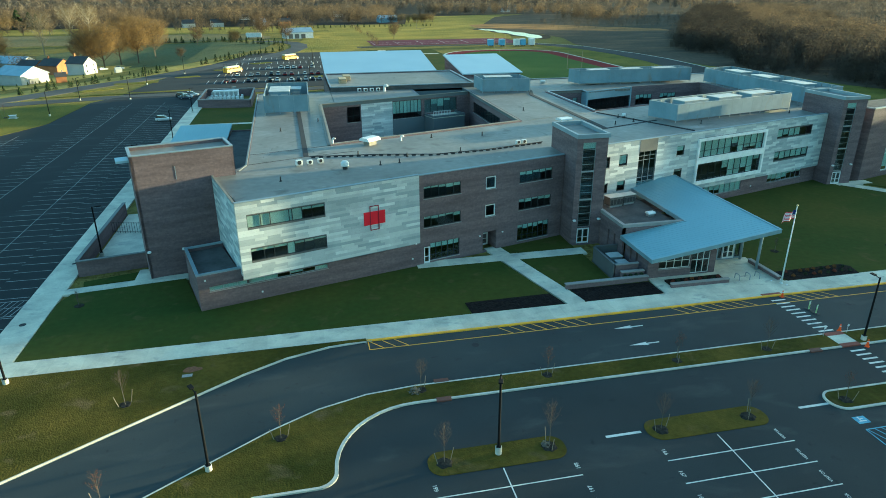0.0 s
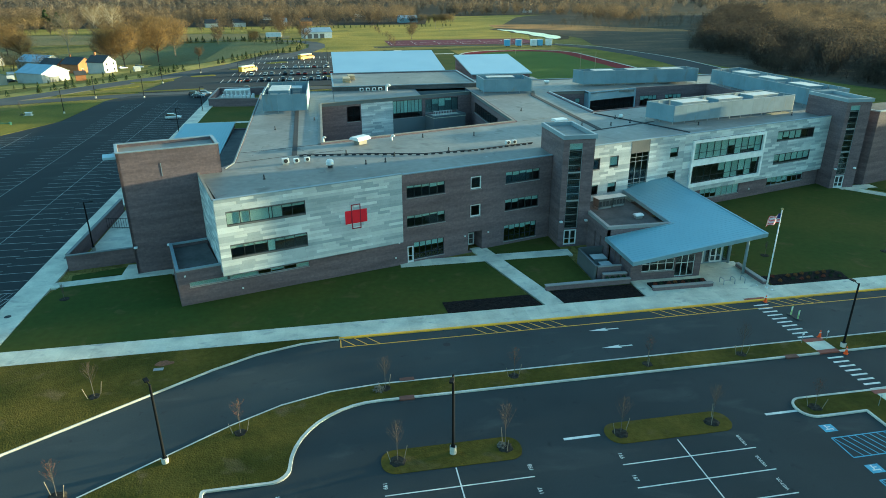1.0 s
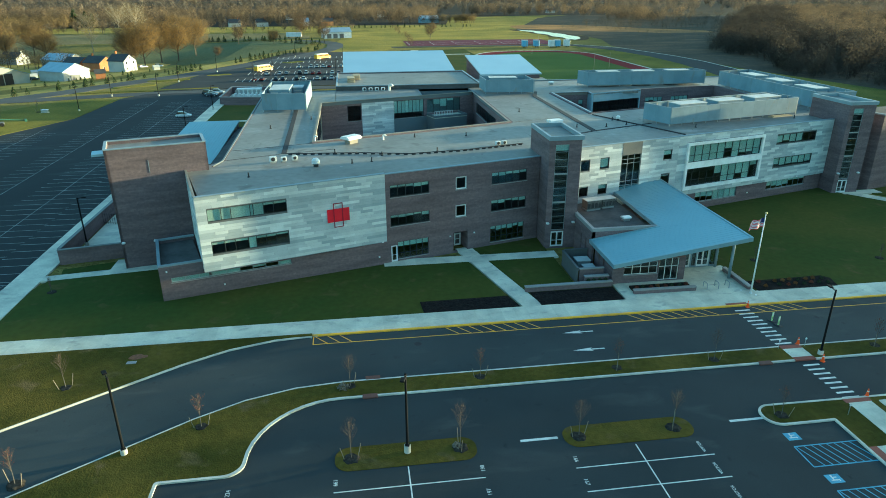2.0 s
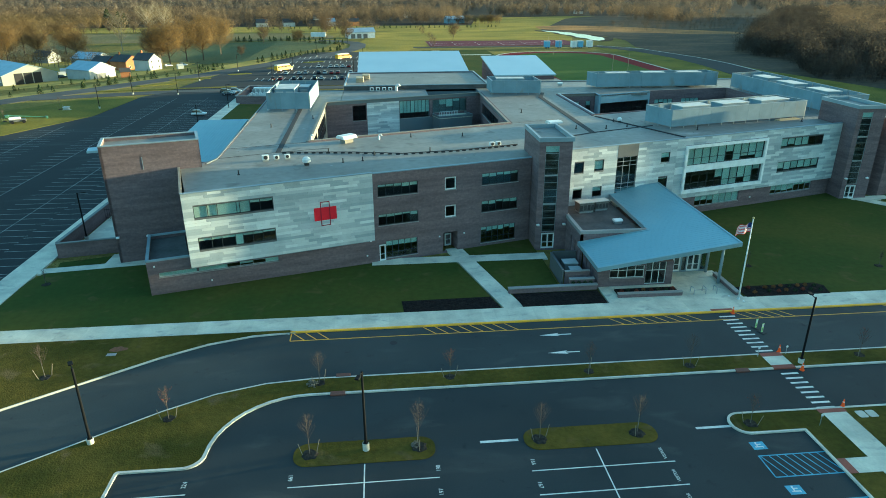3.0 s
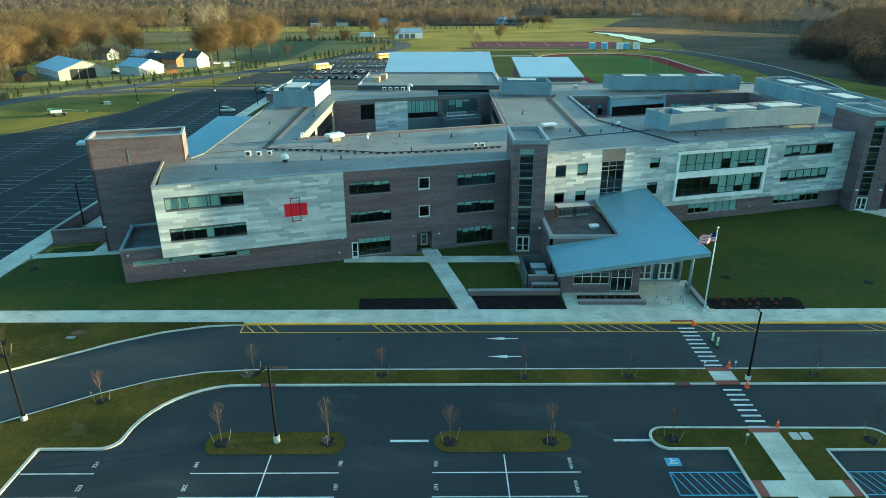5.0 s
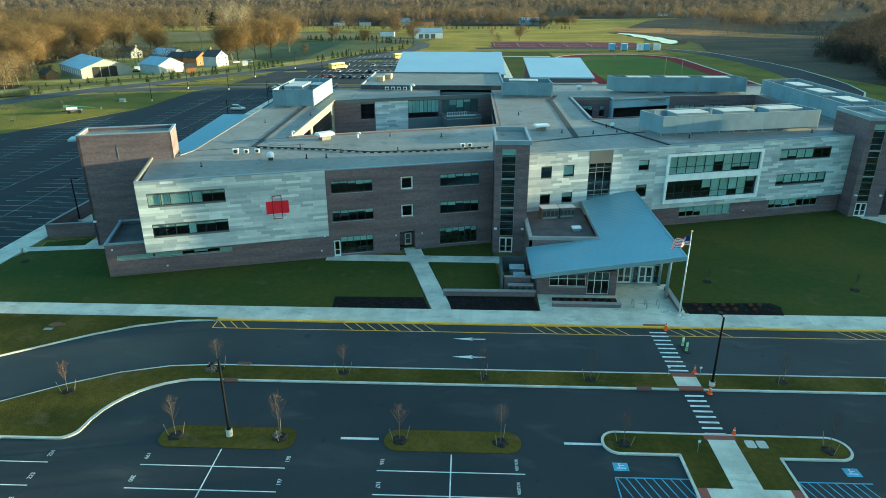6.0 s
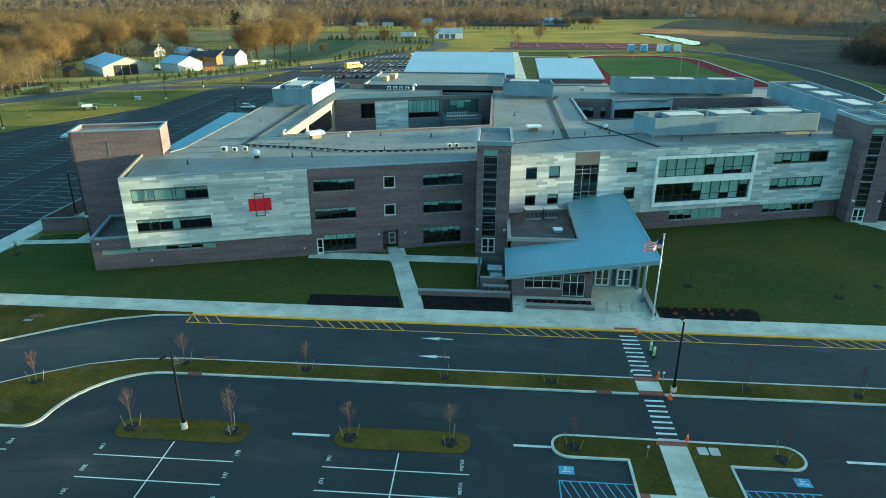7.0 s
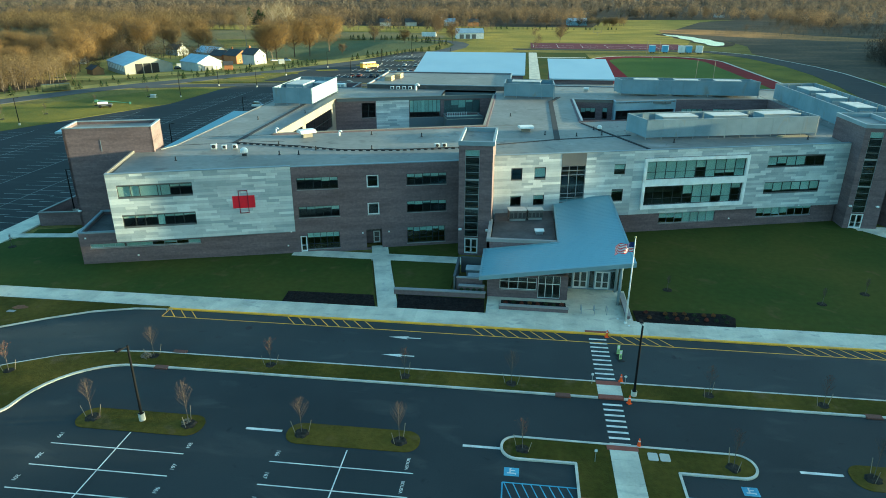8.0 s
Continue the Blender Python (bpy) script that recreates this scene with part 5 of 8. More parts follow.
roof_screen([(106.6, 121.0), (115.2, 121.5), (115.6, 161.5), (106.2, 159.2)], 13.3, 16.9, [(111.2, 152.0, 3.4, 6.2, 3.65), (111.2, 141.5, 3.4, 6.2, 3.65), (111.2, 130.0, 3.4, 6.6, 3.65)], "long grey panel screen on the east roof")

# a low unit and a hood on the pavilion roof
CABINET = material("weathered_cabinet", (0.13, 0.125, 0.118), 0.6, 0.1, spots=(0.09, 0.088, 0.085), spot_scale=1.5, grain=0.1)
rooftop_unit(47.7, 91.0, 4.55, 2.6, 1.6, 1.75, 12, CABINET, MARK_DARK)
rooftop_unit(50.4, 91.75, 4.55, 2.3, 1.4, 1.65, 12, CABINET, MARK_DARK)


def roof_hood(x, y, z, w, d, h, turn=0, label="white curved exhaust hood on a flat roof"):
    ob = thing("exhaust_hood", label, "roof vent", (x, y, z), "roof hoods")
    ob.rotation_euler = (0, 0, radians(turn))
    inset = 0.55 if w > 2 else 0.15
    b = boxed(-w / 2 + inset, w / 2 - inset, -d / 2 + inset * 0.8, d / 2 - inset * 0.8, -0.02, h * 0.55)
    me = bpy.data.meshes.new("curb")
    b.to_mesh(me), b.free()
    me.materials.append(TAN_FASCIA if w > 2 else GALV)
    new("curb", me).parent = ob
    b = bmesh.new()
    prof = [(-d / 2, h * 0.5), (-d / 2 * 0.98, h * 0.66), (-d / 3, h * 0.84), (d / 3, h * 0.84), (d / 2 * 0.98, h * 0.66), (d / 2, h * 0.5)]
    lo = [b.verts.new((-w / 2, y0, z0)) for y0, z0 in prof]
    hi = [b.verts.new((w / 2, y0, z0)) for y0, z0 in prof]
    b.faces.new(lo[::-1]), b.faces.new(hi)
    for i in range(6):
        j = (i + 1) % 6
        b.faces.new((lo[i], lo[j], hi[j], hi[i]))
    bmesh.ops.recalc_face_normals(b, faces=b.faces[:])
    me = bpy.data.meshes.new("hood")
    b.to_mesh(me), b.free()
    me.materials.append(WHITE_METAL)
    new("hood", me).parent = ob
    return ob


roof_hood(51.0, 85.2, 4.55, 1.3, 1.0, 0.8, 8)
roof_hood(10.6, 105.6, ROOF, 2.8, 2.2, 1.5, 40)
roof_hood(48.6, 115.4, ROOF, 2.6, 1.9, 1.2, 16)
roof_hood(63.7, 167.6, ROOF, 1.2, 1.1, 1.1, 0)


def mushroom_vent(x, y, z=ROOF, r=0.45, h=1.0):
    ob = thing("roof_fan", "white mushroom-shaped roof exhaust fan", "roof vent", (x, y, z), "roof fans")
    for name, prof, mat in (("base", [(r * 0.6, -0.02), (r * 0.6, h * 0.35)], MARK_DARK), ("cowl", [(r * 0.75, h * 0.35), (r, h * 0.42), (r * 0.98, h * 0.75), (r * 0.6, h * 0.97), (r * 0.1, h)], WHITE_METAL)):
        b = bmesh.new()
        for (r0, z0), (r1, z1) in zip(prof, prof[1:]):
            cylinder(b, 0, 0, z0, z1, r0, r1, 14)
        me = bpy.data.meshes.new(name)
        b.to_mesh(me), b.free()
        me.materials.append(mat)
        new(name, me).parent = ob
    return ob


mushroom_vent(5.4, 90.9, r=0.6, h=1.25)
mushroom_vent(62.0, 117.6, r=0.42, h=0.95)


def condenser(x, y, z=ROOF, turn=16, s=1.0):
    """A small outdoor condenser: cabinet on sleepers with a round fan guard."""
    ob = thing("condenser", "white outdoor condenser unit on roof sleepers", "air unit", (x, y, z), "roof condensers")
    ob.rotation_euler = (0, 0, radians(turn))
    ob.scale = (s, s, s)
    b = bmesh.new()
    box(b, -0.55, 0.55, -0.3, -0.15, -0.02, 0.25), box(b, -0.55, 0.55, 0.15, 0.3, -0.02, 0.25)
    c = boxed(-0.6, 0.6, -0.35, 0.35, 0.25, 1.15, 0.04)
    f = bmesh.new()
    cylinder(f, 0, 0, 0, 0.05, 0.38, n=16, m=pose(0, -0.36, 0.7, 90, 0, 0))
    for name, q, mat in (("sleeper", b, GALV), ("cabinet", c, WHITE_METAL), ("fan_guard", f, MARK_DARK)):
        me = bpy.data.meshes.new(name)
        q.to_mesh(me), q.free()
        me.materials.append(mat)
        new(name, me).parent = ob
    return ob


cu = condenser(-1.0, 94.1, s=0.8)
for x, y in ((0.55, 94.5), (2.1, 94.95), (34.3, 100.0), (35.4, 100.3)):
    copy_thing(cu, pose(x, y, ROOF, 0, 0, 16) @ Matrix.Diagonal((0.8, 0.8, 0.8, 1)))
for i in range(4):
    copy_thing(cu, pose(14.4 + i * 1.55, 163.9, ROOF, 0, 0, 8) @ Matrix.Diagonal((0.95, 0.95, 0.95, 1)))


def gooseneck(x, y, z, r=0.35, h=1.7, turn=0):
    """A bent white vent pipe."""
    ob = thing("gooseneck_vent", "white gooseneck vent pipe on the roof", "roof vent", (x, y, z), "gooseneck vents")
    ob.rotation_euler = (0, 0, radians(turn))
    b = bmesh.new()
    tube(b, (0, 0, -0.02), (0, 0, h * 0.7), r, n=12)
    pts = [Vector((r * 1.3 - math.cos(a) * r * 1.3, 0, h * 0.7 + math.sin(a) * r * 1.3)) for a in (0, 0.5, 1.0, 1.57, 2.1, 2.6, 3.1)]
    for p, q in zip(pts, pts[1:]):
        tube(b, p, q, r, n=12)
    me = bpy.data.meshes.new("duct")
    b.to_mesh(me), b.free()
    me.materials.append(WHITE_METAL)
    new("duct", me).parent = ob
    return ob


gooseneck(20.6, 163.6, ROOF, 0.3, 1.6)
gooseneck(4.6, 106.9, ROOF, 0.14, 1.3)
gooseneck(16.0, 107.2, ROOF, 0.16, 0.9)
# short dark plumbing vents
vent_pts = ((-3.5, 86.5), (10.6, 92.0), (13.5, 92.6), (15.2, 96.0), (24.0, 97.6), (8.0, 98.8), (21.5, 108.5), (30.5, 108.3), (52.0, 112.5), (57.5, 112.0), (62.0, 113.5), (61.0, 118.0), (-4.0, 120.0), (3.0, 128.0), (45.5, 130.0), (97.0, 114.5), (73.5, 109.0))
b = bmesh.new()
cylinder(b, 0, 0, -0.02, 0.65, 0.09, n=10)
cylinder(b, 0, 0, -0.01, 0.08, 0.2, n=10)
vp_mesh = bpy.data.meshes.new("vent_pipe")
b.to_mesh(vp_mesh), b.free()
vp_mesh.materials.append(MARK_DARK)
for x, y in vent_pts:
    tagged(placed("vent_pipe", vp_mesh, None, "", pose(x, y, ROOF)), "short dark plumbing vent pipe on the roof", "vent pipe", "plumbing vents")

# dark expansion joints and a pipe on blocks
joint = bmesh.new()
strip_along(joint, [(-0.7, 141.6), (0.1, 99.4)], -0.4, 0.4, ROOF - 0.01, ROOF + 0.06)
part("roof_joint", joint, MARK_DARK, school, "dark walkway strip on the roof")
joint = bmesh.new()
strip_along(joint, [(56.3, 156.5), (54.2, 149.5), (54.0, 109.0)], -0.5, 0.5, ROOF - 0.01, ROOF + 0.06)
part("roof_joint", joint, MARK_DARK, school)
joint = bmesh.new()
strip_along(joint, [(44.0, 103.5), (54.0, 108.8), (67.0, 113.8)], -0.22, 0.22, ROOF - 0.01, ROOF + 0.07)
part("roof_joint", joint, MARK_DARK, school)
joint = bmesh.new()
strip_along(joint, [(59.3, 124.0), (68.5, 103.2)], -0.2, 0.2, ROOF - 0.02, ROOF + 0.14)
part("roof_curb", joint, MARK_DARK, school)
joint = bmesh.new()
strip_along(joint, [(-8.5, 96.3), (-0.4, 99.3), (8, 101.6)], -0.06, 0.06, ROOF - 0.01, ROOF + 0.03)
strip_along(joint, [(-8.6, 102.6), (4.2, 106.4)], -0.05, 0.05, ROOF - 0.01, ROOF + 0.03)
part("roof_seam", joint, MARK_DARK, school)
pipe = thing("roof_pipe", "long dark pipe on blocks across the roof", "pipe", (20, 98, ROOF))
pl = [(0.6, 98.7), (12.0, 97.6), (19.5, 95.9), (27.8, 97.0), (38.6, 100.2)]
b = bmesh.new()
for p, q in zip(pl, pl[1:]):
    tube(b, (*p, ROOF + 0.22), (*q, ROOF + 0.22), 0.07, n=8)
part("pipe_run", b, MARK_DARK, pipe)
for p, q in zip(pl, pl[1:]):
    p, q = Vector(p), Vector(q)
    n = max(1, int((q - p).length / 1.1))
    for i in range(n):
        c = p.lerp(q, (i + 0.5) / n)
        part("block", boxed(c.x - 0.3, c.x + 0.3, c.y - 0.13, c.y + 0.13, ROOF - 0.01, ROOF + 0.2), MARK_DARK, pipe)
for x, y in ((11.2, 176.8), (12.7, 182.2)):
    cr = thing("roof_crate", "tan wooden crate stacked on the upper roof", "crate", (x, y, 14.0), "roof crates")
    for i in range(3):
        part("slat_tier", boxed(x - 0.95, x + 0.95, y - 2.2 + i * 0.05, y + 2.2 - i * 0.05, 13.98 + i * 0.42, 14.3 + i * 0.42, 0.03), RUST, cr)

lumber = thing("lumber_stack", "yellow timber boards stacked on the roof", "timber", (95.4, 116.2, ROOF))
lw = Wall((92.6, 115.4), (98.2, 116.9))
for i in range(3):
    for j in range(2):
        b = bmesh.new()
        lw.box(b, 0.3 * i + 0.2 * j, lw.length - 0.4 * j, ROOF - 0.01 + 0.14 * j, ROOF + 0.125 + 0.14 * j, -0.75 + 0.26 * i, -0.52 + 0.26 * i)
        part("board", b, RUST, lumber)

# ---- round the entrance ----


def free_wall(x0, y0, x1, y1, h, w=0.36, label="low dark brick garden wall with stone coping", z=0.0, cap=None, face=None):
    p, q = Vector((x0, y0)), Vector((x1, y1))
    ob = thing("garden_wall", label, "wall", (*((p + q) / 2), z))
    wl = Wall(p, q)
    b = bmesh.new()
    wl.box(b, 0, wl.length, z - 0.3, z + h, -w / 2, w / 2)
    part("brickwork", b, face or BRICK, ob)
    n = max(1, round(wl.length / 1.6))
    for i in range(n):
        b = bmesh.new()
        s0, s1 = wl.length * i / n, wl.length * (i + 1) / n
        wl.box(b, s0 + 0.005 - (0.05 if i == 0 else 0), s1 - 0.005 + (0.05 if i == n - 1 else 0), z + h + 0.002, z + h + 0.12, -w / 2 - 0.06, w / 2 + 0.06)
        part("coping_stone", b, cap or STONE_CAP, ob)
    return ob


DARK_CAP = material("dark_metal_cap", (0.14, 0.145, 0.15), 0.5, 0.4, grain=0.04)
free_wall(32.2, 72.3, 44.1, 72.45, 0.75, 0.5)
free_wall(40.6, 73.3, 43.9, 73.3, 1.25, 0.5)
free_wall(40.2, 74.4, 43.6, 74.4, 1.9, 0.3, "dark brick service enclosure wall with stone coping")
free_wall(39.9, 80.6, 39.9, 74.2, 2.1, 0.2, "dark metal-panel service enclosure screen with cap", cap=DARK_CAP, face=DARK_PANEL)
free_wall(43.6, 80.8, 40.2, 80.8, 2.1, 0.2, "dark metal-panel service enclosure screen with cap", cap=DARK_CAP, face=DARK_PANEL)
free_wall(46.0, 69.6, 54.5, 69.5, 0.6, 0.42, "low brick planter wall with stone coping")
free_wall(61.6, 74.9, 61.6, 68.6, 0.55, 0.45)
free_wall(-32.3, 91.4, -23.2, 93.2, 2.1, 0.4, "dark brick yard wall with grey metal coping", cap=DARK_CAP)
free_wall(-32.3, 91.9, -32.0, 118.5, 2.1, 0.4, "dark brick yard wall with grey metal coping", cap=DARK_CAP)
free_wall(-23.4, 118.8, -23.4, 112.0, 2.6, 0.8, "dark brick pier beside the stair block")
structure(slab("planter_bed", rect(46.2, 54.3, 69.9, 71.6), -0.2, 0.35, MULCH), "raised mulch planter bed at the entrance", "planter")
structure(slab("planter_bed", rect(40.7, 43.9, 72.72, 73.03), -0.2, 0.8, MULCH), "narrow raised planter bed on the wall", "planter")
rooftop_unit(42.1, 78.6, 0.1, 1.9, 1.6, 1.5, 0, GALV)
rooftop_unit(42.3, 76.6, 0.1, 1.5, 1.1, 1.3, 0)
# bike racks
RACK_GREY = material("rack_grey", (0.33, 0.35, 0.36), 0.5, 0.4, grain=0.05)
for x in (56.1, 57.7, 59.2):
    rack = thing("bike_rack", "grey bent-tube bicycle rack on the plaza", "bike rack", (x, 69.9, 0.12), "bike racks")
    b = bmesh.new()
    pts = [(x, 69.4, 0.1), (x, 69.4, 0.75), (x, 69.55, 0.93), (x, 70.25, 0.93), (x, 70.4, 0.75), (x, 70.4, 0.1)]
    for p, q in zip(pts, pts[1:]):
        tube(b, p, q, 0.06, n=10)
    part("hoop", b, RACK_GREY, rack)
    for y in (69.4, 70.4):
        b = bmesh.new()
        cylinder(b, x, y, 0.1, 0.13, 0.1, n=10)
        part("foot_plate", b, GALV, rack)
# small ground lights round the flagpole
for x, y in ((60.4, 68.5), (61.9, 68.5), (61.5, 66.9)):
    b = bmesh.new()
    cylinder(b, x, y, 0.1, 0.2, 0.14, 0.11, 10)
    lampbase = thing("ground_light", "small white ground light near the flagpole", "ground light", (x, y, 0.12), "flagpole ground lights")
    part("housing", b, WHITE_METAL, lampbase)
# the flagpole
flag = thing("flagpole", "white flagpole flying a red, white and blue flag", "flagpole", (61.2, 67.6, 0.12))
b = bmesh.new()
cylinder(b, 61.2, 67.6, 0.1, 0.3, 0.22, 0.16, 16)
part("collar", b, WHITE_METAL, flag)
b = bmesh.new()
tube(b, (61.2, 67.6, 0.1), (61.2, 67.6, 11.0), 0.11, 0.055, 14)
part("pole", b, WHITE_METAL, flag, smooth=True)
b = bmesh.new()
bmesh.ops.create_icosphere(b, subdivisions=2, radius=0.14, matrix=Matrix.Translation((61.2, 67.6, 11.1)))
part("ball", b, material("gilt_ball", (0.6, 0.5, 0.25), 0.3, 0.8, grain=0.02), flag, smooth=True)


def cloth(u, v):
    """A point of the flying flag: u away from the pole, v up; the fly end droops and waves."""
    wave = 0.16 * math.sin(u * 4.4 + v * 0.8) * min(1, u * 1.6)
    return Vector((61.1 - u * 1.0, 67.55 - u * 0.18 + wave, 9.3 + v - 0.02 * u - 0.07 * u * u + 0.05 * math.sin(u * 5)))


FLAG_W, FLAG_H = 2.1, 1.2
red, white, navy = (material(n, c, 0.8, grain=0.05) for n, c in (("flag_red", (0.55, 0.01, 0.022)), ("flag_white", (0.78, 0.78, 0.78)), ("flag_blue", (0.012, 0.025, 0.12))))


def cloth_part(name, u0, u1, v0, v1, mat, off=0.0, nu=14):
    b = bmesh.new()
    grid = [[[b.verts.new(cloth(u0 + (u1 - u0) * i / nu, v) + Vector((0, off + d, 0))) for v in (v0, v1)] for i in range(nu + 1)] for d in (-0.008, 0.008)]
    for i in range(nu):
        f, g = grid
        b.faces.new((f[i][0], f[i + 1][0], f[i + 1][1], f[i][1])), b.faces.new((g[i][1], g[i + 1][1], g[i + 1][0], g[i][0]))
        b.faces.new((f[i][1], f[i + 1][1], g[i + 1][1], g[i][1])), b.faces.new((g[i][0], g[i + 1][0], f[i + 1][0], f[i][0]))
    return part(name, b, mat, flag)


for i in range(13):
    v0, v1 = FLAG_H * i / 13, FLAG_H * (i + 1) / 13
    cloth_part("flag_stripe", FLAG_W * 0.4 if i >= 6 else 0, FLAG_W, v0, v1, red if i % 2 == 0 else white)
cloth_part("flag_canton", 0, FLAG_W * 0.4, FLAG_H * 6 / 13, FLAG_H, navy)
# wall lamps, camera boxes
for w, s, z in ((BASE, 0.9, 4.0), (BASE, 29.6, 3.4), (BASE, 44.2, 2.6), (BASE, 40.2, 2.6), (EAST, 53.0, 3.3), (BASE, 29.0, 1.2), (BASE, 7.6, 1.0), (EAST, 40.5, 1.6)):
    p = w.p + w.u * s
    lamp = thing("wall_lamp", "small white wall-pack lamp on masonry", "wall lamp", (p.x, p.y, z), "wall lamps")
    b = bmesh.new()
    w.box(b, s - 0.1, s + 0.1, z, z + 0.18, 0.0, 0.16)
    part("housing", b, WHITE_METAL, lamp)
for x, y, z in ((39.4, 87.05, 3.9), (43.4, 87.05, 3.9), (102.4, 106.25, 3.9), (106.6, 106.25, 3.9), (-21.7, 87.6, 4.0), (-17.0, 86.4, 4.6)):
    lamp = thing("wall_lamp", "small white wall-pack lamp on masonry", "wall lamp", (x, y, z), "wall lamps")
    part("housing", boxed(x - 0.22, x + 0.22, y - 0.25, y + 0.16, z, z + 0.26, 0.04), WHITE_METAL, lamp)

# ---- lot lamps ----


POLE_BLACK = material("black_pole_paint", (0.006, 0.006, 0.007), 0.75, grain=0.1, spec=0.15)


def street_lamp(h=7.6):
    ob = thing("street_lamp", "black parking-lot lamp post on a concrete base", "street lamp", (0, 0, 0), "parking-lot lamps")
    b = bmesh.new()
    cylinder(b, 0, 0, -0.1, 0.65, 0.29, n=18)
    part("concrete_base", b, KERB, ob)
    part("base_plate", boxed(-0.2, 0.2, -0.2, 0.2, 0.65, 0.72, 0.02), POLE_BLACK, ob)
    b = bmesh.new()
    tube(b, (0, 0, 0.7), (0, 0, h), 0.12, 0.095, 10)
    part("pole", b, POLE_BLACK, ob)
    b = bmesh.new()
    tube(b, (0, 0, h - 0.14), (0.75, 0, h - 0.02), 0.045, n=8)
    arm = part("arm", b, POLE_BLACK, ob)
    part("lamp_head", boxed(0.6, 1.25, -0.19, 0.19, h - 0.08, h + 0.05, 0.03), POLE_BLACK, arm)
    return ob


sl = street_lamp(7.85)
sl.matrix_basis = pose(14.1, 43.0, 0.1, 0, 0, -108)
for x, y, r in ((-10.0, 46.1, 120), (59.9, 52.4, 90), (-31.6, 63.9, 0), (-31.0, 98.4, 10), (-33.8, 181, 0), (-34.3, 222, 0), (-34.3, 140, 0), (-77.6, 226.5, 60), (-77.4, 258, 60), (-98.2, 170.3, 60), (-62, 296, 0), (-52, 330, 0), (-30, 292, 0), (-28, 350, 0), (5, 300, 0), (105, 53, 80), (-20, 400, 0), (8, 360, 0), (-60, 255.5, 0)):
    copy_thing(sl, pose(x, y, 0.0, 0, 0, r))


def cone():
    ob = thing("traffic_cone", "orange traffic cone with a white collar", "traffic cone", (0, 0, 0), "crossing cones")
    orange = material("cone_orange", (0.85, 0.1, 0.01), 0.6, grain=0.05)
    part("foot", boxed(-0.19, 0.19, -0.19, 0.19, 0, 0.05, 0.02), orange, ob)
    b = bmesh.new()
    cylinder(b, 0, 0, 0.05, 0.75, 0.15, 0.035, 14)
    part("body", b, orange, ob)
    for z, r in ((0.5, 0.084),):
        b = bmesh.new()
        cylinder(b, 0, 0, z, z + 0.07, r, r - 0.011, 14)
        part("collar", b, WHITE_METAL, ob)
    return ob


cn0 = cone()
cn0.matrix_basis = pose(58.6, 64.1, 0, 0, 0, 12) @ Matrix.Diagonal((1.2, 1.2, 1.2, 1))
for x, y in ((59.0, 54.9), (59.3, 51.2), (59.2, 44.7)):
    copy_thing(cn0, pose(x, y, 0, 0, 0, x * 40))


def crossing_sign(x, y, turn):
    ob = thing("crossing_sign", "lime-green pedestrian crossing sign on a rubber base", "road sign", (x, y, 0), "in-street crossing signs")
    ob.rotation_euler = (0, 0, radians(turn))
    lime = material("sign_lime", (0.5, 0.68, 0.3), 0.5, grain=0.03)
    for name, b, mat in (("rubber_base", boxed(-0.3, 0.3, -0.45, 0.45, 0, 0.08, 0.03), BLACK_METAL), ("sign_panel", boxed(-0.16, 0.16, -0.02, 0.02, 0.08, 1.2, 0.01), lime), ("sign_plate", boxed(-0.12, 0.12, -0.032, -0.022, 0.75, 1.12), WHITE_METAL)):
        me = bpy.data.meshes.new(name)
        b.to_mesh(me), b.free()
        me.materials.append(mat)
        new(name, me).parent = ob
    for k in range(3):
        b = boxed(-0.1, 0.1, -0.034, -0.024, 0.3 + k * 0.12, 0.35 + k * 0.12)
        me = bpy.data.meshes.new("text_bar")
        b.to_mesh(me), b.free()
        me.materials.append(MARK_DARK)
        new("text_bar", me).parent = ob


crossing_sign(59.4, 60.3, 20)
crossing_sign(59.5, 59.2, 20)


def post_sign(x, y, h, w=0.45, diamond=False, z=0.1):
    ob = thing("road_sign", "small pale road sign on a thin steel post", "road sign", (x, y, z), "small road signs")
    b = bmesh.new()
    tube(b, (x, y, z - 0.1), (x, y, z + h), 0.03, n=8)
    part("post", b, GALV, ob)
    m = pose(x, y - 0.04, z + h - w * 0.6) @ pose(0, 0, 0, 0, 45 if diamond else 0, 0)
    part("sign_plate", boxed(-w / 2, w / 2, -0.012, 0.012, -w / 2, w / 2, 0.0, m), WHITE_METAL, ob)


for x, y, h, d in ((56.0, 54.0, 1.3, False), (59.3, 54.2, 1.15, True), (55.2, 42.2, 1.3, False), (-41.0, 251.0, 1.8, False)):
    post_sign(x, y, h, 0.24, diamond=d)

# ---- saplings with stakes, shrubs ----
RING_MULCH = material("weathered_mulch", (0.04, 0.036, 0.031), 0.95, spots=(0.02, 0.018, 0.016), spot_scale=3.0, grain=0.4, grain_scale=5, spec=0.05)
YOUNG_TWIG = material("young_twigs", (0.09, 0.064, 0.05), 0.9, spots=(0.06, 0.042, 0.034), spot_scale=1.2, grain=0.2)
BARK_PALE = material("sapling_bark", (0.12, 0.105, 0.09), 0.9, grain=0.2)
BARK = material("bark", (0.11, 0.085, 0.065), 0.95, grain=0.25, grain_scale=3)
STAKE = material("stake_wood", (0.27, 0.22, 0.16), 0.9, grain=0.15)


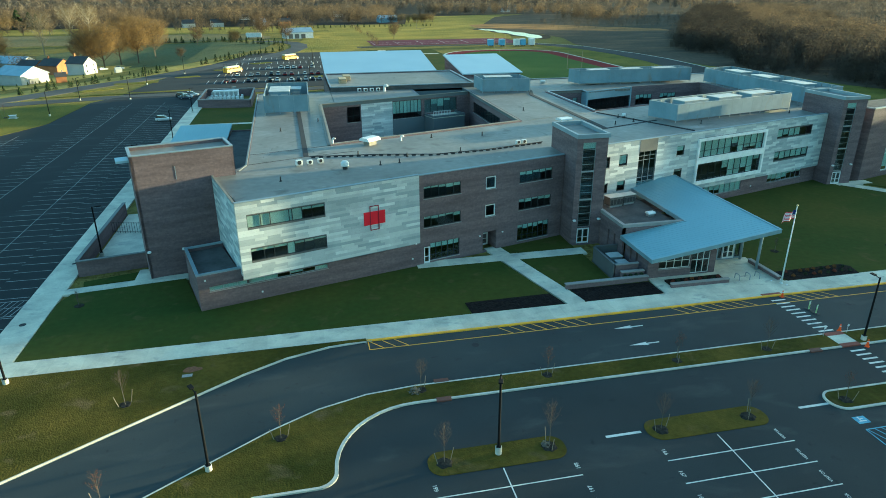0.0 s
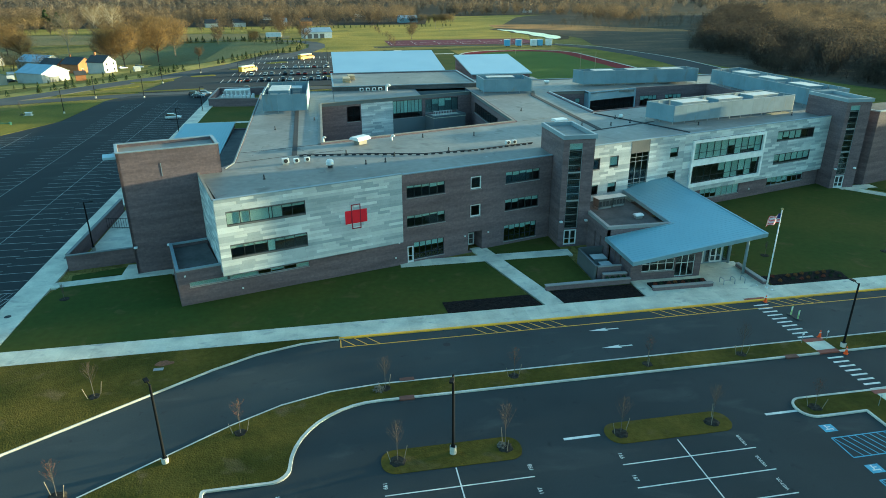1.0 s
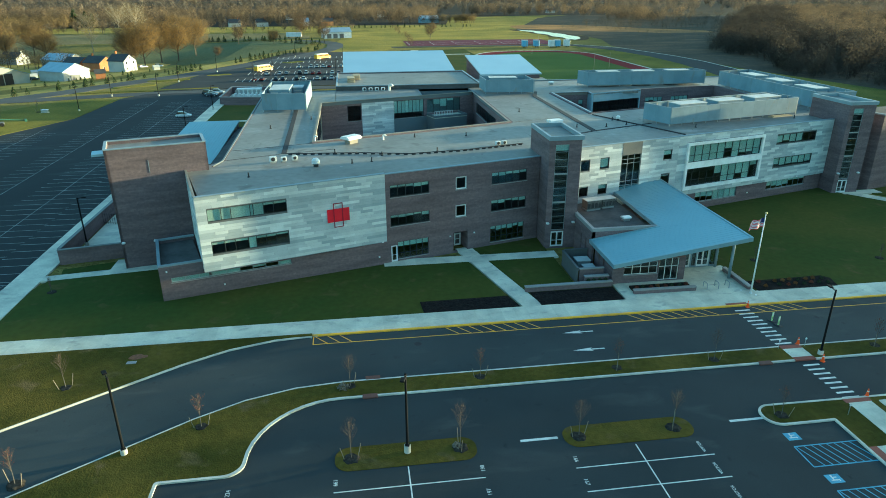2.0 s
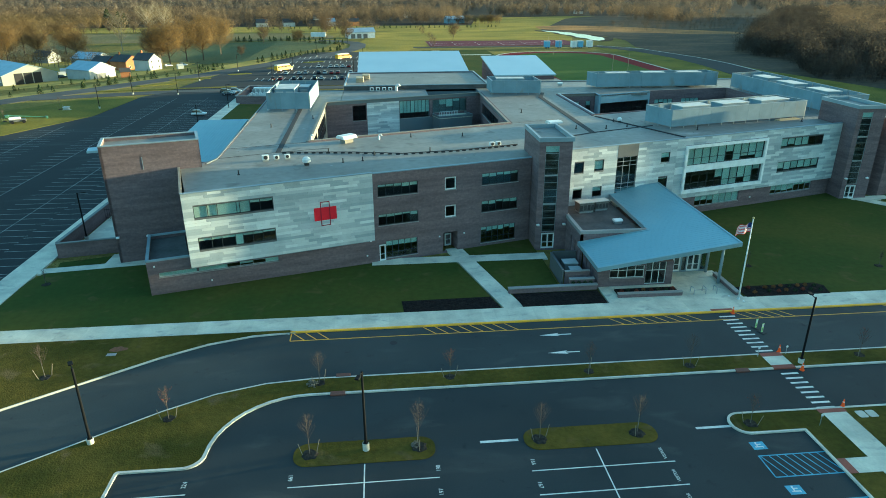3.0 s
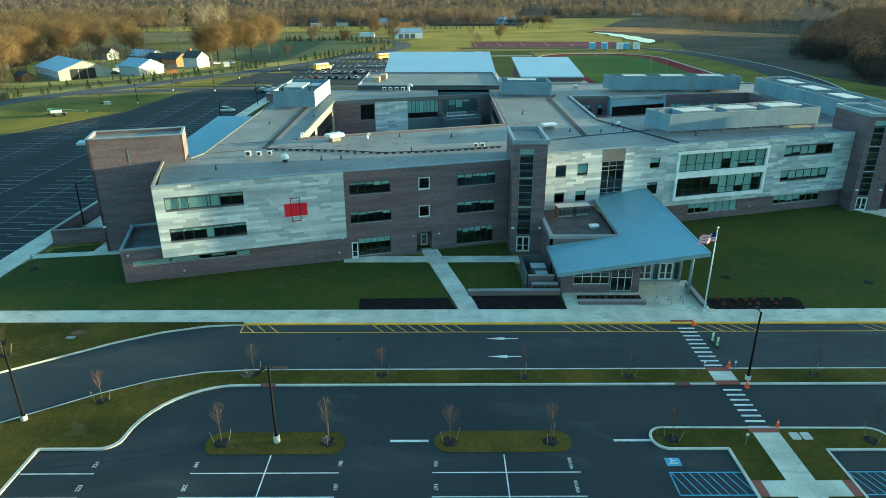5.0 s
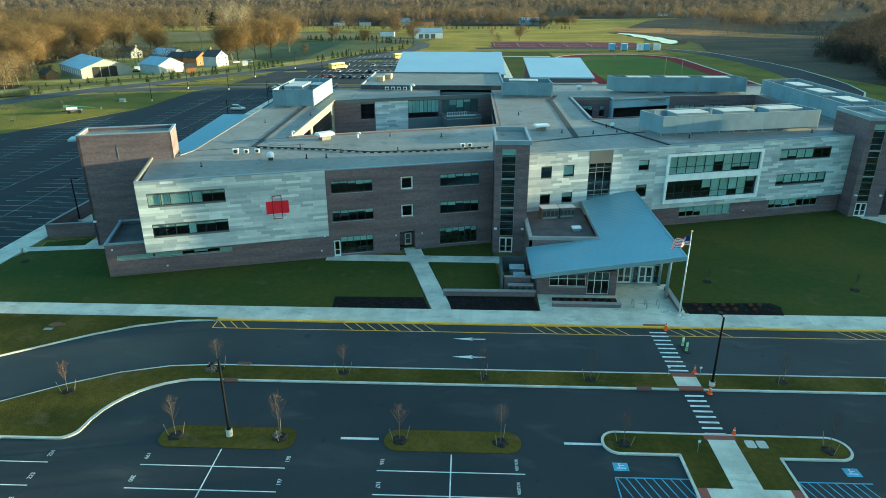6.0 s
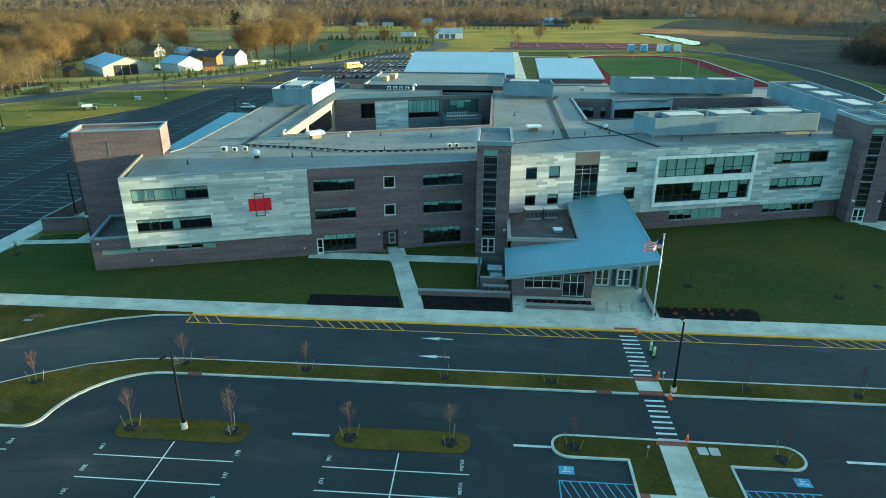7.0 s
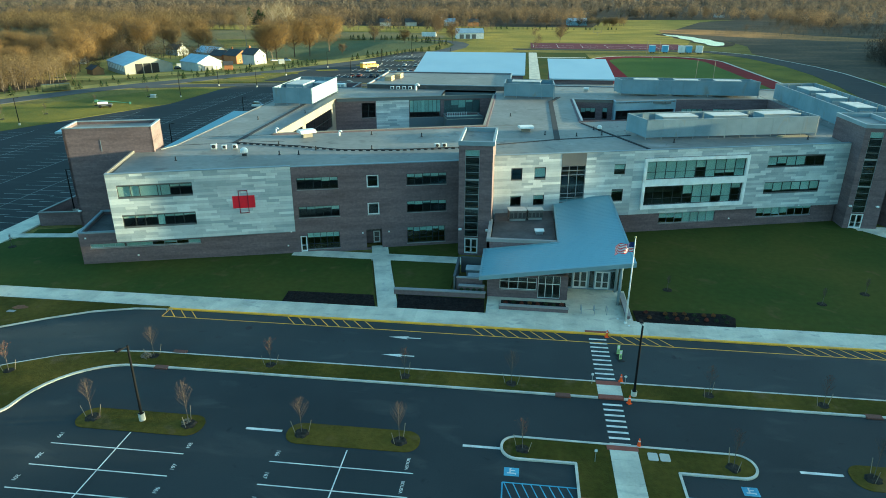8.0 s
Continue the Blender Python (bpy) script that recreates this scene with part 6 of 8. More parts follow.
def limb_tubes(rnd, h, spread, n_limbs, n_twigs, thick):
    """Branch segments of a young or old tree: (start, end, r0, r1)."""
    segs = [((0, 0, 0), (rnd.uniform(-.1, .1), rnd.uniform(-.1, .1), h * 0.95), thick, thick * 0.2)]
    for i in range(n_limbs):
        z = h * (0.36 + 0.5 * i / n_limbs)
        a = i * 2.4 + rnd.uniform(-0.5, 0.5)
        reach = spread * (1.05 - 0.65 * i / n_limbs) * rnd.uniform(0.7, 1.1)
        e = Vector((math.cos(a) * reach, math.sin(a) * reach, z + reach * rnd.uniform(1.3, 2.2)))
        s = Vector((0, 0, z))
        segs.append((s, e, thick * 0.4, thick * 0.12))
        for k in range(n_twigs):
            p = s.lerp(e, rnd.uniform(0.3, 1.0))
            q = p + Vector((rnd.uniform(-1, 1), rnd.uniform(-1, 1), rnd.uniform(0.3, 1.5))).normalized() * reach * rnd.uniform(0.35, 0.7)
            segs.append((p, q, thick * 0.16, thick * 0.07))
    return segs


def sapling(seed, h, leaf=None, spread=0.5, staked=True):
    rnd = random.Random(seed)
    ob = thing("sapling", "bare young tree with stakes in a mulch ring", "tree", (0, 0, 0), "staked saplings")
    segs = limb_tubes(rnd, h, spread, 22, 7, 0.032)
    b = bmesh.new()
    tube(b, *segs[0][:2], segs[0][2], segs[0][3], 7)
    part("trunk", b, BARK_PALE, ob)
    b = bmesh.new()
    for s, e, r0, r1 in segs[1:]:
        tube(b, s, e, r0, r1, 4)
    part("crown", b, YOUNG_TWIG, ob)
    if leaf:
        b = bmesh.new()
        for k in range(70):
            s, e, r0, r1 = rnd.choice(segs[1:])
            p = Vector(s).lerp(Vector(e), rnd.random())
            m = Matrix.Translation(p) @ Euler((rnd.uniform(0, 3), rnd.uniform(0, 3), rnd.uniform(0, 6))).to_matrix().to_4x4()
            v = [b.verts.new(m @ Vector(c)) for c in ((0, 0, 0), (0.05, 0.02, 0.01), (0.1, 0, 0.02), (0.05, -0.02, 0.01))]
            b.faces.new(v)
        part("leaves", b, leaf, ob)
    b = bmesh.new()
    cylinder(b, 0, 0, -0.1, 0.09, 0.78, 0.5, 18)
    for v in b.verts:
        grow = rnd.uniform(0.82, 1.12)
        v.co.x, v.co.y = v.co.x * grow, v.co.y * grow
    part("mulch_ring", b, RING_MULCH, ob)
    for a in (0.3, 3.3) if staked else ():
        b = bmesh.new()
        tube(b, (math.cos(a) * 0.6, math.sin(a) * 0.6, 0), (math.cos(a) * 0.9, math.sin(a) * 0.9, 1.25), 0.028, n=6)
        part("stake", b, STAKE, ob)
    return ob


LEAF_RED = material("autumn_leaf", (0.17, 0.045, 0.025), 0.8, grain=0.2, per_piece=0.2)
LEAF_TAN = material("tan_leaf", (0.13, 0.095, 0.07), 0.8, grain=0.2)
saps = [sapling(1, 4.3, LEAF_TAN, 0.85), sapling(2, 3.6, LEAF_RED, 0.75), sapling(3, 4.0, None, 0.85), sapling(4, 2.4, None, 0.4, False)]
saps[0].matrix_basis, saps[1].matrix_basis, saps[2].matrix_basis = pose(9.3, 42.8, 0.1), pose(-4.2, 49.0, 0.1), pose(29.4, 42.9, 0.1)
saps[3].matrix_basis = pose(68.0, 77.7, 0.1)
rng = random.Random(8)
for x, y, k in ((18.7, 42.9, 0), (38.3, 42.9, 2), (9.3, 53.6, 2), (22.5, 53.4, 1), (37.0, 53.0, 1), (47.9, 53.0, 2), (77.6, 42.9, 2), (67.2, 53.3, 1), (77.7, 52.9, 1), (90.0, 53.0, 1), (49.1, 43.1, 1), (66.6, 42.8, 1), (-18.9, 57.4, 2), (86.7, 75.8, 3),
                 (93.5, 79.5, 3), (-31.0, 55.0, 2), (-17.6, 43.5, 1), (-103, 188, 2), (-97, 205, 2), (-110, 178, 2), (-90, 226, 2), (-29.5, 81.2, 3)):
    copy_thing(saps[k], pose(x, y, 0.1, 0, 0, rng.uniform(0, 360)) @ Matrix.Diagonal((1, 1, rng.uniform(0.9, 1.12), 1)))


def leaf_clump(b, rnd, c, r, n, size):
    for k in range(n):
        d = Vector((rnd.gauss(0, 1), rnd.gauss(0, 1), rnd.gauss(0, 1))).normalized()
        p = Vector(c) + Vector((d.x * r[0], d.y * r[1], abs(d.z) * r[2])) * rnd.uniform(0.55, 1.0)
        m = Matrix.Translation(p) @ Euler((rnd.uniform(0, 6), rnd.uniform(0, 6), rnd.uniform(0, 6))).to_matrix().to_4x4()
        s = size * rnd.uniform(0.6, 1.3)
        v = [b.verts.new(m @ Vector(q)) for q in ((-s, 0, 0), (0, s * 0.4, 0.1 * s), (s, 0, 0), (0, -s * 0.4, 0.1 * s))]
        b.faces.new(v)


def shrub(seed, r, colour, label, group, name="shrub"):
    rnd = random.Random(seed)
    b = bmesh.new()
    for k in range(5):
        tube(b, (0, 0, -0.05), (rnd.uniform(-r, r) * 0.6, rnd.uniform(-r, r) * 0.6, r * 1.1), 0.03, 0.01, 4)
    ob = thing(name, label, "shrub", (0, 0, 0), group)
    part("stem", b, BARK, ob)
    b = bmesh.new()
    leaf_clump(b, rnd, (0, 0, r * 0.25), (r, r, r * 1.2), 240, r * 0.2)
    part("foliage", b, colour, ob)
    return ob


EVERGREEN = material("evergreen", (0.03, 0.05, 0.018), 0.85, grain=0.3, grain_scale=3)
sh = [shrub(1, 0.3, LEAF_RED, "small red-brown shrub in black mulch", "bed shrubs"), shrub(2, 0.3, material("russet_leaf", (0.2, 0.09, 0.025), 0.8, grain=0.2), "small russet shrub in black mulch", "bed shrubs"), shrub(3, 0.28, EVERGREEN, "small dark evergreen shrub in mulch", "bed shrubs")]
sh[0].matrix_basis, sh[1].matrix_basis, sh[2].matrix_basis = pose(64.0, 70.4, 0.15), pose(64.2, 69.0, 0.15), pose(66.4, 70.3, 0.15)
for k in range(9):
    for j in range(2):
        x, y = 64.0 + k * 1.15, 70.4 - j * 1.35 + rng.uniform(-0.2, 0.2)
        if k > 1:
            copy_thing(sh[rng.choice((0, 1, 1, 2))], pose(x, y, 0.15, 0, 0, rng.uniform(0, 360)))
for k in range(8):
    copy_thing(sh[(0, 2, 0, 1, 0, 2, 2, 0)[k]], pose(46.8 + k * 1.0, 70.5 + 0.3 * (k % 2), 0.33, 0, 0, k * 50))
for k in range(4):
    copy_thing(sh[2], pose(41.0 + k * 0.8, 72.87, 0.78, 0, 0, k * 70))
bl = shrub(7, 0.7, material("dry_brush", (0.2, 0.175, 0.14), 0.9, grain=0.2), "tangle of dry pale brush at the kerb", "dry brush", "brush")
bl.matrix_basis = pose(8.6, 53.3, 0.1) @ Matrix.Diagonal((0.9, 0.8, 0.55, 1))
copy_thing(bl, pose(18.4, 43.0, 0.1, 0, 0, 80) @ Matrix.Diagonal((0.8, 0.8, 0.6, 1)))
# yard fence and gate
fence = thing("yard_fence", "black steel picket fence round the yard", "fence", (-27, 107, 0.1))
fw = Wall((-31.8, 108.5), (-22.6, 106.3))
for i in range(24):
    b = bmesh.new()
    s = fw.length * i / 23
    fw.box(b, s - 0.02, s + 0.02, 0.1, 2.0, -0.02, 0.02)
    part("picket", b, BLACK_METAL, fence)
for z in (0.3, 1.85):
    b = bmesh.new()
    fw.box(b, 0, fw.length, z, z + 0.06, -0.035, 0.035)
    part("rail", b, BLACK_METAL, fence)
gen = thing("generator", "dark blue-grey generator cabinet in the yard", "generator", (-25.5, 109.5, 0.1))
part("cabinet", boxed(-27, -24.2, 108.9, 110.6, 0.2, 2.1, 0.06), DARK_PANEL, gen)
part("skid", boxed(-27.1, -24.1, 108.8, 110.7, 0.0, 0.2), BLACK_METAL, gen)

# loading yard, low blue roof behind the stair block
yard = thing("loading_yard_walls", "low brick walls round a rear service yard", "wall", (-26, 245, 0))
for a, b_ in (((-33.6, 232), (-16.5, 229)), ((-16.5, 229), (-16.5, 256)), ((-16.5, 256), (-33.6, 257)), ((-33.6, 257), (-33.6, 232))):
    w = Wall(a, b_)
    b = bmesh.new()
    w.box(b, 0.2, w.length - 0.2, -0.3, 2.5, -0.2, 0.2)
    part("brickwork", b, BRICK, yard)
    b = bmesh.new()
    w.box(b, 0, w.length, 2.5, 2.7, -0.3, 0.3)
    part("coping_stone", b, STONE_CAP, yard)
trailer = thing("storage_container", "white storage container in the service yard", "container", (-27, 252, 0))
part("box", boxed(-31, -22, 251, 254, 0.1, 2.6, 0.05), WHITE_METAL, trailer)
for k in range(6):
    part("louvre", boxed(-31.5 + k * 1.6, -30.4 + k * 1.6, 250.97, 251.0, 0.6, 2.2), GALV, trailer)
for k in range(16):
    x, y = -31 + (k % 8) * 1.5, 248.0 - (k // 8) * 4
    u_ = thing("equipment_cabinet", "small pale equipment cabinet in the yard", "cabinet", (x, y, 0), "yard cabinets")
    part("box", boxed(x - 0.4, x + 0.4, y - 0.4, y + 0.4, -0.05, 1.5, 0.03), WHITE_METAL, u_)
# ---- fields, track and water ----
# sunlit patches of field: the golden light is painted into the grass colour
GOLD = material("sunlit_golden_grass", (0.31, 0.235, 0.056), 0.95, spots=(0.19, 0.165, 0.042), spot_scale=0.02, grain=0.2, grain_scale=0.8, bump=0.9, bump_scale=1.5, spec=0.05)
# brighter still, for sun on the farmyard and roadside that the lamp hardly reaches
YARD_GRASS = material("sunlit_farmyard_grass", (0.42, 0.3, 0.085), 0.95, spots=(0.2, 0.18, 0.05), spot_scale=0.06, grain=0.25, grain_scale=0.8, spec=0.05)
GREEN_FIELD = material("green_field", (0.125, 0.13, 0.064), 0.95, spots=(0.095, 0.105, 0.052), spot_scale=0.015, grain=0.2, grain_scale=0.5, bump=0.4, bump_scale=2, spec=0.05)
STRAW_FIELD = material("straw_field", (0.17, 0.14, 0.07), 0.95, spots=(0.11, 0.105, 0.05), spot_scale=0.015, grain=0.25, grain_scale=0.5, bump=0.5, bump_scale=1.5, spec=0.05)
BROWN_FIELD = material("brown_field", (0.084, 0.066, 0.047), 0.95, spots=(0.05, 0.043, 0.033), spot_scale=0.02, grain=0.3, grain_scale=0.4, spec=0.05)
REEDS = material("dry_reeds", (0.34, 0.185, 0.07), 0.95, spots=(0.14, 0.09, 0.05), spot_scale=0.03, grain=0.3, grain_scale=0.6, bump=0.5, bump_scale=1.5, spec=0.05)
TURF = material("sports_turf", (0.085, 0.115, 0.024), 0.9, spots=(0.07, 0.1, 0.02), spot_scale=0.05, grain=0.1, grain_scale=1, bump=0.05, bump_scale=6, spec=0.05)
TRACK_RED = material("track_red", (0.15, 0.013, 0.018), 0.85, spots=(0.125, 0.012, 0.016), spot_scale=0.1, grain=0.08, spec=0.05)
LITTER = material("leaf_litter", (0.055, 0.041, 0.028), 0.95, spots=(0.035, 0.029, 0.022), spot_scale=0.03, grain=0.25, grain_scale=0.4, spec=0.05)
MAROON = material("maroon_court", (0.13, 0.04, 0.055), 0.85, spots=(0.1, 0.036, 0.046), spot_scale=0.05, grain=0.2, grain_scale=0.4, spec=0.05)
fields = [
    ("field", [(40, 506), (165, 506), (176, 545), (170, 640), (300, 960), (150, 920), (110, 690), (30, 660)], GOLD, "sunlit golden grass sports field", -0.04),
    ("field", [(-8, 420), (30, 420), (50, 470), (60, 520), (30, 640), (0, 620), (6, 540)], GOLD, "sunlit yellow-green meadow beside a shed", -0.035),
    ("field", [(-150, 420), (-60, 372), (-20, 465), (-14, 520), (-120, 545), (-190, 470)], GREEN_FIELD, "flat green winter crop field", -0.04),
    ("field", [(-260, 540), (-20, 548), (-20, 580), (-40, 620), (-280, 640)], STRAW_FIELD, "far olive and straw stubble field", -0.045),
    ("field", [(-300, 650), (-30, 622), (110, 690), (140, 720), (-320, 740)], GOLD, "straw-coloured strip field below woods", -0.045),
    ("field", [(-520, 480), (-200, 400), (-150, 440), (-270, 640), (-560, 700)], STRAW_FIELD, "far grey-olive stubble field", -0.045),
    ("field", [(203, 300), (217, 225), (244, 150), (420, 150), (520, 560), (300, 620), (205, 560), (205, 500), (190, 440)], BROWN_FIELD, "dark dormant meadow beside the woods", -0.035),
    ("field", [(172, 640), (176, 560), (205, 545), (205, 480), (300, 440), (560, 540), (640, 900), (330, 960), (262, 880)], BROWN_FIELD, "dull brown wet meadow round the reeds", -0.022),
    ("field", [(174, 655), (205, 622), (240, 592), (285, 566), (335, 560), (340, 590), (300, 632), (262, 690), (215, 722), (180, 700)], REEDS, "rust-coloured strip of dry reeds", -0.012),
    ("field", [(-196, 300), (-150, 285), (-112, 312), (-80, 372), (-84, 404), (-150, 436), (-222, 432), (-214, 350)], YARD_GRASS, "sunlit straw-coloured farmyard grass", -0.025),
    ("verge", [(x - 5, y + 4) for x, y in ROAD[1:13]] + [(x - 17, y + 14) for x, y in ROAD[12:0:-1]], YARD_GRASS, "sunlit golden roadside grass", -0.012),
    ("verge", [(160, 262), (160, 448), (194, 440), (207, 370), (203, 300), (217, 225), (244, 150), (150, 140), (120, 176), (120, 262)], ROUGH_GRASS, "olive green grass between track and road", -0.03),
]
for i, (name, pts, mat, label, z) in enumerate(fields):
    structure(draped(name, pts, z - 0.002 * i, mat), label, "field")
outer = rounded([(86, 225, 30), (157.5, 225, 30), (157.5, 414, 30), (86, 414, 30)])
structure(slab("running_track", outer, -0.5, 0.0, TRACK_RED), "red rubber running track round the turf", "track")
structure(slab("football_field", rounded([(95.5, 234, 24), (148, 234, 24), (148, 405, 24), (95.5, 405, 24)]), -0.4, 0.03, TURF), "green football field inside the track", "sports field")
apron = bmesh.new()
strip_along(apron, outer, -0.1, -1.4, -0.4, 0.01, True)
structure(part("track_apron", apron, CONCRETE), "pale apron path round the running track", "path")
structure(slab("maroon_courts", rect(52, 160, 463, 512), -0.4, 0.0, MAROON), "dull maroon sports courts beyond the track", "court")
court = bpy.data.objects["maroon_courts"]
for i in range(6):
    for j in range(2):
        stripe(court, 54 + i * 17, 472 + j * 16, 12, 0.25, 0, "white", 0.01)
        stripe(court, 54 + i * 17, 472 + j * 16, 12, 0.25, 90, "white", 0.01)
POND = [(171, 632), (176, 622), (182, 617), (185, 606), (190, 598), (191, 580), (196, 566), (195, 548), (198, 534), (195, 520), (191, 508), (184, 500), (180, 509), (182, 524), (178, 540), (180, 560), (175, 578), (177, 596), (171, 612)]
structure(draped("pond_bank", [(184 + (x - 184) * 1.5, 566 + (y - 566) * 1.13) for x, y in POND], -0.008, LITTER), "dark muddy bank round the pond", "bank")
# part of the sky's reflection is painted into the pale water colour
structure(slab("pond", POND, -0.3, 0.02, material("sky_pale_water", (0.2, 0.23, 0.24), 0.18, 0.0, spots=(0.09, 0.09, 0.08), spot_scale=0.12, grain=0.1, spec=0.7)), "pale gleaming stormwater pond", "pond")
structure(slab("court_path", [(50.5, 231), (55.5, 231), (55.5, 430), (50.5, 430)], -0.3, 0.01, CONCRETE), "pale concrete path between the gyms", "path")
structure(slab("lawn", rect(44, 86, 262, 432), -0.4, -0.012, GRASS), "green grass behind the gyms", "lawn")
structure(slab("cross_path", rect(55.6, 84, 398, 401), -0.3, 0.006, CONCRETE), "pale concrete path to the running track", "path")


def goal(x, y):
    ob = thing("goal_post", "pale yellow football goal post", "goal post", (x, y, 0), "football goal posts")
    b = bmesh.new()
    tube(b, (x, y, 0), (x, y, 3), 0.12, n=8)
    part("stem", b, STAKE, ob)
    b = bmesh.new()
    tube(b, (x - 3.5, y, 3), (x + 3.5, y, 3), 0.1, n=8)
    part("crossbar", b, STAKE, ob)
    for s in (-3.5, 3.5):
        b = bmesh.new()
        tube(b, (x + s, y, 3), (x + s, y, 10.5), 0.09, n=8)
        part("upright", b, STAKE, ob)


goal(122, 282)
goal(120.5, 392)
goal(110, 600)

stained(FIELD, (0.09, 0.085, 0.03), 0.05, 0.5, 0.75, (0.5, 1.6, 1))
stained(GOLD, (0.13, 0.13, 0.035), 0.03, 0.5, 0.75, (0.5, 1.8, 1))
stained(BROWN_FIELD, (0.14, 0.095, 0.055), 0.05, 0.5, 0.72, (0.5, 2.0, 1))
stained(BROWN_FIELD, (0.035, 0.034, 0.028), 0.12, 0.6, 0.75, (0.4, 1.6, 1))
stained(GREEN_FIELD, (0.13, 0.12, 0.06), 0.03, 0.55, 0.8, (0.4, 2.0, 1))

# ---- vehicles ----


def wheel_set(ob, xs, half, r, w=0.22):
    for x in xs:
        for s in (-1, 1):
            b = bmesh.new()
            cylinder(b, 0, 0, -w / 2, w / 2, r, n=16, m=pose(x, s * half, r, 90, 0, 0))
            tyre = part("wheel", b, BLACK_METAL, ob)
            b = bmesh.new()
            cylinder(b, 0, 0, -w / 2 - 0.01, w / 2 + 0.01, r * 0.6, n=10, m=pose(x, s * half, r, 90, 0, 0))
            part("rim", b, GALV, tyre)


def loft(rings):
    """A closed body through cross-sections, each a list of the same number of points."""
    b = bmesh.new()
    vs = [[b.verts.new(p) for p in r] for r in rings]
    for r, s in zip(vs, vs[1:]):
        for i in range(len(r)):
            j = (i + 1) % len(r)
            b.faces.new((r[i], r[j], s[j], s[i]))
    b.faces.new(vs[0][::-1]), b.faces.new(vs[-1])
    bmesh.ops.recalc_face_normals(b, faces=b.faces[:])
    return b


CAR_GLASS = material("car_glass", (0.02, 0.025, 0.03), 0.1, 0.0, grain=0.02, spec=0.7)
RED_LENS = material("red_lens", (0.35, 0.01, 0.01), 0.3, grain=0.02)


def car(name, colour, suv, label):
    ob = thing(name, label, "car", (0, 0, 0), "parked cars")
    paint = material(name + "_paint", colour, 0.25, 0.3, grain=0.02, spec=0.6)
    h, roof = (0.95, 1.7) if suv else (0.85, 1.43)

    def ring(x, w, z0, z1):
        return [(x, -w, z0), (x, w, z0), (x, w * 1.03, (z0 + z1) / 2), (x, w * 0.93, z1), (x, -w * 0.93, z1), (x, -w * 1.03, (z0 + z1) / 2)]

    part("body", loft([ring(-2.3, 0.72, 0.38, h - 0.12), ring(-2.1, 0.86, 0.26, h), ring(-0.9, 0.9, 0.22, h + 0.05), ring(1.0, 0.9, 0.22, h), ring(1.9, 0.86, 0.26, h - 0.12), ring(2.3, 0.68, 0.36, h - 0.28)]), paint, ob)
    back = -2.1 if suv else -1.7
    part("greenhouse", loft([[(back, -0.76, h), (back, 0.76, h), (back + 0.02, 0.76, h + 0.03), (back + 0.02, -0.76, h + 0.03)], [(back + 0.35, -0.66, h), (back + 0.35, 0.66, h), (back + 0.35, 0.6, roof - 0.06), (back + 0.35, -0.6, roof - 0.06)],
                             [(0.2, -0.7, h), (0.2, 0.7, h), (0.2, 0.6, roof - 0.05), (0.2, -0.6, roof - 0.05)], [(1.15, -0.74, h - 0.03), (1.15, 0.74, h - 0.03), (1.13, 0.74, h), (1.13, -0.74, h)]]), CAR_GLASS, ob)
    part("roof_panel", boxed(back + 0.4, 0.25, -0.6, 0.6, roof - 0.07, roof, 0.03), paint, ob)
    for s in (-1, 1):
        part("headlight", boxed(2.1, 2.27, s * 0.6 - 0.16, s * 0.6 + 0.16, h - 0.34, h - 0.2, 0.02), WHITE_METAL, ob)
        part("tail_light", boxed(-2.27, -2.15, s * 0.62 - 0.12, s * 0.62 + 0.12, h - 0.3, h - 0.12, 0.02), RED_LENS, ob)
    wheel_set(ob, (-1.4, 1.4), 0.78, 0.33)
    return ob


cars = [car("suv", (0.5, 0.51, 0.52), True, "silver-white parked sport utility car on asphalt"), car("sedan", (0.03, 0.035, 0.05), False, "dark blue parked sedan car on asphalt"), car("sedan", (0.3, 0.31, 0.32), False, "grey parked sedan car on asphalt"),
        car("suv", (0.02, 0.02, 0.022), True, "black parked sport utility car on asphalt"), car("sedan", (0.55, 0.55, 0.54), False, "white parked sedan car on asphalt"), car("sedan", (0.2, 0.02, 0.02), False, "dark red parked sedan car on asphalt")]
spots = [(-41.0, 210, 0, 0), (-40.6, 252.5, 0, 1), (-40.8, 256.0, 0, 4), (-39.2, 259.2, 0, 0), (-42.5, 257.6, 5, 3), (-24.5, 269.5, 10, 2)]
rng = random.Random(31)
for row in range(2):
    for k in range(20):
        if rng.random() < 0.72:
            spots.append((-30 + k * 3.0, 295 + row * 20 + rng.uniform(-0.5, 0.5), 90 + rng.uniform(-2, 2), rng.randrange(6)))
for k in range(10):
    if rng.random() < 0.6:
        spots.append((-20 + k * 3, 342, 90, rng.randrange(6)))
used = set()
for x, y, r, k in spots:
    if k not in used:
        used.add(k)
        cars[k].matrix_basis = pose(x, y, 0.0, 0, 0, r)
    else:
        copy_thing(cars[k], pose(x, y, 0.0, 0, 0, r))
for x, y, r, k in ((-125.5, 381.5, 20, 5), (-101.0, 384.5, 40, 4), (-92.5, 383.0, 10, 0), (-139.5, 342.0, 30, 3)):
    copy_thing(cars[k], pose(x, y, land(x, y), 0, 0, r))
for k, c in enumerate(cars):
    if k not in used:
        c.matrix_basis = pose(-12 + k * 3, 366, 0, 0, 0, 90)


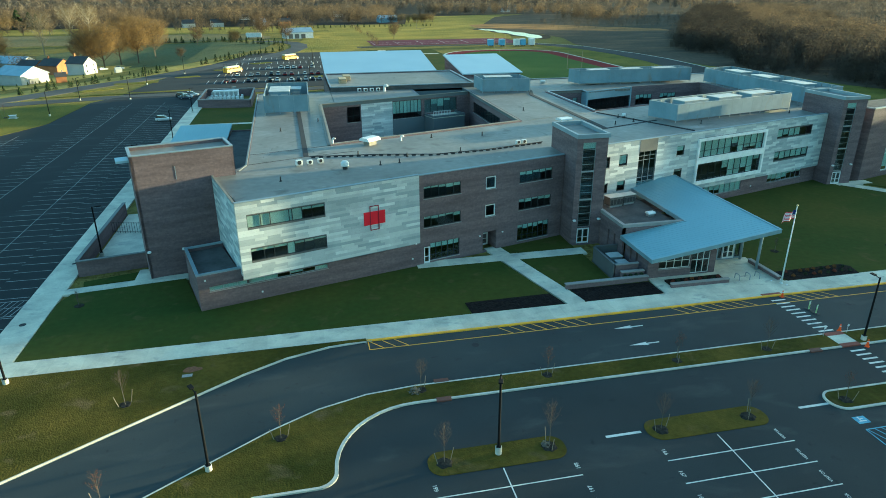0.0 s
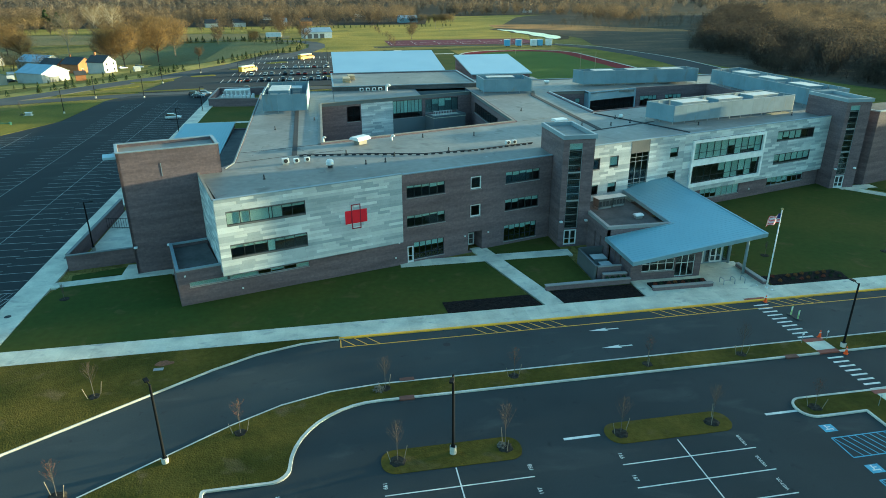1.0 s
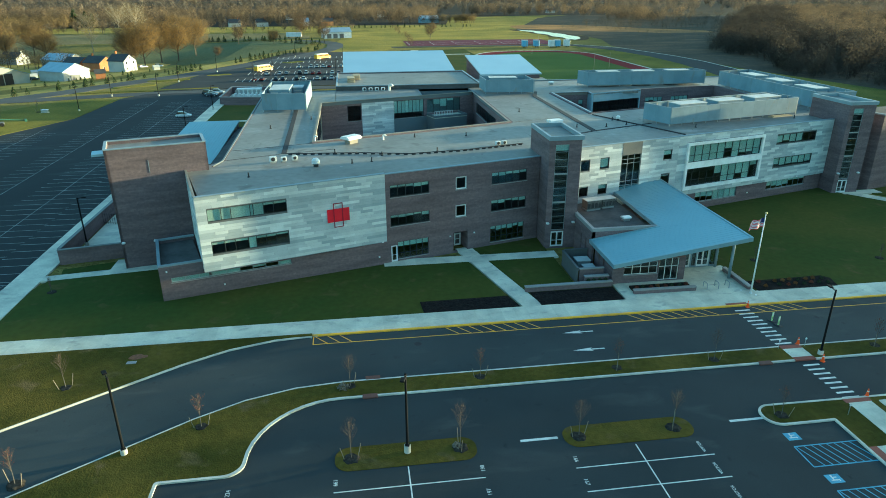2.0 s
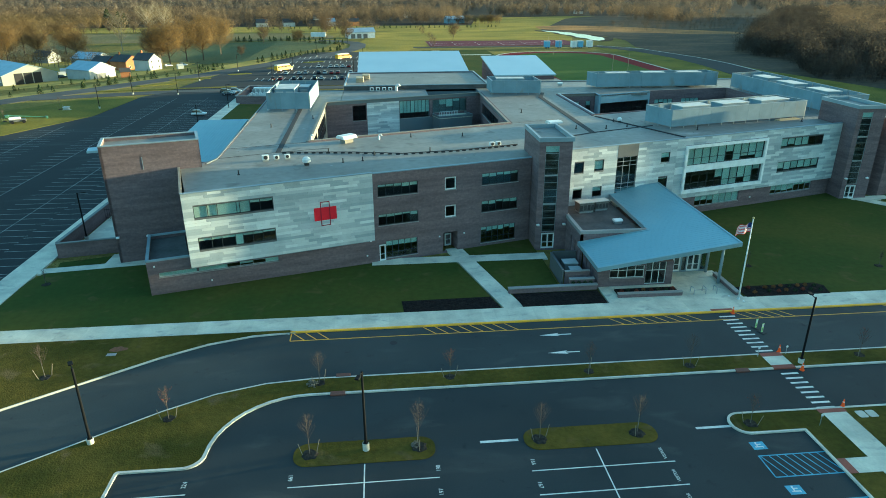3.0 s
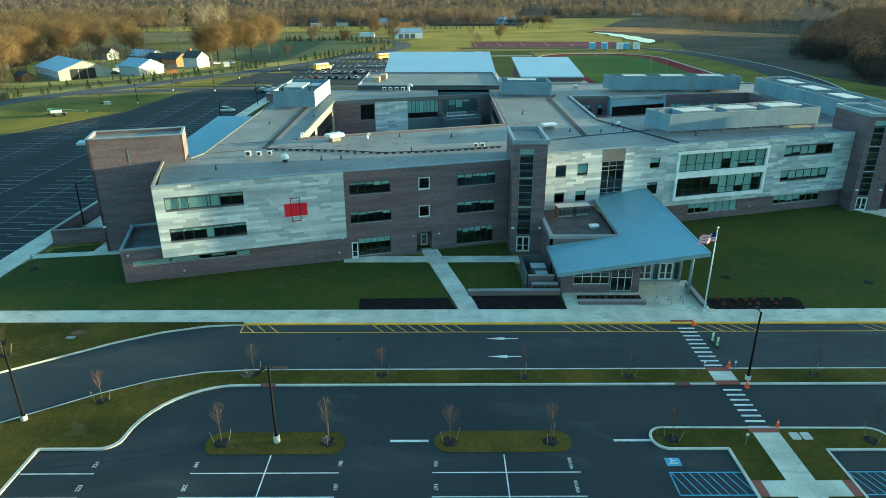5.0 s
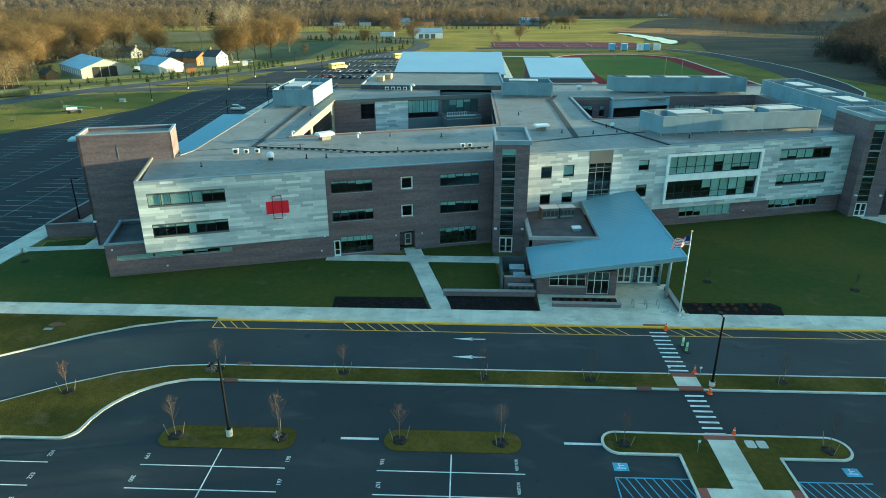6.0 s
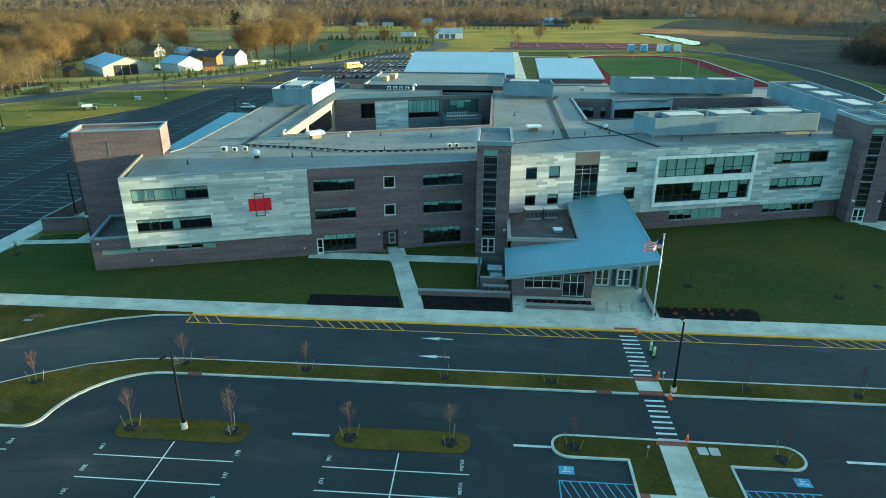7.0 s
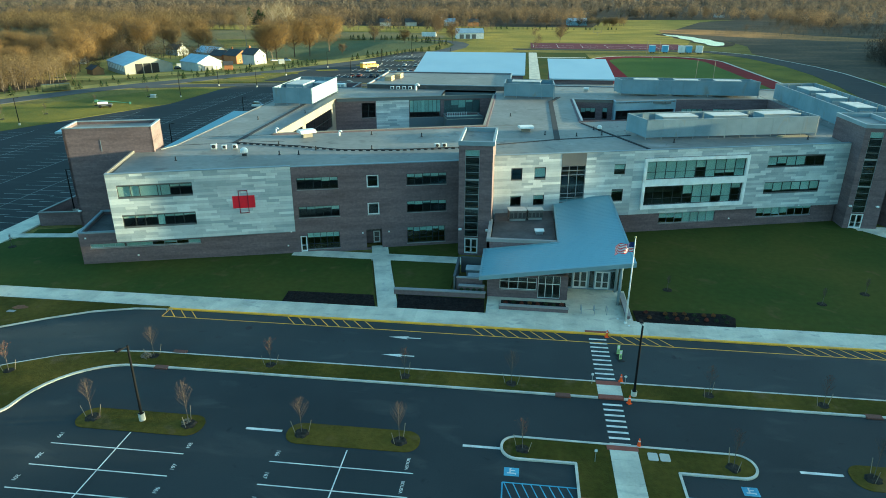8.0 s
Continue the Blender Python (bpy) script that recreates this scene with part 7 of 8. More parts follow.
def school_bus():
    ob = thing("school_bus", "yellow school bus with a pale roof on asphalt", "bus", (0, 0, 0), "school buses")
    yellow = material("bus_yellow", (0.75, 0.36, 0.02), 0.4, grain=0.03)
    part("body", boxed(-5.4, 3.4, -1.22, 1.22, 0.55, 2.55, 0.08), yellow, ob)
    part("roof", boxed(-5.35, 3.35, -1.15, 1.15, 2.55, 3.1, 0.2), material("bus_roof", (0.72, 0.66, 0.45), 0.5, grain=0.03), ob)
    part("hood", boxed(3.4, 5.2, -1.0, 1.0, 0.55, 1.65, 0.15), yellow, ob)
    for i in range(9):
        for s in (-1, 1):
            part("side_window", boxed(-5.1 + i * 0.92, -4.36 + i * 0.92, s * 1.225 - 0.01, s * 1.225 + 0.01, 1.75, 2.4), CAR_GLASS, ob)
    part("windscreen", boxed(3.39, 3.42, -1.0, 1.0, 1.75, 2.5), CAR_GLASS, ob)
    for z in (1.0, 1.4):
        for s in (-1, 1):
            part("rub_rail", boxed(-5.3, 3.3, s * 1.23 - 0.015, s * 1.23 + 0.015, z, z + 0.07), BLACK_METAL, ob)
    wheel_set(ob, (-3.2, 4.1), 1.05, 0.5, 0.3)
    return ob


bus = school_bus()
bus.matrix_basis = pose(-30.0, 330.0, 0, 0, 0, 52)
copy_thing(bus, pose(-3.5, 384.0, 0, 0, 0, 45))

# boom lift on the grass
lift = thing("boom_lift", "white and green boom lift parked on grass", "boom lift", (-92, 202.5, 0.03))
green = material("lift_green", (0.06, 0.14, 0.09), 0.5, grain=0.04)
lm = pose(-92, 202.5, 0.025, 0, 0, 30)
part("chassis", boxed(-2.2, 2.2, -1.0, 1.0, 0.5, 1.1, 0.08, lm), DARK_PANEL, lift)
part("turret", boxed(-2.3, 0.9, -0.8, 0.8, 1.15, 1.85, 0.15, lm), WHITE_METAL, lift)
b = bmesh.new()
tube(b, lm @ Vector((-2.0, 0, 2.4)), lm @ Vector((7.5, 0, 1.0)), 0.2, 0.13, 6)
part("boom", b, green, lift)
part("counterweight", boxed(-3.0, -1.9, -0.9, 0.9, 1.9, 2.6, 0.1, lm), green, lift)
part("basket", boxed(7.4, 8.0, -0.7, 0.7, 0.6, 1.3, 0.04, lm), green, lift)
for x in (-1.5, 1.5):
    for s in (-1, 1):
        b = bmesh.new()
        cylinder(b, 0, 0, -0.2, 0.2, 0.5, n=14, m=lm @ pose(x, s * 1.05, 0.5, 90, 0, 0))
        part("wheel", b, BLACK_METAL, lift)
tub = thing("utility_cabinet", "low pale utility cabinet on the grass", "cabinet", (-87.4, 225, 0.03))
part("body", boxed(-88.5, -86.6, 224.5, 225.6, 0.0, 0.9, 0.2), GALV, tub)
part("lid", boxed(-88.6, -86.5, 224.4, 225.7, 0.9, 1.0, 0.04), WHITE_METAL, tub)
part("plinth", boxed(-88.8, -86.3, 224.2, 225.9, -0.1, 0.06), CONCRETE, tub)
skip = thing("roll_off_container", "dark green roll-off waste container", "container", (-134, 235, 0))
sg = material("skip_green", (0.075, 0.085, 0.04), 0.6, grain=0.1)
sm = pose(-134, 236, 0, 0, 0, 42)
part("box", boxed(-5, 5, -1.3, 1.3, 0.2, 2.6, 0.05, sm), sg, skip)
for i in range(7):
    part("rib", boxed(-4.6 + i * 1.5, -4.45 + i * 1.5, -1.42, -1.3, 0.2, 2.6, 0.0, sm), sg, skip)
part("rail", boxed(-5, 5, -0.6, 0.6, 0.0, 0.2, 0.0, sm), BLACK_METAL, skip)
for i, (x, y, c) in enumerate(((128.5, 440, 0), (136.5, 440, 0), (146, 437, 1), (150.5, 438, 0), (157, 438, 1))):
    u_ = thing("site_trailer", "blue and white storage trailer beside the track" if c == 0 else "pale storage trailer beside the track", "trailer", (x, y, 0), "trackside trailers")
    part("box", boxed(x - 1.8, x + 1.8, y - 1.8, y + 1.8, 0.6, 4.4, 0.1), material("trailer_blue", (0.2, 0.4, 0.6), 0.5, grain=0.04) if i in (0, 1, 3) else WHITE_METAL, u_)
    part("roof", boxed(x - 1.9, x + 1.9, y - 1.9, y + 1.9, 4.4, 4.6, 0.04), WHITE_METAL, u_)
    for s in (-1, 1):
        b = bmesh.new()
        cylinder(b, 0, 0, -0.15, 0.15, 0.45, n=12, m=pose(x + s * 0.8, y - 1.6, 0.45, 90, 0, 0))
        part("wheel", b, BLACK_METAL, u_)

# ---- farm and houses ----
BARN_ROOF = material("barn_roof", (0.3, 0.38, 0.44), 0.45, 0.3, grain=0.05)
DARK_ROOF = material("shingle_roof", (0.06, 0.058, 0.06), 0.9, grain=0.15, grain_scale=2)
SIDING = material("white_siding", (0.42, 0.415, 0.39), 0.7, grain=0.04)
CLAY = material("red_brick_house", (0.36, 0.15, 0.06), 0.9, grain=0.12, grain_scale=2)
GLAZE = CAR_GLASS


def gabled(name, label, category, x, y, turn, w, d, h, rise, wall, roof, eave=0.4, windows=(), doors=(), bays=0, chimney=False, group=""):
    """A gabled building: the ridge runs along its length w; the gable ends face along that line. windows: (face, s, z, wide, high)."""
    z0 = land(x, y)
    ob = thing(name, label, category, (x, y, z0), group)
    m = pose(x, y, z0, 0, 0, turn)
    b = bmesh.new()
    pro = [(-d / 2, -0.3), (d / 2, -0.3), (d / 2, h), (0, h + rise), (-d / 2, h)]
    lo, hi = ([b.verts.new(m @ Vector((s, p, q))) for p, q in pro] for s in (-w / 2, w / 2))
    b.faces.new(lo[::-1]), b.faces.new(hi)
    for i in range(5):
        b.faces.new((lo[i], lo[(i + 1) % 5], hi[(i + 1) % 5], hi[i]))
    bmesh.ops.recalc_face_normals(b, faces=b.faces[:])
    part("wall", b, wall, ob)
    sl = rise / (d / 2)
    for s in (-1, 1):
        b = bmesh.new()
        a = [(s * (d / 2 + eave), h - sl * eave), (0, h + rise)]
        vs = [b.verts.new(m @ Vector((q, p, z + k))) for k in (0.03, 0.2) for q in (-w / 2 - eave, w / 2 + eave) for p, z in a]
        for f in ((0, 1, 3, 2), (4, 6, 7, 5), (0, 2, 6, 4), (1, 5, 7, 3), (0, 4, 5, 1), (2, 3, 7, 6)):
            b.faces.new([vs[i] for i in f])
        bmesh.ops.recalc_face_normals(b, faces=b.faces[:])
        part("roof", b, roof, ob)

    def panel(face, s, z, wide, high, mat, name, off):
        if face in ("s", "n"):
            k = -1 if face == "s" else 1
            q = boxed(s - wide / 2, s + wide / 2, k * (d / 2 + off) - 0.03, k * (d / 2 + off) + 0.03, z, z + high, 0, m)
        else:
            k = -1 if face == "w" else 1
            q = boxed(k * (w / 2 + off) - 0.03, k * (w / 2 + off) + 0.03, s - wide / 2, s + wide / 2, z, z + high, 0, m)
        return part(name, q, mat, ob)

    for f in windows:
        fr = panel(*f, WHITE_METAL if wall is not SIDING else GALV, "window", 0.02)
        panel_pane(panel, f, fr)
    for f in doors:
        panel(*f, DARK_PANEL, "door", 0.03)
    if chimney:
        part("chimney", boxed(w * 0.3 - 0.4, w * 0.3 + 0.4, -0.4, 0.4, h + rise - 1, h + rise + 1.4, 0.03, m), CLAY, ob)
    return ob


def panel_pane(panel, f, fr):
    face, s, z, wide, high = f
    ob = panel(face, s, z + 0.08, wide - 0.16, high - 0.16, GLAZE, "pane", 0.045)
    ob.parent = fr
    ob.matrix_parent_inverse = Matrix()
    return ob


house_w = [("w", -2.4, 1.0, 0.9, 1.4), ("w", 2.4, 1.0, 0.9, 1.4), ("w", -2.4, 3.8, 0.9, 1.4), ("w", 2.4, 3.8, 0.9, 1.4), ("w", 0, 6.4, 0.8, 1.1), ("s", -3.2, 1.0, 0.9, 1.4), ("s", 0, 1.0, 0.9, 1.4), ("s", 3.2, 1.0, 0.9, 1.4), ("s", -3.2, 3.8, 0.9, 1.4), ("s", 3.2, 3.8, 0.9, 1.4)]
open_barn = gabled("pole_barn", "long pale metal pole barn with open bays", "barn", -158.2, 335.7, 135, 37.5, 23.7, 5.0, 4.2, material("barn_siding", (0.3, 0.295, 0.25), 0.6, grain=0.05), BARN_ROOF)
bmx = pose(-158.2, 335.7, land(-158.2, 335.7), 0, 0, 135) @ Matrix.Scale(1.101, 4)
# black panels on the closed wall stand for the shade inside open bays
for k in range(3):
    part("bay_shade_panel", boxed(-17.14, -17.02, -4.4 + k * 3.6, -1.2 + k * 3.6, 0, 5.2, 0, bmx), BLACK_METAL, open_barn)
for k in range(10):
    part("siding_bay", boxed(-15.8 + k * 3.2, -13.9 + k * 3.2, 10.78, 10.86, 1.8, 4.2, 0, bmx), WHITE_METAL, open_barn)
gabled("metal_barn", "pale blue metal farm shed with white gable", "barn", -122.9, 335.5, 147, 17.0, 13.8, 4.4, 3.2, SIDING, BARN_ROOF, doors=[("w", 1, 0, 5, 2.6)])
gabled("farmhouse", "white two-storey farmhouse with a dark roof", "house", -106.0, 366.5, 152, 10.6, 8.5, 5.5, 3.0, SIDING, DARK_ROOF, windows=house_w, chimney=True)
gabled("brick_house", "orange brick farm house with dark roof", "house", -122.2, 379.9, 150, 11.9, 9.7, 4.6, 3.0, CLAY, DARK_ROOF, windows=house_w[:2] + house_w[5:8], chimney=True)
gabled("brick_house", "second orange brick outbuilding with dark roof", "house", -136.1, 388.9, 150, 12.1, 8.8, 4.2, 2.8, CLAY, DARK_ROOF, windows=house_w[:2])
gabled("white_house", "low white farm building with grey roof", "house", -150.2, 406.5, 150, 20.1, 12.3, 4.4, 3.1, SIDING, BARN_ROOF, windows=house_w[:2])
gabled("white_house", "white house with dark roof among trees", "house", -187.0, 431.0, 150, 14.5, 8.4, 3.8, 2.9, SIDING, DARK_ROOF, windows=house_w)
gabled("white_house", "small white cottage below bare trees", "house", -219.3, 368.5, 20, 13.4, 8.9, 3.8, 2.9, SIDING, DARK_ROOF, windows=house_w[:2])
gabled("wood_shed", "weathered brown timber shed", "shed", -174.4, 321.2, 140, 10.0, 5.6, 2.8, 1.8, material("brown_boards", (0.24, 0.13, 0.06), 0.9, grain=0.2), DARK_ROOF, doors=[("e", 0, 0, 2.4, 2.2)])
gabled("wood_shed", "red-brown timber shed beside the barn", "shed", -104.5, 328.4, 22, 4.2, 3.6, 2.7, 1.4, CLAY, DARK_ROOF)
gabled("storage_building", "pale storage building with blue roof and doors", "shed", 2, 556, 12, 22, 14, 4.6, 3.0, WHITE_METAL, BARN_ROOF, doors=[("s", -7, 0, 3.4, 3.4), ("s", -2, 0, 3.4, 3.4), ("s", 3, 0, 3.4, 3.4)])
gabled("storage_building", "pale blue shed at the field's edge", "shed", 105, 786, 10, 21, 13, 4.4, 3.2, material("blue_siding", (0.3, 0.42, 0.5), 0.7, grain=0.04), BARN_ROOF)
for x, y, wl, rf in ((-105, 735, SIDING, DARK_ROOF), (-78, 742, SIDING, DARK_ROOF), (-36, 752, SIDING, BARN_ROOF), (-10, 748, CLAY, DARK_ROOF), (-60, 900, SIDING, DARK_ROOF), (60, 950, SIDING, DARK_ROOF), (330, 1050, SIDING, DARK_ROOF), (420, 980, SIDING, DARK_ROOF)):
    gabled("country_house", "distant country house among bare trees", "house", x, y, 15, 12, 9, 4.2, 3.4, wl, rf, windows=house_w[:5], chimney=True, group="distant houses")
van = thing("box_trailer", "pale blue-white box trailer in the field", "trailer", (-32, 560, 0))
part("box", boxed(-38, -26, 558.5, 561.5, 0.8, 4.2, 0.1), WHITE_METAL, van)
for x in (-36, -29):
    b = bmesh.new()
    cylinder(b, 0, 0, -0.2, 0.2, 0.5, n=12, m=pose(x, 558.6, 0.5, 90, 0, 0))
    part("wheel", b, BLACK_METAL, van)
for x, y in ((-143.7, 351.5), (-88.2, 361.7), (-152.0, 372.0)):
    gabled("plastic_hut", "small white rounded farm hut", "hut", x, y, 30, 3, 2.6, 1.3, 1.0, SIDING, SIDING, eave=0.1)

# ---- trees ----
TWIG = twig_material("twigs", (0.14, 0.095, 0.055), (0.09, 0.065, 0.04), 0.05)
TWIG_PALE = twig_material("pale_twigs", (0.25, 0.195, 0.11), (0.18, 0.14, 0.085), 0.1)
TWIG_RUST = twig_material("rust_leaves", (0.23, 0.15, 0.064), (0.14, 0.095, 0.044), 0.1)
TWIG_TAN = twig_material("tan_twigs", (0.21, 0.15, 0.072), (0.08, 0.06, 0.038), 0.06)
CONIFER = material("conifer", (0.025, 0.04, 0.016), 0.9, spots=(0.04, 0.055, 0.02), spot_scale=0.1, grain=0.3, spec=0.05)


def tree_arrays(seed, h, spread, limbs, twigs, sprays, size, thick, full=0.0, low=0.16, leafy=2.4):
    """Wood and twig sprays of one bare tree, as vertex and face arrays."""
    g = np.random.default_rng(seed)
    wood_v, wood_f, tw_v, tw_f = [], [], [], []

    def seg(a, b, r0, r1):
        a, b = np.array(a, float), np.array(b, float)
        d = (b - a) / (np.linalg.norm(b - a) + 1e-6)
        s = np.cross(d, (0.3, 0.9, 0.1))
        s /= np.linalg.norm(s) + 1e-6
        t = np.cross(d, s)
        k = len(wood_v)
        for p, r in ((a, r0), (b, r1)):
            for c, e in ((1, 0), (-0.5, 0.87), (-0.5, -0.87)):
                wood_v.append(p + (s * c + t * e) * r)
        for i in range(3):
            j = (i + 1) % 3
            wood_f.append((k + i, k + j, k + 3 + j, k + 3 + i))

    top = np.array((g.normal(0, .04) * h, g.normal(0, .04) * h, h * 0.62))
    seg((0, 0, -0.3), top * 0.5, thick, thick * 0.75)
    seg(top * 0.5, top, thick * 0.75, thick * 0.4)
    ends = []
    for i in range(limbs):
        a = i * 2.4 + g.uniform(-.4, .4)
        f = g.uniform(0.22, 1.0)
        s = top * f
        reach = spread * g.uniform(0.6, 1.0)
        rise = h * g.uniform(0.16, 0.36)
        e = s + np.array((math.cos(a) * reach, math.sin(a) * reach, rise))
        e[2] = min(e[2], h)
        seg(s, e, thick * 0.38, thick * 0.1)
        for k in range(twigs):
            p = s + (e - s) * g.uniform(0.35, 1.0)
            q = p + np.array((g.normal(0, 1), g.normal(0, 1), abs(g.normal(0.6, 0.6)))) * spread * 0.24
            q[2] = min(q[2], h * 1.02)
            seg(p, q, thick * 0.13, thick * 0.05)
            ends.append((p, q))
    for i in range(sprays):
        p, q = ends[g.integers(len(ends))]
        plump = 1.0
        c = p + (q - p) * g.uniform(0.2, 1.15) + g.normal(0, spread * 0.07, 3)
        if g.random() < full:
            w = g.normal(0, 1, 3)
            w *= g.uniform(0.35, 1.0) ** 0.5 / (np.linalg.norm(w) + 1e-6)
            az = math.atan2(w[1], w[0])
            lump = 1 + 0.24 * math.sin(3 * az + seed) * math.cos(2.5 * w[2] + seed) + 0.12 * math.sin(5 * az + 2 * seed + 4 * w[2])
            plump = leafy
            c = np.array((w[0] * spread * lump * (0.8 + 0.2 * w[2]), w[1] * spread * lump * (0.8 + 0.2 * w[2]), h * ((1 + low) / 2 + (1 - low) / 2 * w[2])))
        d = (q - p) / (np.linalg.norm(q - p) + 1e-6) + g.normal(0, 0.55, 3)
        side = g.normal(0, 1, 3)
        if plump > 1:
            side = w / (np.linalg.norm(w) + 1e-6) + g.normal(0, 0.28, 3)
            d = np.array((0, 0, 1.0)) + g.normal(0, 0.6, 3)
            d -= side * (d @ side) / (side @ side)
        d /= np.linalg.norm(d)
        s = np.cross(d, side)
        s /= np.linalg.norm(s) + 1e-6
        L = size * g.uniform(0.6, 1.5) / plump ** 0.4
        k = len(tw_v)
        tw_v.extend((c - d * L * 0.4, c + s * L * 0.16 * plump + d * L * 0.1, c + d * L))
        tw_f.append((k, k + 1, k + 2))
    return (np.array(wood_v), wood_f), (np.array(tw_v), tw_f)


def from_arrays(name, v, f, mat):
    me = bpy.data.meshes.new(name)
    me.from_pydata([tuple(p) for p in v], [], f)
    me.materials.append(mat)
    return me


def tree_thing(seed, h, spread, twig_mat, label, sprays=2600, size=0.7, bark=BARK, name="tree", full=0.0):
    (wv, wf), (tv, tf) = tree_arrays(seed, h, spread, 22, 12, sprays, size, h * (0.011 if twig_mat is TWIG_PALE else 0.018), full, 0.24, 1.5)
    ob = thing(name, label, "tree", (0, 0, 0), "farm trees")
    placed("trunk", from_arrays("trunk", wv, wf, bark), ob)
    placed("crown", from_arrays("crown", tv, tf, twig_mat), ob)
    return ob


PALE_BARK = material("pale_bark", (0.3, 0.26, 0.2), 0.9, grain=0.2)
kinds = [tree_thing(1, 20, 9.5, TWIG_RUST, "large oak holding russet winter leaves", 20000, 0.4, full=0.45), tree_thing(2, 26, 7, TWIG_PALE, "tall pale-barked bare sycamore tree", 7000, 0.36, PALE_BARK, full=0.5), tree_thing(3, 15, 6, TWIG, "bare brown field tree in winter", 9000, 0.36, full=0.35),
         tree_thing(4, 17, 8.6, TWIG_RUST, "broad tree with thin russet leaves", 18000, 0.4, full=0.45)]
spots = [(-163, 492, 1, 1.15), (-158, 536, 1, 1.2), (-141, 520, 1, 1.3), (-101.5, 390.4, 3, 1.41), (-99.1, 416.1, 0, 1.27), (-90.8, 421.6, 3, 1.4), (-87.5, 455.1, 0, 1.21), (-112.2, 411.4, 2, 1.33), (-130.1, 444.4, 2, 1.0), (-25, 560, 2, 1.2), (-6, 505, 2, 1.1), (-42, 500, 3, 0.6), (-70, 520, 2, 0.9), (-32, 620, 2, 1.2), (-172.4, 441.0, 3, 1.11), (-197.1, 444.4, 0, 0.94), (-212.7, 431.0, 3, 1.11), (-183.7, 368.5, 2, 0.78), (-201.5, 355.2, 3, 1.06), (-217.1, 335.1, 3, 1.11), (-233.8, 385.2, 0, 1.11), (-245.0, 355.2, 3, 1.17), (-166.9, 333.4, 2, 0.39), (-190.3, 319.5, 3, 0.78), (-201.5, 301.6, 3, 0.94), (-212.7, 292.7, 3, 1.0), (74, 520, 2, 0.9), (-226.0, 315.0, 0, 1.0), (-252.8, 323.9, 0, 1.11), (-241.7, 299.4, 3, 1.0), (-64.8, 405.1, 2, 0.5), (-190, 331, 0, 1.05), (-206, 352, 3, 1.3), (-216, 392, 3, 1.35), (-206, 424, 0, 1.2), (-221, 446, 3, 1.4), (-222, 478, 0, 1.25), (-197, 482, 3, 1.3), (-238, 424, 3, 1.3), (-252, 470, 0, 1.2), (-234, 402, 0, 1.1), (-262, 436, 3, 1.3), (-108, 392, 0, 1.1), (-119, 545, 3, 1.2), (-106, 536, 0, 1.0)]
used = set()
rng = random.Random(77)
for x, y, k, s in spots:
    m = pose(x, y, land(x, y) - 0.05, 0, 0, rng.uniform(0, 360))
    if k not in used:
        used.add(k)
        kinds[k].matrix_basis = m @ Matrix.Diagonal((s, s, s, 1))
    else:
        kinds_m = copy_thing(kinds[k], m)
        kinds_m.scale = (s, s, s)


def conifer(seed, h):
    g = np.random.default_rng(seed)
    v, f = [], []
    for i in range(150):
        z = h * g.uniform(0.05, 1.0)
        r = (1 - (z / h) ** 1.6) * h * 0.36 + 0.04
        a = g.uniform(0, 6.28)
        c = np.array((math.cos(a) * r * 0.4, math.sin(a) * r * 0.4, z))
        tip = np.array((math.cos(a) * r, math.sin(a) * r, z - 0.08 * h))
        side = np.array((-math.sin(a), math.cos(a), 0)) * h * 0.06
        k = len(v)
        v.extend((c, tip + side, tip - side))
        f.append((k, k + 1, k + 2))
    ob = thing("evergreen", "small dark evergreen in a planted row", "tree", (0, 0, 0), "roadside evergreens")
    placed("foliage", from_arrays("foliage", v, f, CONIFER), ob)
    b = bmesh.new()
    tube(b, (0, 0, -0.1), (0, 0, h * 0.8), h * 0.025, h * 0.008, 5)
    part("trunk", b, BARK, ob)
    return ob


ev = [conifer(1, 2.4), conifer(2, 2.9), conifer(3, 2.0)]
for k, e in enumerate(ev):
    e.matrix_basis = pose(-66 - k * 5, 349 - k * 9, -0.05)


def row(a, b, n, jit=1.0, s0=0.8, s1=1.3):
    for i in range(n):
        t = (i + rng.uniform(-0.25, 0.25)) / max(1, n - 1)
        x, y = a[0] + (b[0] - a[0]) * t + rng.uniform(-jit, jit), a[1] + (b[1] - a[1]) * t + rng.uniform(-jit, jit)
        if rng.random() < 0.9:
            q = copy_thing(rng.choice(ev), pose(x, y, land(x, y) - 0.05, 0, 0, rng.uniform(0, 360)))
            s = rng.uniform(s0, s1)
            q.scale = (s, s, s)


for x, y, sc in ((-292, 512, 5.5), (-270, 760, 6.5), (-262, 768, 5.5), (-250, 752, 5.0), (-226, 440, 4.2)):
    pine = copy_thing(ev[1], pose(x, y, land(x, y) - 0.05))
    pine.scale = (sc * 1.3, sc * 1.3, sc)
row((-150, 216), (-106, 280), 16, 2.0, 0.7, 1.4)
row((-106, 280), (-62, 342), 26, 1.5, 0.7, 1.4)
row((-150, 268), (-92, 352), 26, 7.0, 0.4, 1.0)
row((-50, 370), (-8, 446), 24, 0.8, 1.0, 1.5)
row((-96, 548), (-51, 529), 17, 1.0, 1.3, 1.8)
row((-51, 529), (-8, 484), 17, 1.0, 1.3, 1.8)
row((-110, 690), (140, 694), 46, 1.0, 0.9, 1.4)

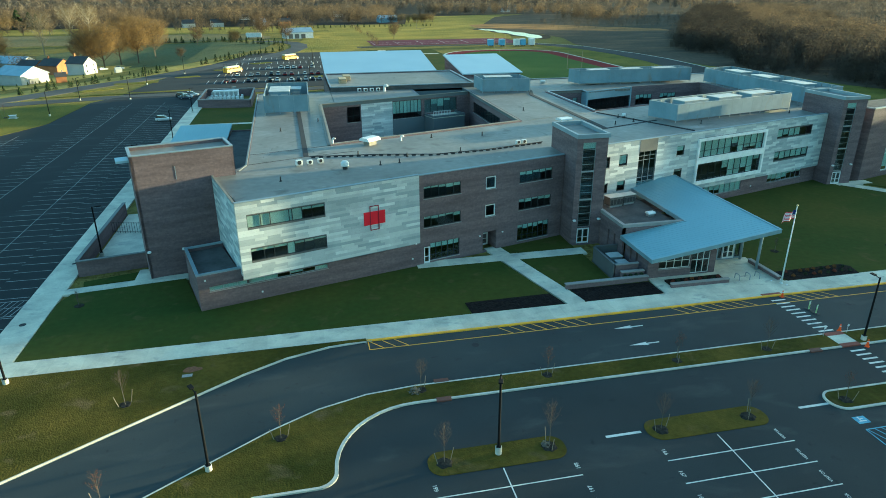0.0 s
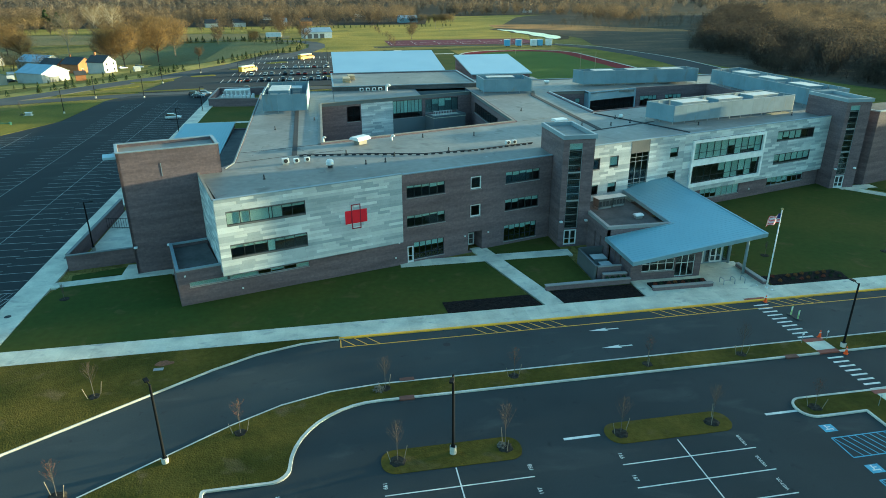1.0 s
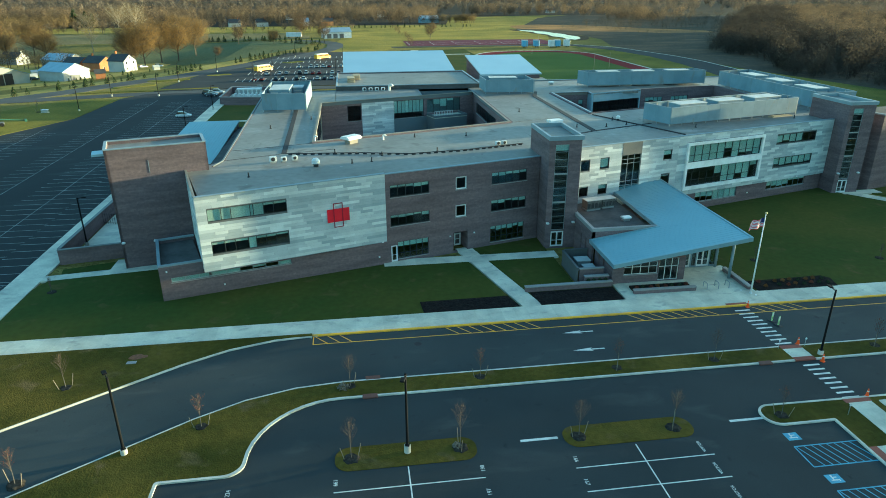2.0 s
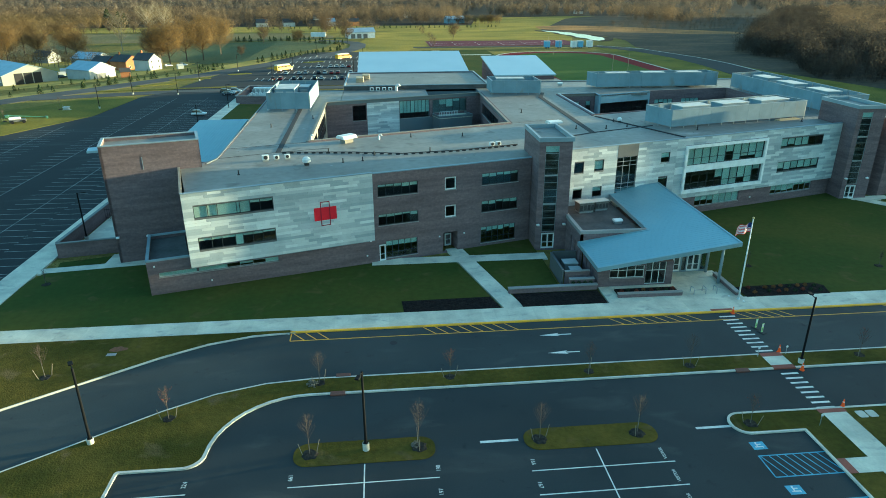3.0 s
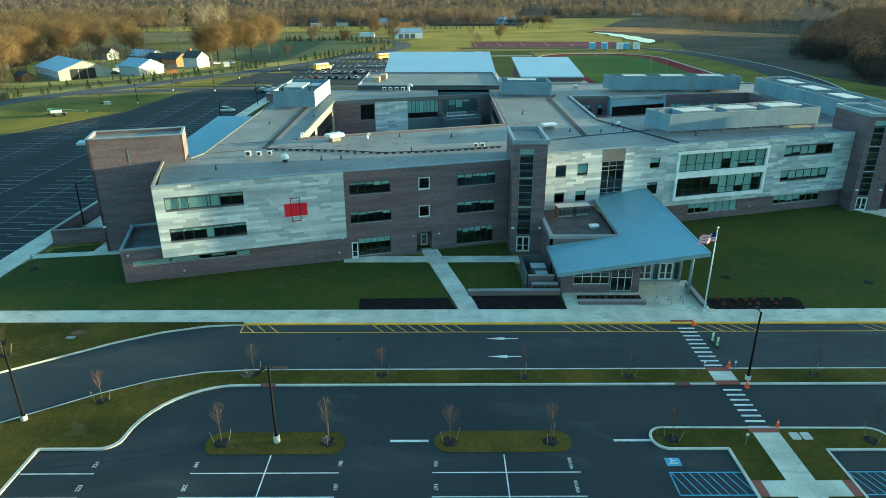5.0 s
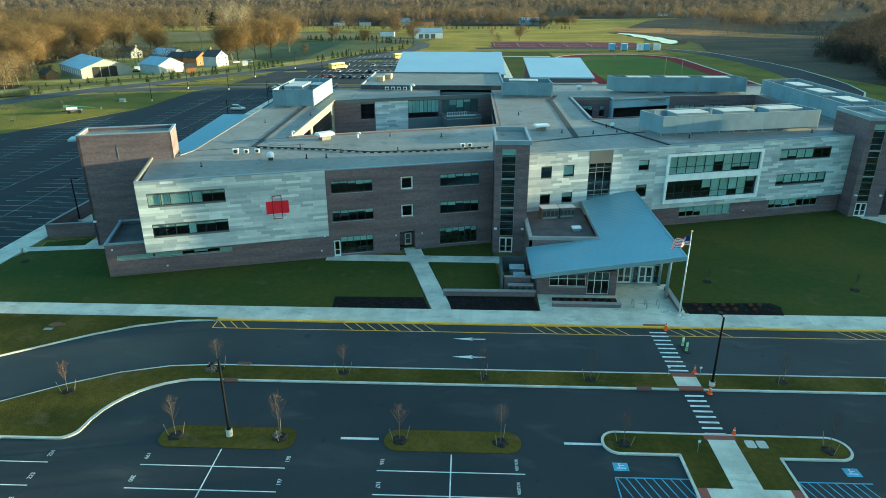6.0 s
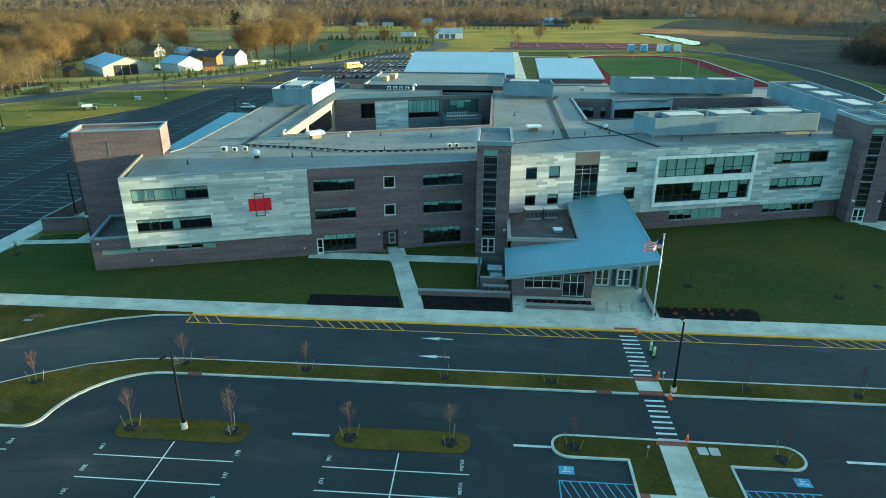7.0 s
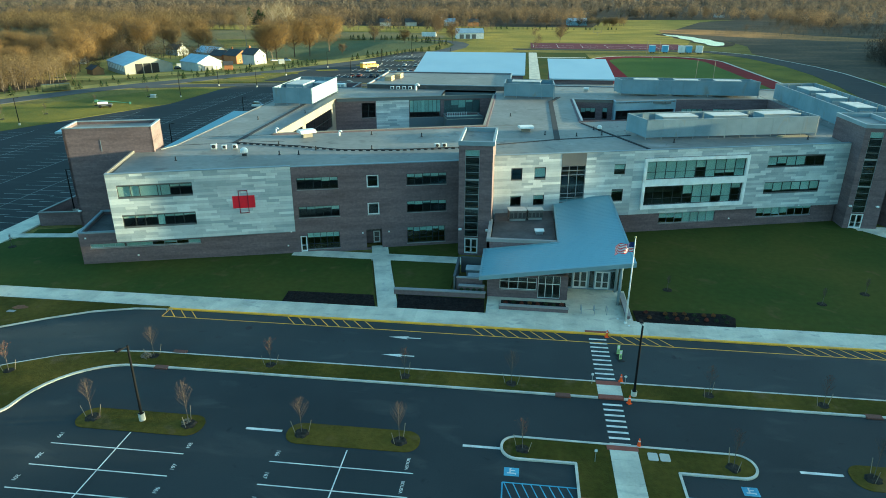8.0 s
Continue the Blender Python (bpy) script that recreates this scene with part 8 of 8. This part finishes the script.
def woods(name, label, places, mat, seed, h=(11, 19), sprays=90, size=1.6, limbs=6, twigs=3, wood_mat=BARK, full=0.88, low=0.16):
    """Many bare trees as one body of woodland; places: x, y pairs."""
    g = np.random.default_rng(seed)
    kinds_ = [tree_arrays(seed * 10 + k, 15.0, 6.3, limbs, twigs, sprays, size, 0.2, full, low) for k in range(6)]
    vs, fs, ws, wf, nv, nw = [], [], [], [], 0, 0
    for x, y in places:
        (a, af), (c, cf) = kinds_[g.integers(6)]
        s = g.uniform(*h) / 15.0
        t = g.uniform(0, 6.28)
        rot = np.array(((math.cos(t), -math.sin(t), 0), (math.sin(t), math.cos(t), 0), (0, 0, 1))) * s
        wide = g.uniform(0.9, 1.3)
        rot[:2] *= wide
        off = np.array((x, y, land(x, y) - 0.1))
        vs.append(c @ rot.T + off), ws.append(a @ rot.T + off)
        fs.append(np.array(cf) + nv), wf.append(np.array(af) + nw)
        nv += len(c)
        nw += len(a)
    ob = thing(name, label, "woods", (float(places[0][0]), float(places[0][1]), 0), kind="stuff")
    for nm, v, f, m in (("crowns", np.concatenate(vs), np.concatenate(fs), mat), ("trunks", np.concatenate(ws), np.concatenate(wf), wood_mat)):
        me = bpy.data.meshes.new(nm)
        me.vertices.add(len(v))
        me.vertices.foreach_set("co", v.astype(np.float32).ravel())
        k = f.shape[1]
        me.loops.add(f.size)
        me.loops.foreach_set("vertex_index", f.astype(np.int32).ravel())
        me.polygons.add(len(f))
        me.polygons.foreach_set("loop_start", np.arange(0, f.size, k, dtype=np.int32))
        me.update(calc_edges=True)
        me.materials.append(m)
        placed(nm, me, ob)
    return ob


def scatter(n, seed, inside, x0, x1, y0, y1):
    g = np.random.default_rng(seed)
    out = []
    while len(out) < n:
        x, y = g.uniform(x0, x1), g.uniform(y0, y1)
        if inside(x, y):
            out.append((x, y))
    return out


TWIG_BARK = material("wood_bark", (0.055, 0.045, 0.035), 0.95, grain=0.2)
# distance haze is painted into the greyer patches of the ridge twigs
FAR_TWIG = twig_material("hazed_ridge_twigs", (0.17, 0.135, 0.1), (0.066, 0.067, 0.067), 0.028)
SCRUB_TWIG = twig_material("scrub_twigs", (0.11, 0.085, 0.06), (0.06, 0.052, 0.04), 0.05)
# same for the far woods: a greyer twig copy carries some haze
HAZE_TWIG = twig_material("hazed_far_twigs", (0.21, 0.15, 0.09), (0.075, 0.066, 0.055), 0.055)


def in_view(x, y):
    return x > 17 - 0.97 * (y + 3)


for pts in ([(-155, 236), (-160, 275), (-212, 392), (-300, 420), (-900, 620), (-900, 150), (-230, 150)], [(-900, 742), (150, 742), (170, 930), (330, 965), (560, 620), (1600, 700), (1600, 2350), (-1400, 2350)], [(216, 190), (214, 270), (250, 410), (330, 490), (520, 620), (1600, 690), (1600, -150), (240, -150)]):
    structure(draped("woodland_floor", pts, -0.1, LITTER), "brown leaf-covered woodland floor", "ground")
woods("woods_west", "brown leafless woodland beyond the farm", scatter(620, 5, lambda x, y: in_view(x, y) and x < -172 - (y - 270) * 0.36 + (14 if y < 300 else 0) and y > 225, -560, -150, 220, 470), TWIG_TAN, 2, (9, 16), 900, 0.5, 6, 3, BARK, 0.75, 0.1)
woods("woods_west_far", "golden-brown leafless woodland behind fields", scatter(700, 15, lambda x, y: in_view(x, y) and x < -260, -760, -220, 560, 780), TWIG_TAN, 12, (11, 17), 330, 1.0, 4, 1, BARK, 0.9, 0.04)
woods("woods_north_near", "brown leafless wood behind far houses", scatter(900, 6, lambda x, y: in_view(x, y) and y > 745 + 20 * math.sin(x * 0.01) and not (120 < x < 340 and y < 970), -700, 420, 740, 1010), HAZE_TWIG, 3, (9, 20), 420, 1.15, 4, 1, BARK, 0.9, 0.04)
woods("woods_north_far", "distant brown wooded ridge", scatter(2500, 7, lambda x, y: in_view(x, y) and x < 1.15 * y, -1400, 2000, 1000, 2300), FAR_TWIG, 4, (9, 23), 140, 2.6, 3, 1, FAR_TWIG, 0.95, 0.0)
# darker twig copy: the shade on the eastern woods is put into its colour
EAST_SHADE_TWIG = twig_material("shaded_twigs", (0.085, 0.07, 0.055), (0.05, 0.044, 0.037), 0.03)


def east_edge(y):
    return 217 + max(0, y - 270) * 0.23 + max(0, y - 405) * 0.42 + 6 * math.sin(y * 0.06)


woods("woods_east", "dark leafless woodland beyond the meadow", scatter(520, 8, lambda x, y: east_edge(y) < x < east_edge(y) + 60 and x < 1.15 * y + 60, 210, 640, 195, 900), EAST_SHADE_TWIG, 5, (12, 18), 620, 1.0, 3, 1, EAST_SHADE_TWIG, 0.95, 0.0)
# paler twig copies stand for sun on the crowns deeper in
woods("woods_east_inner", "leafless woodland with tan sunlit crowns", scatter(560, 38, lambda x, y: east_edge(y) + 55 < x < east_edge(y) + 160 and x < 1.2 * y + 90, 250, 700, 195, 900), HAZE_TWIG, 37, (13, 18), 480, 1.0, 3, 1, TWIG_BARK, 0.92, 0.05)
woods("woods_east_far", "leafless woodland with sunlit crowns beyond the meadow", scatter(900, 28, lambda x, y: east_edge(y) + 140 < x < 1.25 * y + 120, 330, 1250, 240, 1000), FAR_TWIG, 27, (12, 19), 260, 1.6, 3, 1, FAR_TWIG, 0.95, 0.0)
# trees outside the view, added to keep the low sun off the front grounds
woods("shade_woods_southeast", "unseen leafless woodland added to shade the drive", scatter(640, 18, lambda x, y: True, 246, 326, -110, 225), EAST_SHADE_TWIG, 16, (18.5, 22.5), 260, 2.4, 4, 2)
woods("shade_stand_southeast", "unseen tall stand of leafless trees added for shade", scatter(80, 24, lambda x, y: True, 246, 264, 116, 154), EAST_SHADE_TWIG, 26, (22, 24), 420, 2.0, 4, 2)
woods("shade_brush_southeast", "unseen low brush added to close the shading woods", scatter(260, 19, lambda x, y: True, 246, 270, -110, 225), EAST_SHADE_TWIG, 17, (6, 11), 260, 2.2, 7, 3)
woods("understory_west", "low tan brush below the western woods", scatter(420, 20, lambda x, y: in_view(x, y) and x < -158 - (y - 270) * 0.34 and y > 235, -520, -150, 230, 440), TWIG_TAN, 13, (3.5, 8), 300, 0.8, 4, 2, TWIG_BARK)
woods("scrub", "thin brown scrub and reeds in the wet meadow", scatter(760, 9, lambda x, y: x > 190 + (y - 600) * 0.62 and not (y < 640 and x < 260), 200, 560, 600, 960), SCRUB_TWIG, 6, (3.5, 8), 220, 0.7, 3, 1, TWIG_BARK)
woods("hedgerow_west", "ragged bare hedgerow along a field", scatter(150, 10, lambda x, y: abs(y - (398 + (-x - 150) * 0.25)) < 9, -430, -140, 380, 520), TWIG_TAN, 7, (6, 13), 190, 1.0)
woods("hedgerow_north", "thin hedgerow of bare trees by straw fields", scatter(110, 11, lambda x, y: abs(y - 652 - 8 * math.sin(x * 0.03)) < 8, -420, 20, 630, 680), HAZE_TWIG, 8, (6, 14), 130, 1.6)

woods("hedge_north", "dense golden-brown hedge beside a far shed", scatter(60, 21, lambda x, y: True, 106, 156, 768, 782), TWIG_TAN, 9, (8, 11), 260, 1.0)
woods("reed_brush", "rust-brown brush among the reeds", scatter(240, 22, lambda x, y: x > 205 + abs(y - 600) * 0.3, 205, 420, 470, 690), TWIG_RUST, 11, (1.2, 3.4), 110, 0.9, 3, 1)


woods("field_hedge", "thin bare hedge between meadow and sports field", scatter(90, 31, lambda x, y: abs(x - 57 - 2 * math.sin(y * 0.05)) < 2.2, 50, 64, 462, 705), TWIG, 32, (2.0, 5.0), 200, 0.6, 4, 2, TWIG_BARK)


# wooded hills that close the distance, with haze put into their grey-blue patches
hill = bmesh.new()
grid = []
g = np.random.default_rng(40)
for j in range(14):
    line = []
    for i in range(140):
        x, y = -3200 + i * 50, 2330 + j * 60
        z = 70 * (1 - math.cos(min(1, j / 10) * math.pi)) / 2 * (1 + 0.3 * math.sin(x * 0.0021) + 0.15 * math.sin(x * 0.006 + 1))
        line.append(hill.verts.new((x + g.uniform(-15, 15), y, z - 0.3 + (g.uniform(0, 7) if j else 0))))
    grid.append(line)
for j in range(13):
    for i in range(139):
        hill.faces.new((grid[j][i], grid[j][i + 1], grid[j + 1][i + 1], grid[j + 1][i]))
structure(part("backdrop_hills", hill, material("hazed_far_hill", (0.085, 0.08, 0.072), 0.95, spots=(0.05, 0.058, 0.06), spot_scale=0.008, grain=0.3, grain_scale=0.08, spec=0.02)), "distant brown wooded hills", "hills")
# brush in the same twig colour with shade painted in
woods("understory_east", "low dark brush along the eastern woods' edge", scatter(360, 23, lambda x, y: east_edge(y) - 3 < x < east_edge(y) + 26, 205, 420, 200, 560), EAST_SHADE_TWIG, 19, (5, 10), 320, 0.9, 3, 1, EAST_SHADE_TWIG, 0.95, 0.0)
